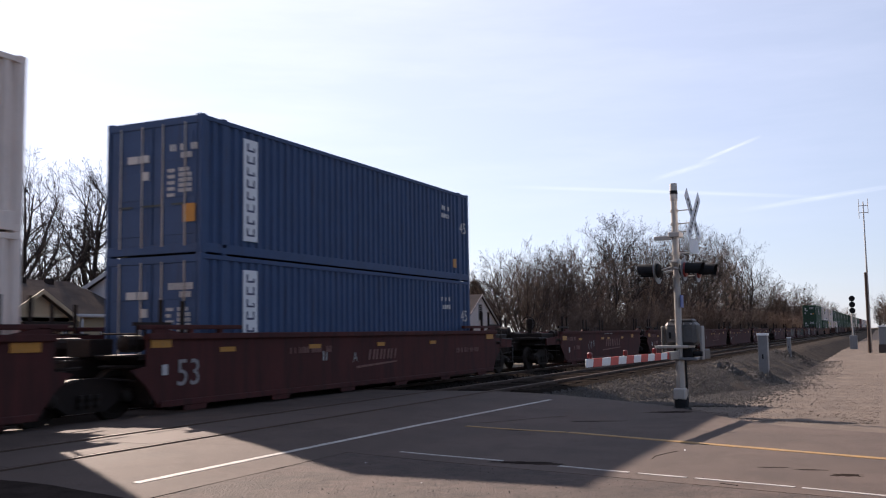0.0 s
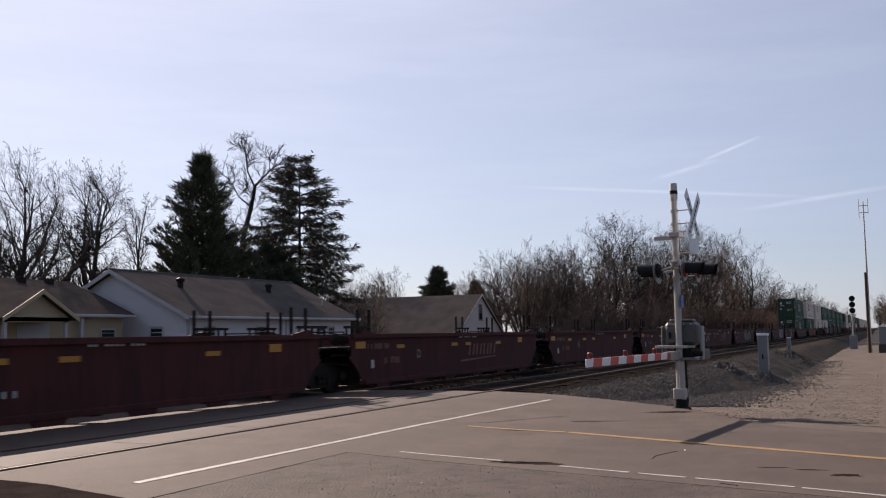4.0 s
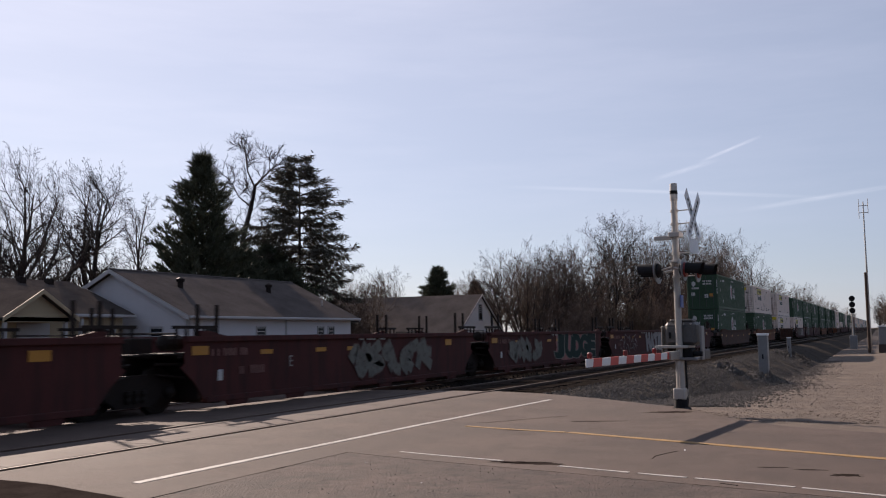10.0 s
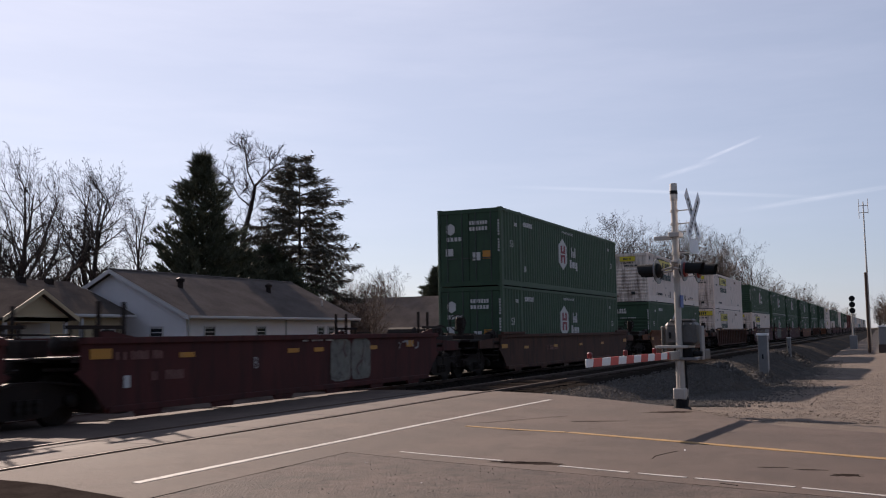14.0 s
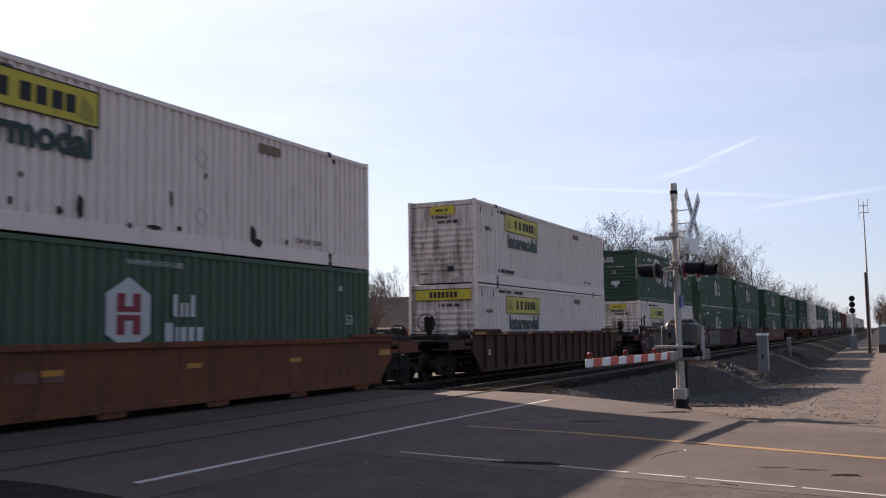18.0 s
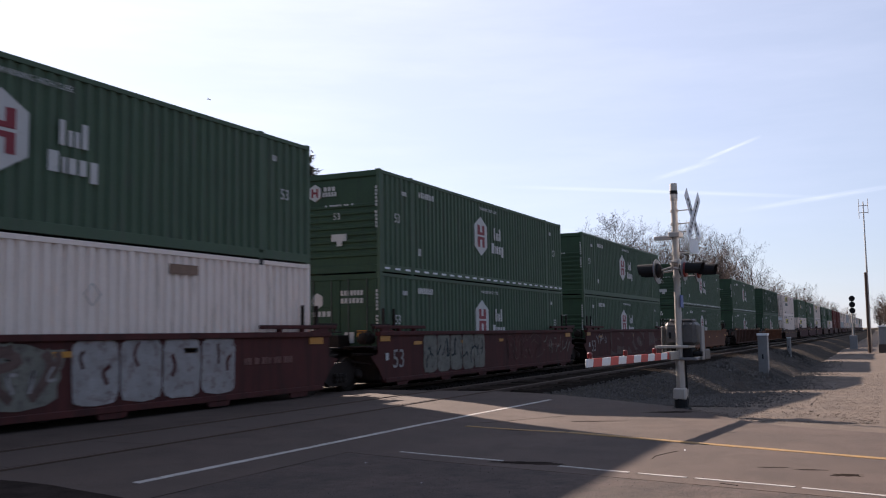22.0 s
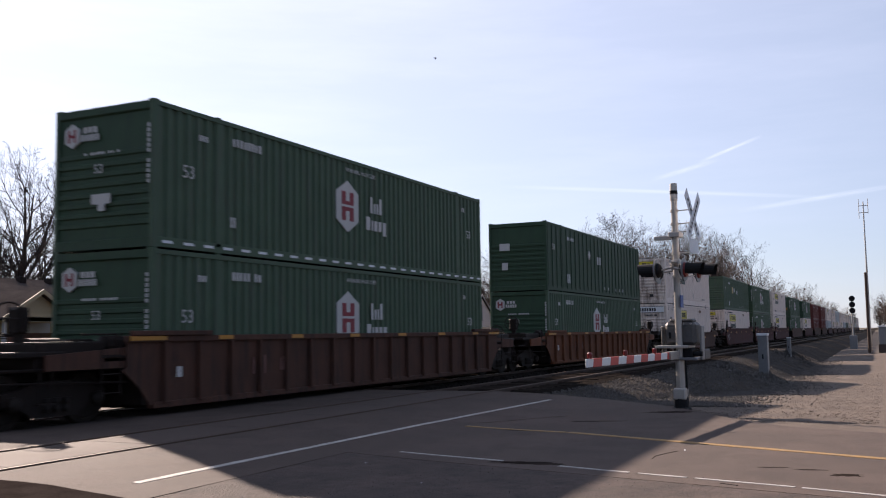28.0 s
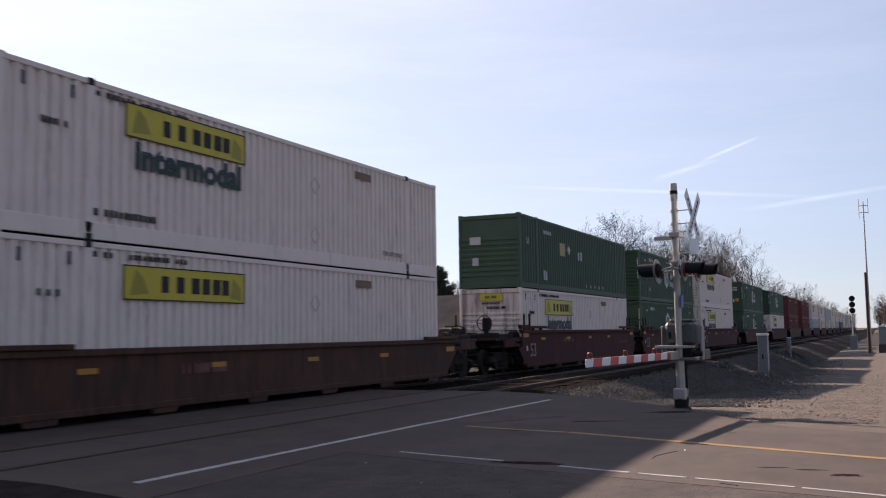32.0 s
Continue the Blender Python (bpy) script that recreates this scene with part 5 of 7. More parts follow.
def forty(s, letter, first=False, last=False, marks=(), label="empty"):
    half, wall, e = FORTY
    le, re = (e, e)
    if first:
        le = 9.75
    if last:
        re = 9.75
    c = well_car("art", M_CARRED, half, wall, (le, re))
    tagged(c, "empty oxide-red well car unit with low smooth sides", "rail car", group="train of well cars")
    decals(c, [("y", -6.8, -6.3, 1.15, 1.33), ("y", 4.95, 5.4, 1.15, 1.33), ("y", -4.55, -4.1, 1.12, 1.22), ("y", -0.9, -0.45, 1.12, 1.22), ("y", 2.8, 3.25, 1.12, 1.22), ("y", 0.2, 0.6, 1.12, 1.22) if letter in "BD" else ("y", -2.35, -1.9, 1.12, 1.22),
               ("w", -6.2, -5.0, 1.12, 1.28), ("w", -5.3, -4.3, 0.72, 0.9), ("p", -6.0, -5.85, 0.62, 0.84), ("W", -0.3, 1.1, 1.37, 1.42), (letter, LETX[s] - 0.1, LETX[s] + 0.1, 0.80, 1.05)])
    roll(c, s)
    return c


# first, a car with stacked boxes that is already passing
def fifty(s, paint, first=False, last=False, marks=True, label="oxide-red articulated well car unit with smooth sides"):
    half, wall, e = FIFTY
    c = well_car("art", paint, half, wall, (11.3 if first else e, 11.3 if last else e), top=1.56)
    tagged(c, label, "rail car", group="train of well cars")
    if marks:
        decals(c, [("y", -8.5, -7.95, 1.32, 1.48), ("y", 7.7, 8.3, 1.3, 1.46), ("y", -6.5, -6.0, 1.2, 1.3), ("y", -3.2, -2.7, 1.2, 1.3), ("y", 0.1, 0.5, 1.2, 1.3), ("y", 3.3, 3.7, 1.2, 1.3), ("53", -7.95, -6.95, 0.55, 1.06), ("w", -4.0, -2.2, 1.1, 1.25),
                   ("p", -8.2, -8.05, 0.8, 1.0), ("w", 5.2, 7.0, 0.9, 1.05)])
    roll(c, s)
    return c


def lone(s, paint, top=1.5, rib=False, label="single well car with smooth brown sides", lite=False):
    half, wall, e = SINGLE
    c = well_car("single", paint, half, wall, (e, e), top=top, rib=rib, lite=lite)
    tagged(c, label, "rail car", group="train of well cars")
    if lite:
        decals(c, [("y", -8.8, -8.25, 1.06, 1.22), ("y", 8.2, 8.8, 1.06, 1.22)])
    elif rib:
        decals(c, [("y", -8.9, -7.95, top - 0.06, top + 0.02), ("y", 8.0, 8.9, top - 0.06, top + 0.02)] + [("y", -6.4 + 2.6 * i, -5.95 + 2.6 * i, top - 0.06, top + 0.02) for i in range(6)], -1.575)
        decals(c, [("p", -7.6, -7.45, 0.75, 0.95), ("w", -5.2, -4.7, 0.7, 1.1), ("w", -4.2, -3.8, 0.75, 1.05)])
    else:
        decals(c, [("y", -8.8, -8.25, 0.95, 1.1), ("y", 8.2, 8.8, 0.95, 1.1)] + [("y", -6.5 + 3.5 * i, -6.05 + 3.5 * i, 0.9, 1.0) for i in range(4)] + [("w", -3.9, -2.5, 0.8, 1.0)])
    roll(c, s)
    return c


c = fifty(2.73, M_CARRED)
load(2.73, JB, JB)
c = fifty(22.05, M_CARRED, last=True, label="dark red articulated well car unit with smooth sides")
decals(c, [("A", -1.2, -0.95, 0.8, 1.05), ("logo", -0.4, 1.2, 0.85, 1.12), ("W", -2.6, -2.4, 0.9, 1.15)])
load(22.05, dict(style="blue", length=13.716, end="doors"), dict(style="blue", length=13.716, end="doors", tape=True))

# empty five-unit cars
first_set = [("B", 44.95), ("C", 60.7), ("D", 76.2), ("E", 91.8), ("A", 107.5)]
second_set = [("A", 127.4), ("E", 143.05), ("D", 158.6), ("C", 174.1), ("B", 189.6)]
empties = {}
for group in (first_set, second_set):
    for i, (letter, s) in enumerate(group):
        empties[s] = forty(s, letter, first=i == 0, last=i == 4)
decals(empties[44.95], [("logo", -0.1, 2.6, 0.78, 1.12)])
scrawl(empties[44.95], -3.2, -2.2, 0.55, 1.2, 5, M_TAGW, 3)
decals(empties[60.7], [("W", -2.0, -1.7, 0.6, 0.72)])
scrawl(empties[60.7], -3.2, -2.4, 0.55, 1.3, 5, M_TAGW, 4)
decals(empties[76.2], [("logo", 0.4, 2.8, 0.8, 1.16)])
scrawl(empties[107.5], -1.9, -0.9, 0.85, 1.2, 6, M_TAGW, 5)
scrawl(empties[107.5], -1.6, -0.9, 0.5, 0.8, 4, M_TAGW, 6)
decals(empties[107.5], [("logo", 0.6, 2.8, 0.8, 1.12)])
scrawl(empties[107.5], 3.6, 5.0, 1.15, 1.42, 7, M_TAGW, 8)
scrawl(empties[127.4], -6.0, -4.8, 0.5, 1.35, 7, M_TAGW, 9)
decals(empties[127.4], [("logo", 1.0, 3.6, 0.8, 1.12)])
graffiti(empties[143.05], -0.9, 3.9, 0.32, 1.42, 5, M_TAGG, M_TAGN, 10, None, 0.3)
graffiti(empties[158.6], -5.2, -1.6, 0.35, 1.42, 3, M_TAGG, M_TAGN, 11, None, 0.34)
tag(empties[158.6], "JUDGE", 0.3, 5.8, 0.36, 1.42, M_TAGT, M_TAGG, 13, M_TAGP, 0.07, 0.035)
graffiti(empties[174.1], -5.0, -1.6, 0.4, 1.35, 5, M_CARRED, M_TAGW, 14, None, 0.2)
tag(empties[174.1], "HATE", 0.8, 4.7, 0.36, 1.42, M_TAGW, M_TAGK, 15, None, 0.10, 0.012)
blocks(empties[189.6], 0.9, 2.9, 0.36, 1.42, 2, M_TAGG, M_TAGN, 16)
scrawl(empties[189.6], 4.3, 5.6, 1.05, 1.35, 6, M_TAGW, 17)

# loaded cars
lone(210.7, M_CARBRN, 1.42, label="single well car with smooth dark brown sides")
load(210.7, HUBD, HUBD)
lone(234.25, M_CARORG, 1.40, label="single well car with smooth faded orange sides")
load(234.25, HUB, dict(style="jb", spots=1))
lone(257.75, M_CARBRN, 1.52, True, "single well car with ribbed dark brown sides")
load(257.75, dict(style="jb", low=True, tape=True), JB)
g = fifty(281.15, M_CARRED, first=True, label="graffiti-covered red articulated well car unit")
graffiti(g, -5.6, 0.2, 0.42, 1.45, 8, M_TAGN, M_TAGG, 21, M_TAGG, 0.16)
scrawl(g, -5.0, 0.2, 0.5, 1.4, 14, M_TAGW, 33, y=-1.53, w=0.06)
blocks(g, 0.5, 4.9, 0.36, 1.5, 4, M_TAGW, M_CARRED, 22)
scrawl(g, -7.0, -5.6, 0.6, 1.45, 8, M_TAGG, 23)
load(281.15, JBL, HUB)
g = fifty(300.8, M_CARRED, label="graffiti-covered red articulated well car unit")
blocks(g, -5.9, -1.2, 0.36, 1.5, 5, M_TAGG, M_TAGK, 24)
scrawl(g, -5.8, -1.3, 0.5, 1.4, 12, M_TAGK, 34, w=0.05)
graffiti(g, 0.6, 4.6, 0.5, 1.45, 5, M_CARRED, M_TAGN, 25, None, 0.2)
scrawl(g, 4.6, 8.2, 0.5, 1.45, 12, M_TAGG, 26, w=0.05)
load(300.8, HUBD, HUBT)
g = fifty(320.2, M_CARRED, last=True, label="graffiti-covered red articulated well car unit")
scrawl(g, -7.0, -5.2, 0.8, 1.45, 9, M_TAGW, 27)
tag(g, "PROL", -4.3, 5.0, 0.34, 1.5, M_CARRED, M_TAGN, 28, M_TAGN, 0.06, 0.02)
scrawl(g, -4.5, 7.0, 0.5, 1.45, 16, M_TAGG, 29, w=0.04)
load(320.2, HUB, HUB)
lone(343.65, M_CARORG, 1.42, label="single well car with smooth faded orange sides")
load(343.65, HUB, HUBT)
lone(367.1, M_CARBRN, 1.52, True, "single well car with ribbed dark brown sides")
load(367.1, HUB, HUBT)
lone(390.3, M_CARORG, 1.45, True, "single well car with ribbed rust-orange sides")
load(390.3, HUB, dict(style="rib"))
lone(413.64, M_CARBRN, 1.30, label="single well car with low smooth dark brown sides")
load(413.64, JBF, JB)
fifty(437.24, M_CARRED, first=True, label="red articulated well car unit with smooth sides")
load(437.24, JBL, dict(style="sign"))
fifty(456.64, M_CARRED, label="red articulated well car unit with smooth sides")
load(456.64, HUB, HUB)
fifty(476.04, M_CARRED, last=True, label="red articulated well car unit with smooth sides")
load(476.04, JBL, JB)
far_loads = [(HUB, HUBD), (JB, HUB), (dict(style="red"), dict(style="red")), (dict(style="red"), dict(style="red")), (dict(style="grey"), JB), (JB, JB), (JB, dict(style="grey")), (JB, JB), (dict(style="grey"), JB), (HUB, JB), (JB, JB),
             (JB, dict(style="grey")), (JB, JB), (dict(style="grey"), HUB), (JB, JB), (JB, JB)]
for i, (lo, hi) in enumerate(far_loads):
    s = 499.54 + 23.45 * i
    lone(s, (M_CARBRN, M_CARRED, M_CARBRN)[i % 3], 1.5, False, "single well car with brown sides", True)
    load(s, {**lo, "lite": True}, {**hi, "lite": True})


# ---- the crossing's gear ----
def crossing_signal():
    """Gate mast: pole, crossbuck, flashing lights with hoods, gate machine, lowered striped arm."""
    g = tagged(new("crossing_gate"), "galvanised crossing gate mast with crossbuck and lowered red-white arm", "crossing gate")
    g.matrix_basis = pose(18.62, 3.68, -0.04, 0, 0, -5.2)
    part("pole", Kit().lathe([(0.25, 0.085), (0.95, 0.085), (0.96, 0.066), (4.2, 0.062), (4.3, 0.062)], (0, 0, 0), (0, 0, 1), 16), M_GALV, g, smooth=False)
    part("base", Kit().box(-0.17, 0.17, -0.15, 0.15, -0.1, 0.05, 0.02).lathe([(0.0, 0.14), (0.2, 0.125), (0.28, 0.09)], (0, 0, 0.05), (0, 0, 1), 14), M_BLACK, g, "black cast base")
    part("junction_box", Kit().box(-0.13, 0.13, -0.12, 0.12, 0.2, 0.42, 0.02), M_GALV, g)
    b = part("bell", Kit().lathe([(0, 0.03), (0.04, 0.07), (0.1, 0.074), (0.16, 0.074), (0.3, 0.072), (0.38, 0.07), (0.39, 0.05)], (0, 0, 4.05), (0, 0, 1), 16), M_GALV, g, "bell housing on the mast top")
    part("bell_band", Kit().lathe([(0, 0.077), (0.07, 0.077)], (0, 0, 4.22), (0, 0, 1), 16), M_BLACK, b)
    for z in (3.86, 3.60, 3.44, 3.02, 2.56):
        part("clamp", Kit().lathe([(0, 0.08), (0.05, 0.08)], (0, 0, z), (0, 0, 1), 12).tube((0, 0, z + 0.025), (0.0, -0.36, z + 0.035), 0.012, n=5), M_GALV, g)
    # crossbuck, facing the traffic that comes up the road
    for s in (-1, 1):
        k = Kit()
        a = radians(45 + 0.0)
        u, w = Vector((s * math.cos(a), 0, math.sin(a))), Vector((-s * math.sin(a), 0, math.cos(a)))
        c = Vector((0, -0.37 - 0.012 * s, 3.76))
        pts = [c + u * p + w * q for p, q in ((-0.61, -0.115), (0.61, -0.115), (0.61, 0.115), (-0.61, 0.115))]
        k.prism([(p.x, p.z) for p in pts], "y", c.y - 0.004, c.y + 0.004)
        bl = part("crossbuck_blade", k, M_SIGN, g, "white crossbuck blade")
        r = random.Random(5 + s)
        kk = Kit()
        for i in range(8):
            q = -0.5 + 0.125 * i
            p0, p1 = c + u * q, c + u * (q + 0.07)
            n = w * 0.032
            kk.prism([((p0 - n).x, (p0 - n).z), ((p1 - n).x, (p1 - n).z), ((p1 + n).x, (p1 + n).z), ((p0 + n).x, (p0 + n).z)], "y", c.y - 0.007, c.y - 0.004)
        part("blade_mark", kk, M_BLACK, bl, "black letter bars")
    part("track_plate", Kit().box(-0.3, 0.3, -0.37, -0.362, 3.03, 3.30), M_SIGN, g, "small white plate under the crossbuck")
    part("bracket_board", Kit().box(-0.05, 0.05, 0.06, 0.42, 3.32, 3.40, 0.01).box(-0.14, 0.14, -0.12, 0.1, 3.36, 3.46, 0.01), M_GALV, g)
    # lights: a pair for each way
    part("light_arm", Kit().tube((-0.46, -0.02, 2.86), (0.46, -0.02, 2.86), 0.03, n=8).box(-0.1, 0.1, -0.1, 0.1, 2.8, 2.92, 0.02), M_GALV, g)
    for way, mid, skew in ((-1, -0.28, -0.04), (1, 0.37, 0.09)):
        for s in (-1, 1):
            x, z, off = s * 0.33, 2.70, mid + skew * s
            part("light_bracket", Kit().tube((x, 0, z + 0.05), (x, off - way * 0.05, z), 0.022, n=6).tube((x, -0.02, z + 0.16), (x, -0.02, z), 0.022, n=6), M_GALV, g)
            d = part("light_disc", Kit().lathe([(0, 0.225), (0.02, 0.225)], (x, off, z), (0, way, 0), 24), M_ALU, g, "round background disc")
            part("light_body", Kit().lathe([(0, 0.05), (0.03, 0.12), (0.08, 0.15), (0.09, 0.1)], (x, off - way * 0.09, z), (0, way, 0), 14), M_BLACK, d)
            part("lens", Kit().lathe([(0.0, 0.15), (0.03, 0.14), (0.05, 0.08)], (x, off + way * 0.021, z), (0, way, 0), 16), M_LENS, d, "red signal lens")
            k = Kit()
            n = 14
            for i in range(n):
                a0, a1 = radians(-35 + 250 * i / n), radians(-35 + 250 * (i + 1) / n)
                ln0, ln1 = 0.40 - 0.14 * abs(i / n - 0.5), 0.40 - 0.14 * abs((i + 1) / n - 0.5)
                for rr in (0.135, 0.127):
                    q = [(x + rr * math.cos(a), off + way * y, z + rr * math.sin(a)) for a, y in ((a0, 0.02), (a1, 0.02), (a1, ln1), (a0, ln0))]
                    k.add(q, [(0, 1, 2, 3)])
            part("hood", k, M_BLACK, d, "black light hood")
    # gate machine
    m = part("gate_machine", Kit().box(0.07, 0.48, -0.31, 0.31, 1.24, 1.70, 0.06).box(0.12, 0.43, -0.24, 0.22, 1.69, 1.76, 0.025), M_MACH, g, "grey gate machine housing behind the mast")
    for y in (-0.22, -0.08, 0.08, 0.22):
        part("bolt", Kit().tube((0.05, y, 1.66), (0.08, y, 1.66), 0.018, n=6), M_GALV, m)
    part("cover_plate", Kit().box(0.055, 0.07, -0.25, 0.25, 1.30, 1.60, 0.006), M_MACH, m)
    part("latch", Kit().box(0.03, 0.06, 0.17, 0.21, 1.38, 1.5), M_BLACK, m)
    for y in (-0.39, 0.37):
        # the -y arm's paler metal stands for light on it
        part("side_arm", Kit().box(0.12, 0.34, y - 0.022, y + 0.022, 0.96, 1.62, 0.015), M_ALU if y < 0 else M_MACH, g, "flat steel side arm")
    part("upper_plate", Kit().box(-0.12, 0.42, -0.2, 0.45, 1.19, 1.245, 0.01), M_GALV, g)
    part("lower_plate", Kit().box(-0.12, 0.42, -0.37, 0.45, 0.96, 1.01, 0.01), M_ALU, g)
    part("drive_block", Kit().box(0.0, 0.3, -0.24, 0.12, 1.01, 1.19, 0.02), M_BLACK, g)
    part("counterweight", Kit().box(0.3, 0.7, -0.42, -0.36, 0.96, 1.16, 0.02), M_MACH, g)
    part("gate_shaft", Kit().tube((0.1, -0.42, 1.08), (0.1, 0.40, 1.08), 0.05, n=10), M_BLACK, g)
    part("arm_bracket", Kit().box(-0.75, -0.2, -0.06, 0.06, 0.98, 1.14, 0.01), M_GALV, g)
    arm = part("gate_arm", Kit().box(-4.85, -0.5, -0.016, 0.016, 1.0, 1.125, 0.005), M_GATEW, g, "white gate arm")
    for i in range(6):
        x = -4.62 + 0.75 * i
        k = Kit().prism([(x, 0.998), (x + 0.36, 0.998), (x + 0.40, 1.127), (x + 0.04, 1.127)], "y", -0.019, 0.019)
        part("stripe", k, M_GATER, arm, "red stripe")
    for x in (-4.7, -3.1, -1.55):
        part("arm_lamp", Kit().lathe([(0, 0.025), (0.02, 0.04), (0.08, 0.04), (0.1, 0.02)], (x, 0, 1.125), (0, 0, 1), 10), M_LENS, arm, "red arm lamp")
    part("arm_cable", Kit().tube((-4.7, 0.025, 1.12), (-0.5, 0.025, 1.12), 0.008, n=4), M_PLASTIC, arm)
    part("blue_plate", Kit().box(-0.09, 0.09, -0.09, -0.08, 1.98, 2.22), M_SIGNBLUE, g, "small blue notice plate")
    part("conduit", Kit().tube((0.06, -0.11, 0.1), (0.05, -0.10, 0.95), 0.02, n=6), M_BLACK, g)
    part("conduit", Kit().tube((-0.1, -0.02, 0.06), (-0.1, -0.02, 1.0), 0.014, n=6), M_GALV, g)
    return g


crossing_signal()


def equipment_box(name, x, y, w, h, z, label, cap=True):
    b = tagged(new(name), label, "equipment box")
    b.matrix_basis = pose(x, y, z, 0, 0, -4)
    part("cabinet_body", Kit().box(-w / 2, w / 2, -w / 2, w / 2, 0.0, h * 0.96, 0.012), M_ALU, b)
    part("lid", Kit().box(-w / 2 - 0.03, w / 2 + 0.03, -w / 2 - 0.03, w / 2 + 0.03, h * 0.95, h, 0.012), M_SIGN, b, "pale lid")
    part("door_panel", Kit().box(-w / 2 - 0.014, -w / 2, -w / 2 + 0.05, w / 2 - 0.05, 0.15, h * 0.85, 0.005), M_ALU, b)
    part("latch", Kit().box(-w / 2 - 0.035, -w / 2 - 0.014, -0.03, 0.03, h * 0.45, h * 0.55), M_BLACK, b)
    return b


equipment_box("equipment_box", 45.9, 5.22, 0.42, 2.15, -0.85, "tall grey metal equipment box on the ballast slope")
equipment_box("equipment_box", 69.5, 6.2, 0.24, 1.4, -0.5, "slim dark metal equipment box beside the track")
eb = tagged(new("equipment_shed"), "pale metal equipment cabinet at the edge of the lot", "equipment cabinet")
eb.matrix_basis = pose(102, -0.15, -0.28)
part("cabinet_body", Kit().box(-0.9, 0.9, -0.9, 0.9, 0.1, 1.8, 0.03), M_ALU, eb)
part("roof", Kit().box(-1.0, 1.0, -1.0, 1.0, 1.8, 1.92, 0.03), M_SIGN, eb)
part("plinth", Kit().box(-0.95, 0.95, -0.95, 0.95, -0.8, 0.1), M_CONC, eb)


def heap(cx, cy, n, size, material, label, seed, flat=0.6, spread_=(0.8, 0.5)):
    r = random.Random(seed)
    k = Kit()
    for _ in range(n):
        a, q = r.uniform(0, 6.28), r.random() ** 0.7
        x, y = cx + spread_[0] * q * math.cos(a), cy + spread_[1] * q * math.sin(a)
        s = size * r.uniform(0.5, 1.3)
        e = Euler((r.uniform(0, 6), r.uniform(0, 6), r.uniform(0, 6))).to_matrix() @ Matrix.Diagonal((s, s * 0.8, s * 0.7))
        k.add([e @ Vector(p) + Vector((x, y, surface(x, y) + 0.02 + flat * (1 - q) * r.uniform(0.3, 1))) for p in STONEV], STONEF)
    return tagged(put("rubble_heap", k.mesh("rubble_heap", material)), label, "rubble", kind="stuff")


heap(45.9, 5.0, 420, 0.075, M_STONE, "heap of pale broken stone round the equipment box", 3, 0.5, (1.7, 1.0))
heap(44.0, 6.6, 60, 0.16, M_STONE, "heap of pale broken stone beside the track", 4, 0.3, (1.2, 0.6))
heap(70.5, 6.0, 90, 0.12, M_STONE, "heap of broken stone and weeds", 5, 0.45, (5.0, 1.6))


def track_signal():
    s = tagged(new("railway_signal"), "railway signal mast with black heads beside the track", "railway signal")
    s.matrix_basis = pose(117.4, 3.5, -0.3)
    part("mast", Kit().tube((0, 0, -0.8), (0, 0, 5.3), 0.09, n=10), M_GALV, s)
    for z in (5.1, 4.42, 3.74):
        h = part("signal_head", Kit().lathe([(0, 0.32), (0.05, 0.33)], (-0.2, -0.05, z), (-1, 0, 0), 18).box(-0.22, 0.15, -0.2, 0.12, z - 0.25, z + 0.25, 0.03), M_BLACK, s, "black signal head")
        for q in (-0.0,):
            part("hood", Kit().lathe([(0, 0.13), (0.3, 0.13)], (-0.26, -0.05, z + q), (-1, 0, 0), 12), M_BLACK, h)
    part("ladder", Kit().tube((0.3, -0.2, -0.8), (0.3, -0.2, 5.0), 0.02, n=5).tube((0.3, 0.2, -0.8), (0.3, 0.2, 5.0), 0.02, n=5), M_GALV, s)
    part("case", Kit().box(-0.4, 0.4, -0.4, 0.4, -0.8, 0.9, 0.03), M_ALU, s)


track_signal()


def antenna():
    a = tagged(new("antenna_pole"), "tall slender grey radio antenna pole", "antenna")
    a.matrix_basis = pose(102, 1.5, -0.3, 0, 0, 0)
    part("pole", Kit().tube((0, 0, -0.8), (0, 0, 8), 0.12, 0.09, 10).tube((0, 0, 8), (0, 0, 14.3), 0.075, 0.05, 8), M_GALV, a)
    for z in (13.2, 13.9):
        part("cross_bar", Kit().tube((0, -0.42, z), (0, 0.42, z), 0.035, n=6), M_GALV, a)
    for y in (-0.42, 0.42):
        part("aerial", Kit().tube((0, y, 12.6 if y > 0 else 13.1), (0, y, 14.6), 0.03, n=6), M_GALV, a)
    b = tagged(new("utility_post"), "short dark metal post beside the antenna pole", "post")
    b.matrix_basis = pose(101, 1.62, -0.3)
    part("post", Kit().tube((0, 0, -0.8), (0, 0, 7.1), 0.14, 0.12, 10), M_RAIL, b)
    part("cap", Kit().lathe([(0, 0.15), (0.08, 0.13)], (0, 0, 7.1), (0, 0, 1), 10), M_RAIL, b)


antenna()


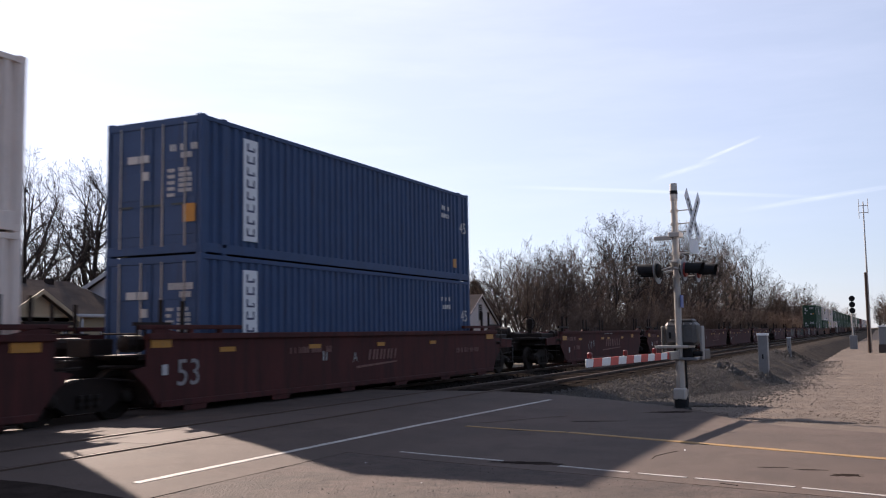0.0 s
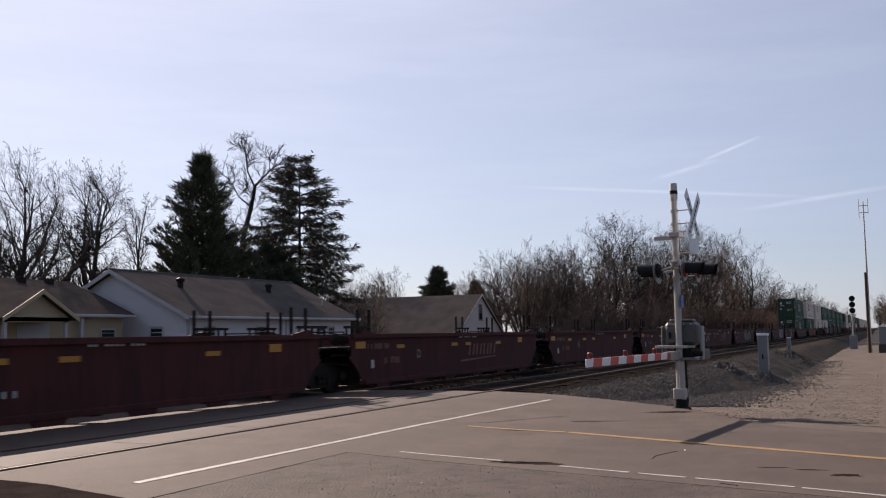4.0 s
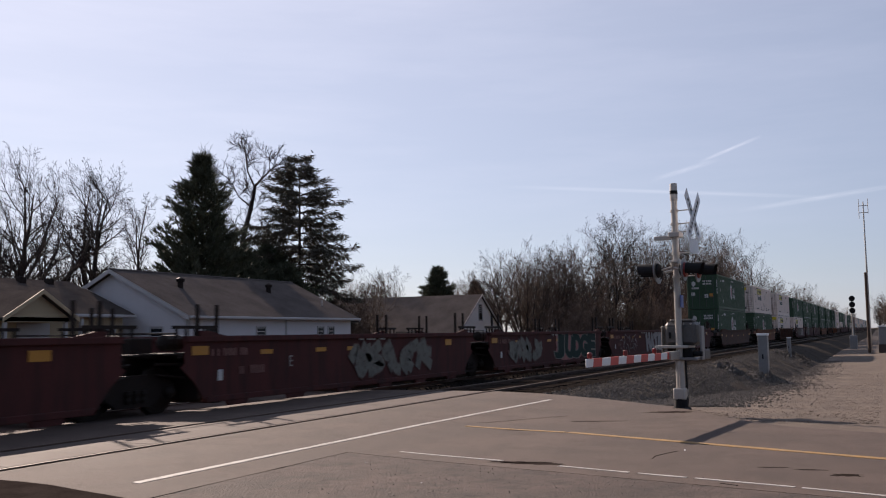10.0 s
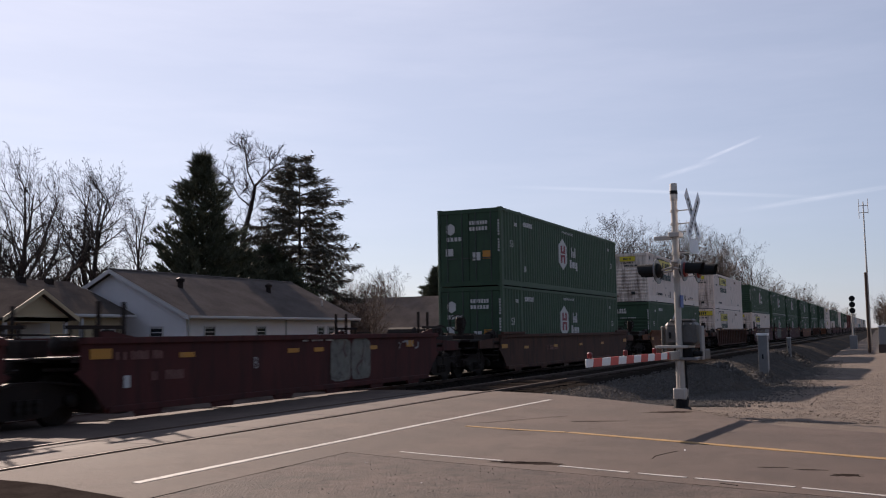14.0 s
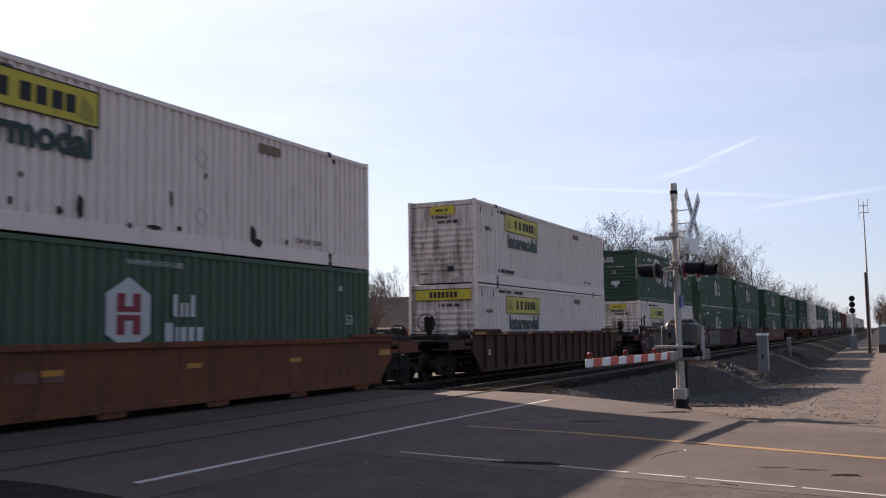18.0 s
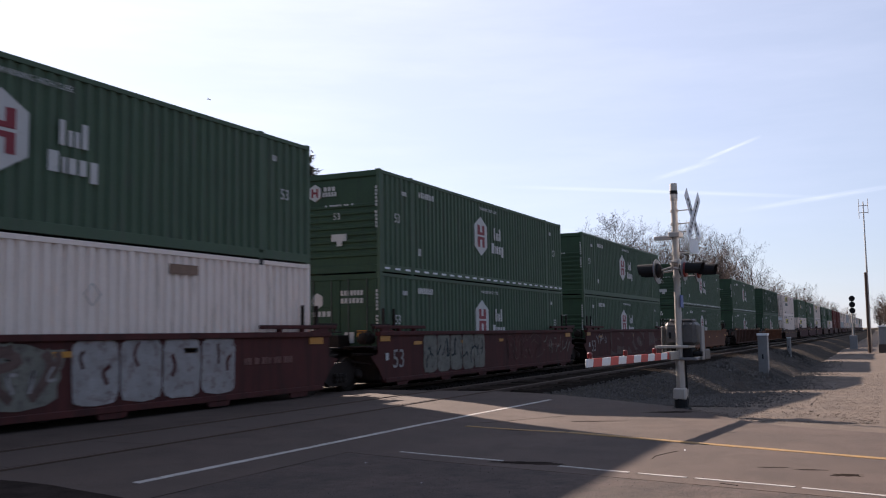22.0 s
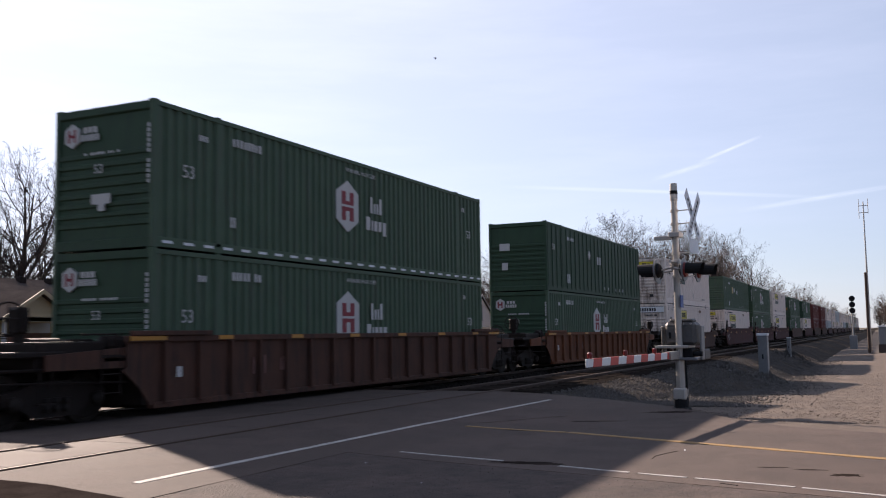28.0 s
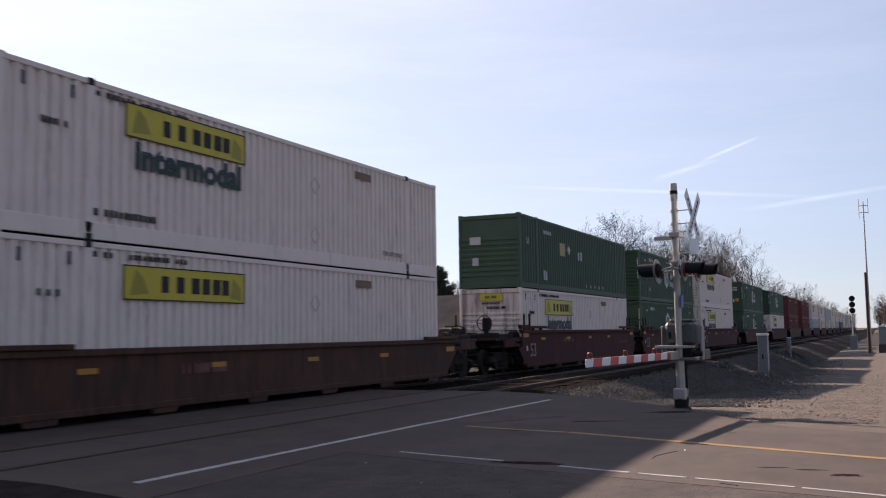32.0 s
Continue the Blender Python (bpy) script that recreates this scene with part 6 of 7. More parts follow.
# ---- houses behind the tracks ----
def lap_wall(x0, x1, y0, y1, z0, top, material_depth=0.012, board=0.19):
    """A wall face of lapped boards between two plan points; top is a function of the share along it."""
    k = Kit()
    d = Vector((x1 - x0, y1 - y0))
    nrm = Vector((d.y, -d.x)).normalized()
    zmax = max(top(t / 20) for t in range(21))
    n = int(math.ceil((zmax - z0) / board))
    for i in range(n):
        a, b = z0 + board * i, min(zmax, z0 + board * (i + 1))
        ts = [t / 40 for t in range(41) if top(t / 40) > a + 1e-3]
        if not ts:
            continue
        t0, t1 = min(ts), max(ts)
        p, q = Vector((x0, y0)) + d * t0, Vector((x0, y0)) + d * t1
        ub = [t for t in ts if top(t) >= b - 1e-3] or [0.5 * (t0 + t1)]
        u0, u1 = Vector((x0, y0)) + d * min(ub), Vector((x0, y0)) + d * max(ub)
        o = nrm * material_depth
        k.add([(*(p + o), a), (*(q + o), a), (*u1, b), (*u0, b), (*p, a), (*q, a)], [(0, 1, 2, 3), (4, 5, 1, 0)])
    return k


def wall(h, x0, x1, y0, y1, z0, top, material):
    """A wall 14 cm thick behind its lapped boards."""
    d = Vector((x1 - x0, y1 - y0))
    back = Vector((-d.y, d.x)).normalized() * 0.14
    pts = [(0, z0 - 0.2)] + [(t / 8, top(t / 8)) for t in range(9)] + [(1, z0 - 0.2)]
    n = len(pts)
    k = Kit().add([(x0 + d.x * t + o.x, y0 + d.y * t + o.y, z) for o in (Vector((0, 0)), back) for t, z in pts],
                  [tuple(range(n)), tuple(range(n, 2 * n))[::-1]] + [(i, i + n, (i + 1) % n + n, (i + 1) % n) for i in range(n)])
    w = part("wall", k, material, h)
    part("siding", lap_wall(x0, x1, y0, y1, z0, top), material, w)


def window(parent, x, y, z, w, h, face, glass=None):
    """A double-hung window on a face towards -y or -x: frame, sill, two sashes."""
    wd = new("window")
    wd.parent = parent
    wd.matrix_basis = pose(x, y, z, 0, 0, 0 if face == "y" else -90)
    t = 0.07
    part("window_frame", Kit().box(-w / 2 - t, -w / 2, -0.05, 0.03, -t, h + t).box(w / 2, w / 2 + t, -0.05, 0.03, -t, h + t).box(-w / 2, w / 2, -0.05, 0.03, h, h + t).box(-w / 2, w / 2, -0.05, 0.03, -t, 0), M_TRIM, wd)
    part("window_sill", Kit().box(-w / 2 - 0.1, w / 2 + 0.1, -0.1, 0.02, -t - 0.04, -t), M_TRIM, wd)
    for i in (0, 1):
        part("pane", Kit().box(-w / 2, w / 2, -0.02 + 0.02 * i, -0.012 + 0.02 * i, h / 2 * i, h / 2 * (i + 1)), glass or M_GLASS, wd)
    part("meeting_rail", Kit().box(-w / 2, w / 2, -0.035, 0.0, h / 2 - 0.025, h / 2 + 0.025), M_TRIM, wd)
    return wd


def roof_plane(p0, p1, p2, p3, thick=0.12, course=0.28):
    """A pitched plane from eave p0-p1 up to ridge p3-p2 in overlapping shingle courses."""
    p0, p1, p2, p3 = map(Vector, (p0, p1, p2, p3))
    n = (p1 - p0).cross(p3 - p0).normalized()
    if n.z < 0:
        n = -n
    k = Kit()
    m = max(2, int((p3 - p0).length / course))
    ring = []
    for i in range(m + 1):
        a = i / m
        q0, q1 = p0.lerp(p3, a), p1.lerp(p2, a)
        ring.append((q0 - (n * thick if i == 0 else n * 0), q1 - (n * thick if i == 0 else n * 0)))
        if i < m:
            ring.append((q0 + n * 0.0015, q1 + n * 0.0015))
    ring += [(p3 - n * thick, p2 - n * thick), (p0 - n * thick, p1 - n * thick)]
    k.add([p for pair in ring for p in pair], [(2 * i, 2 * i + 1, 2 * i + 3, 2 * i + 2) for i in range(len(ring) - 1)])
    return k


def house_white():
    h = tagged(new("house"), "low white lap-sided house with grey shingle gable roof", "house")
    x0, x1, y0, ym, y1, e, rz, g = 35.4, 50.6, 30.2, 34.8, 39.4, 2.64, 4.84, -0.15
    wall(h, x0, x1, y0, y0, g, lambda t: e, M_SIDING)
    wall(h, x0, x0, y1, y0, g, lambda t: e + (rz - e) * (1 - abs(2 * t - 1)) - 0.05, M_SIDING)
    wall(h, x1, x1, y0, y1, g, lambda t: e + (rz - e) * (1 - abs(2 * t - 1)) - 0.05, M_SIDING)
    wall(h, x1, x0, y1, y1, g, lambda t: e, M_SIDING)
    s = (rz - e) / (ym - y0)
    ov = 0.45
    for sgn, ye in ((1, y0 - ov), (-1, y1 + ov)):
        part("roof_slope", roof_plane((x0 - 0.35, ye, e - s * ov + 0.12), (x1 + 0.35, ye, e - s * ov + 0.12), (x1 + 0.35, ym, rz + 0.12), (x0 - 0.35, ym, rz + 0.12)), M_SHINGLE, h)
    part("ridge_cap", Kit().prism([(ym - 0.12, rz + 0.09), (ym, rz + 0.17), (ym + 0.12, rz + 0.09)], "x", x0 - 0.35, x1 + 0.35), M_SHINGLE, h)
    for xx in (x0 - 0.37, x1 + 0.35):
        k = Kit()
        for ya, yb in ((y0 - ov, ym), (ym, y1 + ov)):
            za, zb = (e - s * ov, rz) if ya < ym else (rz, e - s * ov)
            k.prism([(ya, za - 0.1), (yb, zb - 0.1), (yb, zb + 0.11), (ya, za + 0.11)], "x", xx, xx + 0.04)
        part("barge_board", k, M_TRIM, h, "white barge board")
    part("gutter", Kit().box(x0 - 0.35, x1 + 0.35, y0 - ov - 0.12, y0 - ov, e - s * ov - 0.02, e - s * ov + 0.11, 0.02), M_TRIM, h)
    part("soffit", Kit().box(x0 - 0.3, x1 + 0.3, y0 - ov, y0, e - s * ov - 0.04, e - s * ov - 0.01), M_TRIM, h)
    for xx in (x0 + 0.15, 43.6):
        part("downspout", Kit().box(xx - 0.04, xx + 0.04, y0 - 0.09, y0 - 0.02, g, e - 0.1), M_TRIM, h)
    for xx, w in ((37.1, 0.75), (41.3, 0.75), (47.15, 0.6), (48.3, 0.6)):
        window(h, xx, y0 - 0.01, 0.85, w, 1.15, "y", None)
    window(h, x0 - 0.01, 32.0, 0.85, 0.7, 1.15, "x")
    for xx, yy in ((38.2, 33.0), (45.9, 33.0)):
        z = e + s * (yy - y0)
        part("flue", Kit().tube((xx, yy, z - 0.1), (xx, yy, z + 0.42), 0.15, n=12).lathe([(0, 0.15), (0.02, 0.21), (0.16, 0.22), (0.2, 0.16), (0.26, 0.05)], (xx, yy, z + 0.40), (0, 0, 1), 12), M_STEEL, h, "black metal flue with a round cap")
    part("vent_pipe", Kit().tube((51.2 - 2, 31.4, e + s * 1.1), (51.2 - 2, 31.4, e + s * 1.1 + 0.5), 0.05, n=8), M_GALV, h)
    part("foundation", Kit().box(x0 + 0.02, x1 - 0.02, y0 + 0.02, y1 - 0.02, -0.4, g + 0.02), M_CONC, h)
    return h


house_white()


def house_cream():
    """Long low roof beside the white house, a higher roof behind it, and a gable over the carport."""
    h = tagged(new("house"), "low cream house with brown shingle roof and a front gable", "house")
    h.matrix_basis = Matrix.Translation(EYE) @ Matrix.Scale(1.02, 4) @ Matrix.Translation(-EYE)
    x0, x1, y0, ym, e, rz, g, ov = 14.0, 33.7, 32.56, 35.32, 2.70, 3.86, -0.15, 0.4
    s = (rz - e) / (ym - y0)
    wall(h, x0, x1, y0, y0, g, lambda t: e, M_CREAM)
    wall(h, x1, x1, y0, 38.6, g, lambda t: min(rz, e + s * 6.04 * t) - 0.05, M_CREAM)
    wall(h, x0, x0, 38.6, y0, g, lambda t: min(rz, e + s * 6.04 * (1 - t)) - 0.05, M_CREAM)
    wall(h, x1, x0, 38.6, 38.6, g, lambda t: e, M_CREAM)
    part("roof_slope", roof_plane((x0 - 0.3, y0 - ov, e - s * ov + 0.1), (x1 + 0.38, y0 - ov, e - s * ov + 0.1), (x1 + 0.38, ym, rz + 0.1), (x0 - 0.3, ym, rz + 0.1)), M_SHINGLEB, h)
    part("roof_slope", roof_plane((x0 - 0.3, 38.9, e), (x1 + 0.38, 38.9, e), (x1 + 0.38, ym, rz + 0.1), (x0 - 0.3, ym, rz + 0.1)), M_SHINGLEB, h)
    part("barge_board", Kit().prism([(y0 - ov, e - s * ov - 0.06), (ym, rz - 0.06), (ym, rz + 0.1), (y0 - ov, e - s * ov + 0.1)], "x", x1 + 0.38, x1 + 0.42), M_TRIM, h, "pale barge board")
    part("gutter", Kit().box(29.4, x1 + 0.4, y0 - ov - 0.1, y0 - ov, e - s * ov - 0.05, e - s * ov + 0.08, 0.02), M_TRIM, h)
    part("soffit", Kit().box(29.4, x1 + 0.3, y0 - ov, y0, e - s * ov - 0.07, e - s * ov - 0.04), M_TRIM, h)
    # the higher roof behind
    part("back_roof", roof_plane((x0 - 0.3, 35.0, 3.7), (34.3, 35.0, 3.7), (34.3, 36.6, 4.36), (x0 - 0.3, 36.6, 4.36)), M_SHINGLEB, h)
    part("back_roof", roof_plane((x0 - 0.3, 38.4, 3.6), (34.3, 38.4, 3.6), (34.3, 36.6, 4.36), (x0 - 0.3, 36.6, 4.36)), M_SHINGLEB, h)
    for xx in (25.6, 31.0, 32.6):
        part("roof_vent", Kit().box(xx - 0.17, xx + 0.17, 36.0, 36.35, 4.0, 4.42, 0.03), M_STEEL, h, "dark roof vent")
    # front gable over the carport
    gx0, gx1, gm, gy0, ge, gz = 25.75, 28.95, 27.35, 30.95, 2.46, 3.42
    wall(h, gx0, gx1, gy0, gy0, ge - 0.05, lambda t: ge + (gz - ge) * (1 - abs(2 * t - 1)) - 0.03, M_CREAM)
    sg = (gz - ge) / (gm - gx0)
    for xa in (gx0 - 0.3, gx1 + 0.3):
        part("roof_slope", roof_plane((xa, gy0 - 0.3, ge - sg * 0.3 + 0.1), (xa, y0 + 2.2, ge - sg * 0.3 + 0.1), (gm, y0 + 2.2, gz + 0.1), (gm, gy0 - 0.3, gz + 0.1)), M_SHINGLEB, h)
    k = Kit()
    for xa, xb, za, zb in ((gx0 - 0.3, gm, ge - sg * 0.3, gz), (gm, gx1 + 0.3, gz, ge - sg * 0.3)):
        k.prism([(xa, za - 0.07), (xb, zb - 0.07), (xb, zb + 0.11), (xa, za + 0.11)], "y", gy0 - 0.34, gy0 - 0.3)
    part("barge_board", k, M_CREAM, h, "pale barge board")
    for xx in (gx0 + 0.1, gx1 - 0.1):
        part("porch_post", Kit().box(xx - 0.07, xx + 0.07, gy0, gy0 + 0.14, g, ge), M_TRIM, h)
    part("porch_post", Kit().box(30.85, 31.0, y0 - 0.34, y0 - 0.2, g, e - 0.1), M_TRIM, h)
    part("porch_beam", Kit().box(gx0, gx1, gy0, gy0 + 0.14, ge - 0.22, ge - 0.02), M_TRIM, h)
    part("garage_door", Kit().box(27.7, 29.4, y0 - 0.05, y0 - 0.01, g, 2.2), M_TRIM, h, "pale panelled door")
    for i in range(4):
        part("door_panel", Kit().box(27.8, 29.3, y0 - 0.07, y0 - 0.05, 0.0 + 0.52 * i, 0.45 + 0.52 * i), M_TRIM, h)
    window(h, 32.75, y0 - 0.01, 0.95, 0.8, 0.95, "y")
    part("foundation", Kit().box(x0 + 0.02, x1 - 0.02, y0 + 0.02, 38.5, -0.4, g + 0.02), M_CONC, h)
    return h


house_cream()


def house_cottage():
    h = tagged(new("house"), "white cottage with steep grey shingle roof and gable window", "house")
    xm, hw, y0, y1, e, rz, g = 80.4, 5.6, 34.0, 49.5, 1.35, 5.0, -0.6
    wall(h, xm - hw, xm + hw, y0, y0, g, lambda t: e + (rz - e) * (1 - abs(2 * t - 1)) - 0.05, M_BRIGHT)
    wall(h, xm - hw, xm - hw, y1, y0, g, lambda t: e, M_BRIGHT)
    wall(h, xm + hw, xm + hw, y0, y1, g, lambda t: e, M_BRIGHT)
    wall(h, xm + hw, xm - hw, y1, y1, g, lambda t: e + (rz - e) * (1 - abs(2 * t - 1)) - 0.05, M_BRIGHT)
    s = (rz - e) / hw
    for sg in (-1, 1):
        xa = xm + sg * (hw + 0.35)
        part("roof_slope", roof_plane((xa, y0 - 0.2, e - s * 0.35 + 0.1), (xa, y1 + 0.2, e - s * 0.35 + 0.1), (xm, y1 + 0.2, rz + 0.1), (xm, y0 - 0.2, rz + 0.1)), M_SHINGLE, h)
    k = Kit()
    for sg in (-1, 1):
        xa = xm + sg * (hw + 0.35)
        pts = [(xa, e - s * 0.35 - 0.08), (xm, rz - 0.08), (xm, rz + 0.1), (xa, e - s * 0.35 + 0.1)]
        k.prism(pts, "y", y0 - 0.24, y0 - 0.2)
    part("barge_board", k, M_TRIM, h, "white barge board")
    window(h, xm - 0.1, y0 - 0.01, 2.75, 0.75, 1.35, "y")
    return h


house_cottage()


# ---- trees ----
def grow(seed, tall, stems=1, lean=0.2, r0=0.25, first=0.25, laterals=(12, 8, 5, 3), share=(0.45, 0.5, 0.5, 0.5), angle=45, up=0.06, wander=0.08, tip=0.007, foot=0.15, crown=0.6):
    """A bare tree: stems that bear limbs, limbs that bear branches, and so on down to fine twigs. Returns two Kits, wood and twigs."""
    r = random.Random(seed)
    wood, twigs = Kit(), Kit()
    tv, tf = twigs.v, twigs.f

    def sliver(p, q, a, b):
        """A thin three-sided twig."""
        k = len(tv)
        for (x, y, z), w in ((p, a), (q, b)):
            tv.extend(((x + w, y, z - w * 0.4), (x - w * 0.5, y + w * 0.87, z - w * 0.4), (x - w * 0.5, y - w * 0.87, z + w * 0.8)))
        tf.extend(((k, k + 1, k + 4, k + 3), (k + 1, k + 2, k + 5, k + 4), (k + 2, k, k + 3, k + 5)))

    def turned(d, ang, around):
        side = d.orthogonal().normalized()
        side.rotate(Matrix.Rotation(around, 3, d))
        return (d * math.cos(ang) + side * math.sin(ang)).normalized()

    def limb(p, d, ln, rad, lv):
        n = (11, 7, 4, 3, 2)[lv]
        end = max(tip, rad * (0.16 if lv < 2 else 0.4))
        line = [(p, d, rad)]
        for i in range(n):
            d = (d + Vector((r.gauss(0, wander), r.gauss(0, wander), r.gauss(0, wander) + up))).normalized()
            q = p + d * ln / n * r.uniform(0.85, 1.15)
            a, b = rad + (end - rad) * i / n, rad + (end - rad) * (i + 1) / n
            if a > 0.028:
                wood.tube(p, q, a, b, 7 if a > 0.08 else 5, False)
            else:
                sliver(p, q, a, b)
            p = q
            line.append((p, d, b))
        if lv >= len(laterals):
            return
        low = first if lv == 0 else 0.15
        turn = r.uniform(0, 6.28319)
        for j in range(laterals[lv]):
            u = low + (1 - low) * (j + r.random()) / laterals[lv]
            k = min(n - 1, int(u * n))
            o, od, orad = line[k]
            o = o.lerp(line[k + 1][0], u * n - k)
            turn += 2.4 + r.uniform(-0.5, 0.5)
            long_ = ln * share[lv] * (1 - crown * u) * r.uniform(0.65, 1.25)
            limb(o, turned(od, radians(angle) * r.uniform(0.65, 1.25), turn), long_, max(tip, min(orad * 0.62, 0.02 + long_ * 0.018)), lv + 1)

    for s in range(stems):
        a = 6.28319 * (s + r.random() * 0.6) / stems
        tilt = lean * (r.uniform(0.25, 1.15) if stems > 1 else 0.5)
        off = foot if stems > 1 else 0
        limb(Vector((off * math.cos(a), off * math.sin(a), -0.3)), Vector((tilt * math.cos(a), tilt * math.sin(a), 1)).normalized(), tall * r.uniform(0.78, 1.05), r0 * r.uniform(0.75, 1.05), 0)
    return wood, twigs


TREES = {}


def bare_tree(key, x, y, size=1.0, turn=0.0, z=-0.2, label="bare leafless tree with many fine twigs", group="bare trees along the track"):
    """Copies one of the grown shapes to a place."""
    m = Matrix.Translation((x, y, z)) @ Matrix.Rotation(turn, 4, "Z") @ Matrix.Diagonal((size, size, size, 1))
    if key not in TREES:
        args, twig = SHAPES[key]
        w, t = grow(**args)
        # brought to the kind's full height
        k = TALL[key] / max(p[2] for p in t.v)
        for kit in (w, t):
            kit.v = [(x * k, y * k, z * k) for x, y, z in kit.v]
        TREES[key] = (w.mesh("trunk", M_BARK), t.mesh("crown", twig))
    ob = tagged(new("tree"), label, "tree", group=group)
    ob.matrix_basis = m
    put("trunk", TREES[key][0], ob)
    put("crown", TREES[key][1], ob)
    return ob


SHAPES = {
    "broad": (dict(seed=1, tall=12.5, stems=7, lean=0.8, r0=0.26, first=0.22, laterals=(11, 8, 5, 3), share=(0.46, 0.52, 0.55, 0.6), angle=40, up=0.05, wander=0.07, tip=0.006, crown=0.45), M_TWIGD),
    "multi": (dict(seed=12, tall=14, stems=3, lean=0.2, r0=0.25, first=0.3, laterals=(14, 8, 5, 3), share=(0.34, 0.55, 0.55, 0.6), angle=44, up=0.05, wander=0.06, tip=0.006, crown=0.45), M_TWIGD),
    "thin": (dict(seed=3, tall=13, stems=2, lean=0.12, r0=0.2, first=0.25, laterals=(14, 8, 5, 3), share=(0.26, 0.55, 0.55, 0.6), angle=42, up=0.06, wander=0.06, tip=0.006, crown=0.45), M_TWIGD),
    "vase": (dict(seed=5, tall=10, stems=12, lean=0.42, r0=0.11, first=0.2, laterals=(11, 7, 5, 2), share=(0.36, 0.55, 0.55, 0.6), angle=33, up=0.045, wander=0.055, tip=0.0075, foot=0.4, crown=0.4), M_TWIG),
    "wood1": (dict(seed=6, tall=12, stems=4, lean=0.34, r0=0.23, first=0.22, laterals=(12, 8, 5, 3), share=(0.42, 0.55, 0.55, 0.6), angle=42, up=0.05, wander=0.07, tip=0.0075, crown=0.4), M_TWIG),
    "wood2": (dict(seed=7, tall=13, stems=2, lean=0.24, r0=0.3, first=0.3, laterals=(13, 9, 6, 3), share=(0.46, 0.55, 0.55, 0.6), angle=46, up=0.05, wander=0.08, tip=0.0075, crown=0.4), M_TWIGD),
    "brush": (dict(seed=8, tall=4.6, stems=20, lean=0.8, r0=0.035, first=0.1, laterals=(8, 6, 4), share=(0.5, 0.55, 0.6), angle=40, up=0.05, wander=0.1, tip=0.009, foot=1.3), M_TWIG),
}
TALL = {"broad": 14.5, "multi": 14.5, "thin": 13, "vase": 10.5, "wood1": 12.5, "wood2": 13.5, "brush": 5.5}


def forked_tree(x, y):
    """The dark leaning tree between the conifers: drawn limbs that end in fine twigs."""
    side = Vector((0.425, -0.905, 0))
    wood, twigs = Kit(), Kit()
    rr = random.Random(9)
    limbs = [([(-1.2, -0.3), (-0.7, 2.5), (-0.1, 4.6), (0.3, 6.6), (0.15, 9.0), (0.75, 11.6), (1.0, 13.2)], 0.30), ([(-0.05, 4.8), (-1.0, 6.0), (-1.5, 8.6), (-2.4, 9.6), (-3.2, 10.4)], 0.17), ([(-1.5, 8.6), (-1.7, 10.4), (-2.1, 12.6), (-2.4, 14.2)], 0.09),
             ([(0.2, 9.0), (1.4, 9.3), (2.6, 9.2), (3.6, 9.9)], 0.09), ([(1.0, 13.2), (1.8, 14.0), (2.8, 14.9)], 0.08), ([(1.0, 13.2), (0.5, 14.4), (0.3, 16.2)], 0.07), ([(0.75, 11.6), (-0.2, 12.4), (-0.8, 13.6)], 0.06), ([(0.3, 6.6), (1.6, 7.2), (2.4, 8.4)], 0.08),
             ([(-1.0, 6.0), (-2.4, 6.6), (-3.6, 7.6)], 0.07)]

    def sprout(p, d, ln, lv):
        n = 3
        for i in range(n):
            d = (d + Vector((rr.gauss(0, 0.2), rr.gauss(0, 0.2), rr.gauss(0, 0.15) + 0.05))).normalized()
            q = p + d * ln / n
            twigs.tube(p, q, (0.032, 0.018, 0.011)[lv], (0.024, 0.014, 0.008)[lv], 3, False)
            p = q
            if lv < 2:
                for _ in range(3):
                    sprout(p, (d + Vector((rr.gauss(0, 0.6), rr.gauss(0, 0.6), rr.gauss(0.1, 0.5)))).normalized(), ln * 0.55 * rr.uniform(0.7, 1.2), lv + 1)

    for pts, r0 in limbs:
        p3 = [side * a + Vector((0.905, 0.425, 0)) * rr.uniform(-0.3, 0.3) * (i > 0) + Vector((0, 0, h)) for i, (a, h) in enumerate(pts)]
        n = len(p3) - 1
        r0 *= 1.25
        for i in range(n):
            wood.tube(p3[i], p3[i + 1], r0 * (1 - 0.7 * i / n), r0 * (1 - 0.7 * (i + 1) / n), 7, False)
            if i >= n * 0.45:
                for _ in range(5 if r0 < 0.2 else 3):
                    u = rr.random()
                    sprout(p3[i].lerp(p3[i + 1], u), (p3[i + 1] - p3[i]).normalized() * 0.7 + Vector((rr.gauss(0, 0.6), rr.gauss(0, 0.6), rr.gauss(0.2, 0.4))), rr.uniform(0.9, 2.0), 0)
    ob = tagged(new("tree"), "dark forked bare tree between two conifers", "tree", group="bare trees behind the houses")
    ob.matrix_basis = pose(x, y, -0.2) @ Matrix.Scale(1.13, 4)
    put("trunk", wood.mesh("trunk", M_BARK), ob)
    put("crown", twigs.mesh("crown", M_TWIGD), ob)


forked_tree(66.9, 51.0)

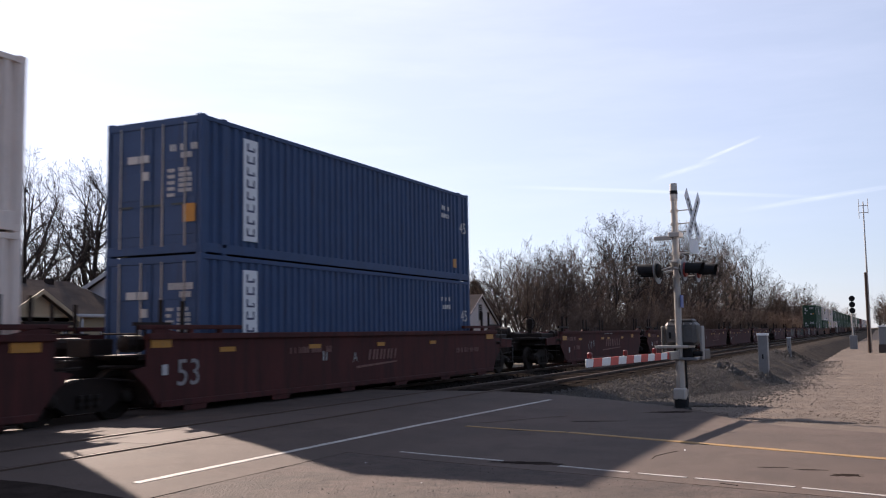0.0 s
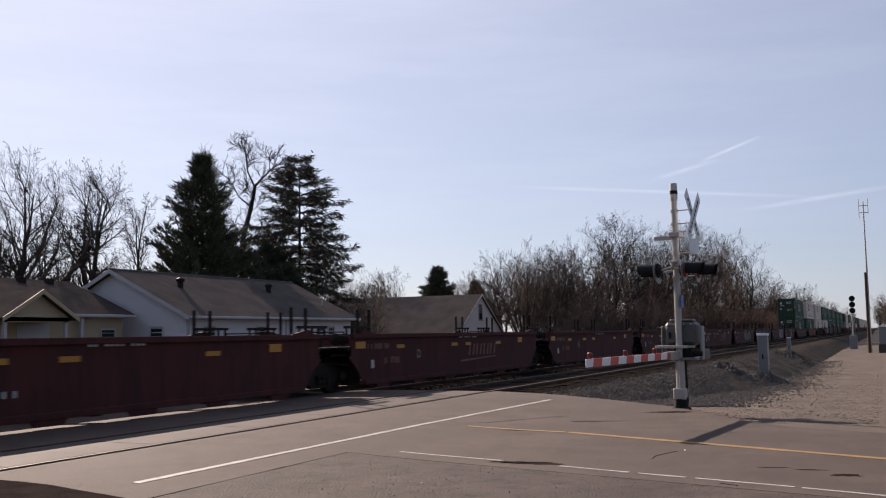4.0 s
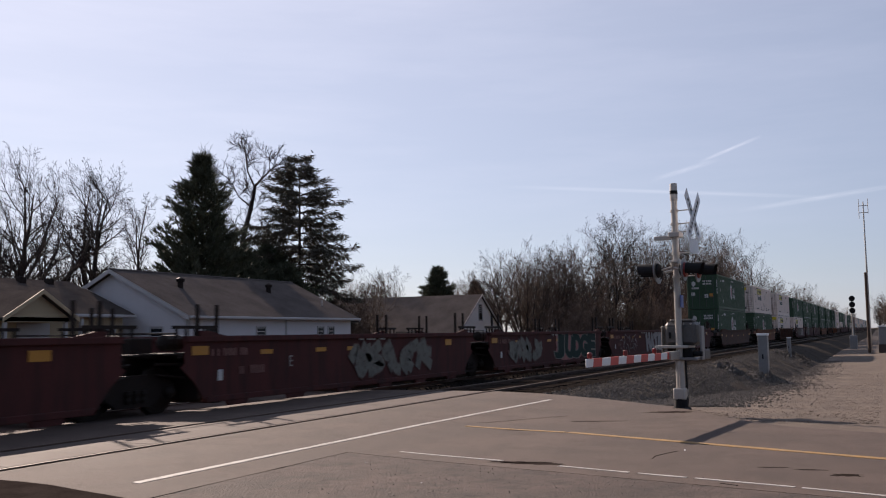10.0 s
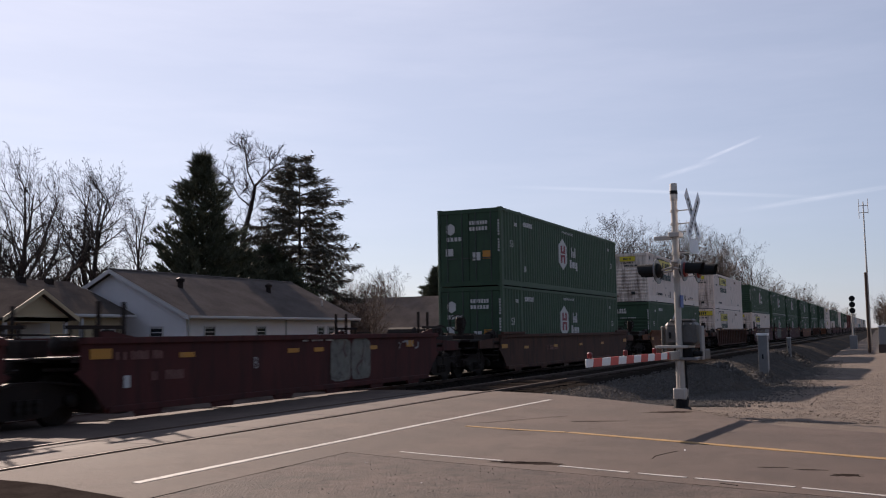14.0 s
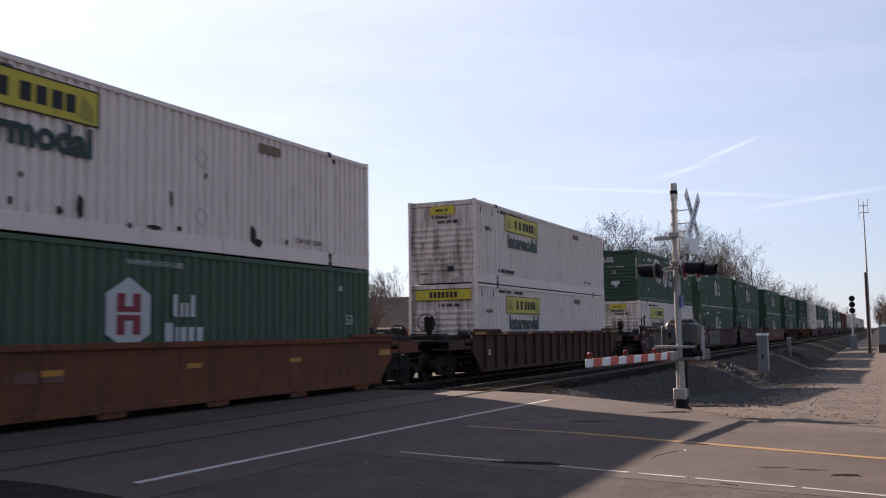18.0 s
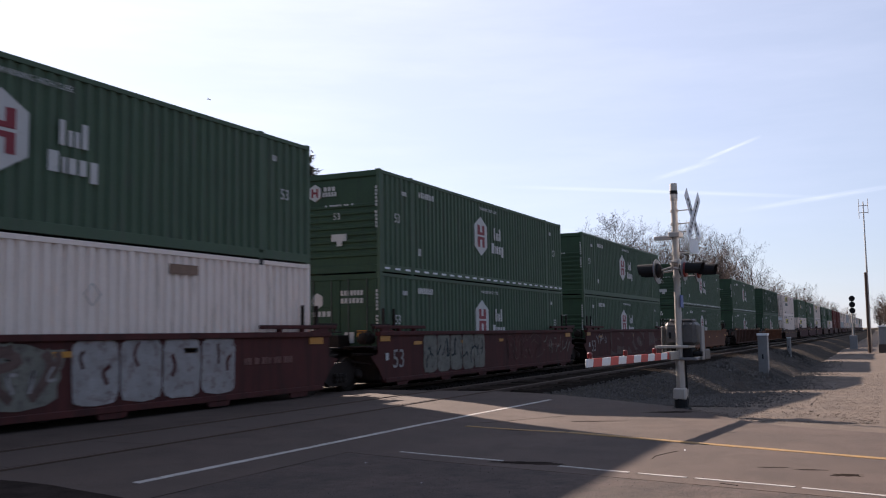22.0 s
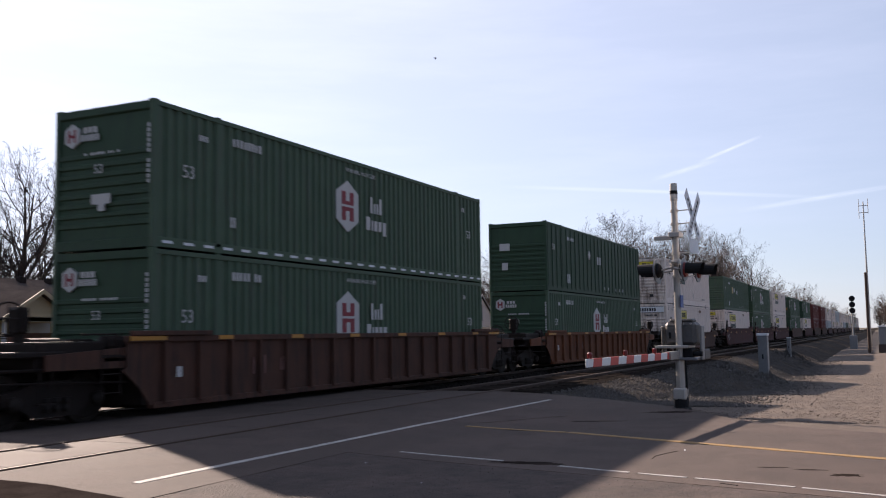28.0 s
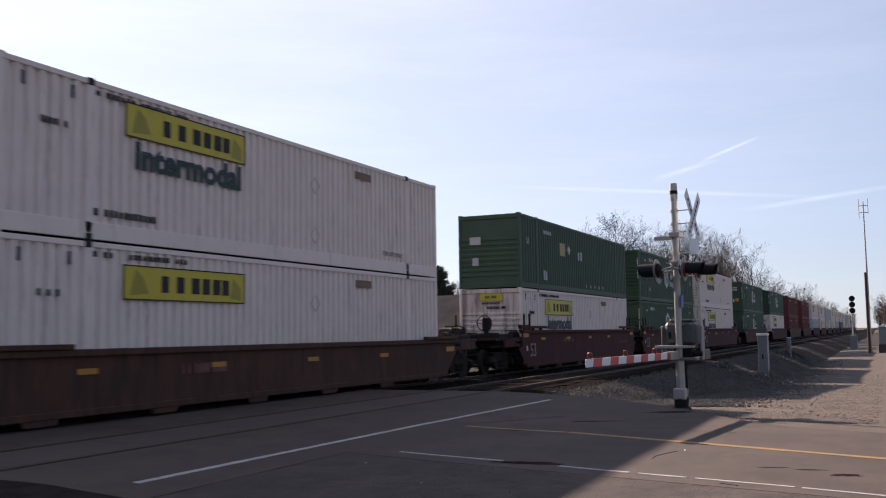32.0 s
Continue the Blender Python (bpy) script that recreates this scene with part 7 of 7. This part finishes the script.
# behind the houses, from the left
far_back = "bare trees behind the houses"
bare_tree("broad", 42.8, 51, 0.97, 0.3, label="broad bare tree with spreading dark limbs behind the houses", group=far_back)
bare_tree("broad", 39.5, 50, 0.95, 2.0, label="broad bare tree with spreading dark limbs behind the houses", group=far_back)
bare_tree("multi", 48.1, 50, 1.03, 0.5, label="tall bare tree of three upright stems", group=far_back)
bare_tree("thin", 53.3, 50, 0.98, 0.0, label="slender bare tree of upright stems", group=far_back)
bare_tree("broad", 46.0, 68, 0.66, 1.1, label="low spreading bare tree far behind the houses", group=far_back)
bare_tree("broad", 55.0, 64, 0.60, 2.2, label="low spreading bare tree far behind the houses", group=far_back)
bare_tree("vase", 58.0, 64, 0.75, 0.0, label="low bare tree behind the houses", group="bare trees behind the houses")
bare_tree("vase", 66.0, 66, 0.85, 2.0, label="low bare tree behind the houses", group="bare trees behind the houses")
bare_tree("vase", 83.0, 46, 0.86, 0.6, label="vase-shaped bare tree beside the conifers", group="bare trees behind the houses")
bare_tree("wood1", 88.0, 50, 0.72, 1.6, label="bare tree beside the conifers", group="bare trees behind the houses")
for i, (x, y, s) in enumerate([(112, 62, 0.72), (104, 60, 0.70), (120, 66, 0.75), (128, 58, 0.8), (118, 52, 0.8), (98, 64, 0.6), (135, 56, 0.85), (92, 70, 0.6), (45, 70, 0.8), (70, 75, 0.7), (38, 66, 0.9)]):
    bare_tree(("vase", "wood1")[i % 2], x, y, s, i * 1.1, label="bare tree far behind the houses", group="bare trees behind the houses")

# the wood along the track
r = random.Random(12)
row = [("vase", 76.8, 28.2, 0.86), ("vase", 80.5, 28.6, 0.98), ("vase", 86.0, 28.6, 0.98), ("vase", 91.0, 29.0, 0.98), ("wood1", 94.0, 30.0, 0.9), ("wood1", 98.0, 27, 1.0), ("wood2", 105.0, 28.5, 1.12), ("wood2", 113.0, 28, 1.24), ("wood1", 121.0, 27, 1.2),
       ("wood2", 131.0, 28, 1.3), ("wood1", 140.0, 28, 1.42), ("wood2", 151.0, 28, 1.42), ("wood1", 163.0, 29, 1.55), ("wood2", 176.0, 29, 1.5), ("wood1", 190.0, 29, 1.55), ("wood2", 207.0, 29, 1.6), ("wood2", 226.0, 29, 1.7), ("wood1", 246.0, 29, 1.3),
       ("wood2", 270.0, 28, 1.2), ("wood1", 300.0, 28, 1.3), ("wood1", 335.0, 28, 1.35), ("wood2", 375.0, 28, 1.35), ("wood1", 420.0, 28, 1.3), ("wood2", 470.0, 28, 1.3), ("wood1", 530.0, 27, 1.3), ("wood2", 600.0, 26, 1.3), ("wood1", 680.0, 25, 1.3), ("wood1", 780.0, 24, 1.3)]
for k, x, y, s in row:
    bare_tree(k, x, y, s, r.uniform(0, 6.28))
for i in range(46):
    x = 86 + 8.4 * i + r.uniform(-3, 3)
    bare_tree(r.choice(("wood1", "wood2", "vase")), x, r.uniform(34, 44), r.uniform(0.75, 1.0) * (0.85 + 0.004 * (x - 80) if x < 220 else 1.2), r.uniform(0, 6.28))
for i in range(74):
    x = 77 + 3.0 * i + r.uniform(-1.5, 1.5)
    ob = bare_tree("brush", x, r.uniform(23.5, 27), r.uniform(0.75, 1.15), r.uniform(0, 6.28), label="dense leafless brush beside the track", group="brush along the track")
    ob.name = "shrub"
    ob["category"] = "shrub"
for i in range(9):
    ob = bare_tree("brush", 300 + 45 * i, 24.0, 1.6, i, label="dense leafless brush beside the track", group="brush along the track")
    ob.name = "shrub"
    ob["category"] = "shrub"
# on the other side of the track, far off
for x, y, s in ((330, -1.0, 1.0), (352, -6.0, 1.1), (300, -6, 1.0), (390, 0.5, 1.2), (450, -4, 1.3), (520, 2, 1.2), (620, 3, 1.3), (270, -9, 0.9)):
    bare_tree("wood1", x, y, s, r.uniform(0, 6.28), label="bare tree beyond the gravel lot", group="bare trees beyond the lot")


def conifer(name, label, x, y, tall, wide, seed, pine, z=-0.2):
    """An evergreen: trunk, drooping or upswept boughs, each clad in needle sprays."""
    rr = random.Random(seed)
    wood, green = Kit(), Kit()
    wood.tube((0, 0, -0.3), (0, 0, tall * 0.97), 0.24, 0.03, 8, False)

    def spray(p, d, size, n):
        for _ in range(n):
            q = (d + Vector((rr.gauss(0, 0.55), rr.gauss(0, 0.55), rr.gauss(0, 0.4) + (0.25 if pine else -0.5)))).normalized()
            s = q.orthogonal().normalized()
            s.rotate(Matrix.Rotation(rr.uniform(0, 6.28), 3, q))
            ln, w = size * rr.uniform(0.6, 1.25), size * rr.uniform(0.05, 0.13)
            o = p + Vector((rr.gauss(0, size * 0.3), rr.gauss(0, size * 0.3), rr.gauss(0, size * 0.25)))
            green.add([o - s * w, o + s * w, o + q * ln], [(0, 1, 2)])

    m = 40 if pine else 30
    for i in range(m):
        t = (0.04 + 0.95 * i / (m - 1))
        h = tall * t + (0 if pine else rr.uniform(-0.25, 0.25))
        if pine:
            prof = min(1, 0.7 + t * 1.2) * (1 - max(0, t - 0.3) / 0.74) ** 0.9 * (0.9 + 0.14 * math.sin(t * 23 + seed))
        else:
            prof = min(0.62, (1.02 - t) ** 0.58) * (0.9 + 0.1 * math.sin(i * 2.4))
        nb = 9 if pine else 8
        for b in range(nb):
            a = 6.28319 * (b + rr.random()) / nb + i
            ln = wide * max(0.05, prof) * (rr.uniform(0.45, 1.25) if pine else rr.uniform(0.55, 1.15))
            rise = (0.35 if pine else -0.12 + 0.62 * t ** 2) + rr.gauss(0, 0.12 if pine else 0.05)
            p = Vector((0, 0, h))
            d = Vector((math.cos(a), math.sin(a), rise)).normalized()
            n = max(3, int(ln / 0.42))
            for j in range(n):
                q = p + d * ln / n
                wood.tube(p, q, 0.05 * (1 - j / n) + 0.008, 0.05 * (1 - (j + 1) / n) + 0.006, 3, False)
                p = q
                d = (d + Vector((rr.gauss(0, 0.06), rr.gauss(0, 0.06), (0.05 if pine else (-0.05 if j < n * 0.55 else 0.13))))).normalized()
                if j > n * 0.12:
                    spray(p, d, 0.5, 24 if pine else 25)
    ob = tagged(new(name), label, "tree")
    ob.matrix_basis = pose(x, y, z, 0, 0, seed * 40)
    put("trunk", wood.mesh("trunk", M_BARK), ob)
    put("crown", green.mesh("crown", M_NEEDLE if pine else M_NEEDLE2), ob)
    return ob


conifer("pine_tree", "dense dark green pine behind the white house", 54.9, 45.5, 15.0, 4.5, 3, True)
conifer("spruce_tree", "tall dark spruce with drooping layered boughs", 67.8, 45.5, 16.8, 8.6, 4, False)
conifer("pine_tree", "dark evergreen behind the cottage", 109.0, 52.0, 10.0, 3.8, 6, True)
conifer("spruce_tree", "small dark evergreen beside the cottage", 98.0, 42.0, 7.2, 2.0, 7, False)
for i, (x, y, t, w) in enumerate([(61.0, 46.5, 8.5, 3.8), (63.0, 43.5, 7.0, 3.4), (58.5, 44.0, 6.5, 3.0), (65.0, 47.0, 9.0, 4.6)]):
    conifer("pine_tree", "low dark evergreen shrub between the conifers", x, y, t, w, 11 + i, True)


for x, y, q in ((72.3, 43.5, 1.2), (70.0, 43.0, 1.1), (67.0, 42.5, 1.0), (73.0, 51.0, 1.2)):
    ob = bare_tree("brush", x, y, q, x, label="tangled leafless brush under the spruce", group="brush under the spruce")
    ob.name = "shrub"
    ob["category"] = "shrub"


# ---- small things ----
for i, (x, y, s) in enumerate([(12.0, 2.35, 0.03), (8.55, 4.3, 0.045), (9.7, 5.6, 0.02), (7.6, 7.9, 0.025)]):
    r = random.Random(60 + i)
    k = Kit().add([(s * r.uniform(-1, 1) * 1.4, s * r.uniform(-1, 1), s * 0.5 * r.random()) for _ in range(4)], [(0, 1, 2), (0, 2, 3), (1, 3, 2), (0, 3, 1)])
    o = tagged(put("litter", k.mesh("litter", M_SIGN)), "crumpled scrap of white litter on the asphalt", "litter")
    o.location = (x, y, 0.006)


def contrail(name, pts, w, label, strength):
    """A thin cloud streak far off in the sky, brightest along its middle and broken up by the wind."""
    m = bpy.data.materials.new("thin_ice_cloud")
    m.use_nodes = True
    n, l = m.node_tree.nodes, m.node_tree.links
    n.remove(n["Principled BSDF"])
    # the sheet's own glow stands in for sunlight scattered by the ice
    em, tr, mx = n.new("ShaderNodeEmission"), n.new("ShaderNodeBsdfTransparent"), n.new("ShaderNodeMixShader")
    em.inputs["Color"].default_value, em.inputs["Strength"].default_value = (1.0, 1.0, 1.0, 1), 1.15
    uv = n.new("ShaderNodeUVMap")
    sp = n.new("ShaderNodeSeparateXYZ")
    l.new(uv.outputs["UV"], sp.inputs[0])

    def hump(out):
        a = n.new("ShaderNodeMath")
        a.operation = "MULTIPLY"
        l.new(out, a.inputs[0])
        a.inputs[1].default_value = math.pi
        b = n.new("ShaderNodeMath")
        b.operation = "SINE"
        l.new(a.outputs[0], b.inputs[0])
        return b.outputs[0]

    ns = n.new("ShaderNodeTexNoise")
    ns.inputs["Scale"].default_value, ns.inputs["Detail"].default_value = 7.0, 5
    l.new(uv.outputs["UV"], ns.inputs["Vector"])
    f = hump(sp.outputs["X"])
    for other in (hump(sp.outputs["Y"]), hump(sp.outputs["Y"]), ns.outputs["Fac"]):
        a = n.new("ShaderNodeMath")
        a.operation = "MULTIPLY"
        l.new(f, a.inputs[0]), l.new(other, a.inputs[1])
        f = a.outputs[0]
    a = n.new("ShaderNodeMath")
    a.operation = "MULTIPLY"
    l.new(f, a.inputs[0])
    a.inputs[1].default_value = strength
    l.new(a.outputs[0], mx.inputs["Fac"]), l.new(tr.outputs[0], mx.inputs[1]), l.new(em.outputs[0], mx.inputs[2])
    l.new(mx.outputs[0], n["Material Output"].inputs["Surface"])
    p, q = Vector(pts[0]), Vector(pts[1])
    up = Vector((0, 0, 1))
    steps = 16
    vs, fs = [], []
    for i in range(steps + 1):
        t = i / steps
        c = p.lerp(q, t)
        vs += [c - up * w, c + up * w]
    fs = [(2 * i, 2 * i + 2, 2 * i + 3, 2 * i + 1) for i in range(steps)]
    k = Kit().add(vs, fs)
    me = k.mesh(name, m)
    layer = me.uv_layers.new(name="UVMap")
    for lp in me.loops:
        layer.data[lp.index].uv = (lp.vertex_index // 2 / steps, lp.vertex_index % 2)
    ob = tagged(put(name, me), label, "cloud streak", kind="structure")
    ob.visible_shadow = False
    return ob


contrail("contrail", [(2526, 432, 445), (2594, 272, 515)], 7, "short white contrail in the pale sky", 0.2)
contrail("contrail", [(2296, 932, 391), (2690, 103, 347)], 8, "long faint contrail across the pale sky", 0.11)
contrail("contrail", [(2475, 550, 399), (2560, 380, 455)], 10, "faint wisp of high cloud", 0.12)
contrail("contrail", [(2577, 350, 314), (2770, -80, 382)], 10, "faint wisp of high cloud", 0.12)


def bird():
    b = tagged(new("bird"), "small dark bird flying high over the tracks", "bird")
    part("body", Kit().lathe([(-0.22, 0.01), (-0.12, 0.05), (0.0, 0.07), (0.1, 0.05), (0.16, 0.045), (0.22, 0.01)], (0, 0, 0), (1, 0, 0), 8), M_FEATHER, b)
    part("tail", Kit().prism([(-0.36, -0.06), (-0.36, 0.06), (-0.18, 0.02), (-0.18, -0.02)], "z", -0.008, 0.008), M_FEATHER, b)
    wings = []
    for s in (-1, 1):
        k = Kit().prism([(0.1, 0.0), (0.08, s * 0.25), (-0.02, s * 0.48), (-0.1, s * 0.3), (-0.1, 0.0)][:: s], "z", -0.008, 0.008)
        w = part("wing", k, M_FEATHER, b)
        w.location = (0, s * 0.05, 0.03)
        wings.append((w, s))
    for o in b.children:
        o.data.transform(Matrix.Scale(0.5, 4))
    return b, wings


BIRD, WINGS = bird()
BIRDWAY = [(0, (45, 95, 12)), (12, (49, 72, 15)), (19, (52, 55, 17.8)), (22.5, (55.3, 43.7, 19.5)), (24, (56.4, 41.3, 20.5)), (25.5, (57.9, 37.8, 21.1)), (27.5, (60.9, 31.3, 21.8)), (28, (61.8, 29.4, 22.0)), (29.5, (64.4, 23.5, 23.8)), (31.4, (67.1, 17.3, 25.9)), (32, (68.0, 15.4, 26.6))]


# ---- what moves ----
def motions():
    """The train rolls past at a slowly rising speed and its wheels turn; a bird flies over."""
    times = [0, 2, 4, 6, 8, 10, 12, 14, 16, 18, 20, 22, 24, 26, 28, 28.8, 29.3, 29.6, 29.9, 30.2, 30.5, 30.8, 31.1, 31.5, 32]
    for ob, s, z in TRAIN:
        walk(ob, [(t, pose(s - gone(t), FAR, z)) for t in times])
    spins = [(i / FPS, gone(i / FPS)) for i in range(32 * FPS + 1)]
    for w in WHEELS:
        # a wheel turns from its coming near until it has passed
        x, y, z = w.location
        s = x + w.parent.location.x + w.parent.parent.location.x
        rows = [(t, pose(x, y, z, 0, -math.degrees(g / WR) % 360, 0)) for t, g in spins if -5 < s - g < 105]
        if rows:
            ends = ([(0, rows[0][1])] if rows[0][0] > 0 else []), ([(32, rows[-1][1])] if rows[-1][0] < 32 else [])
            walk(w, ends[0] + rows + ends[1])
    rows = []
    for i, (t, p) in enumerate(BIRDWAY):
        a, b = Vector(BIRDWAY[max(0, i - 1)][1]), Vector(BIRDWAY[min(len(BIRDWAY) - 1, i + 1)][1])
        d = b - a
        rows.append((t, pose(*p, 0, 0, math.degrees(math.atan2(d.y, d.x)))))
    walk(BIRD, rows)
    for w, s in WINGS:
        walk(w, [(i / 10, pose(0, s * 0.05, 0.03, s * (28 * math.sin(i * 1.9)), 0, 0)) for i in range(321)])


motions()
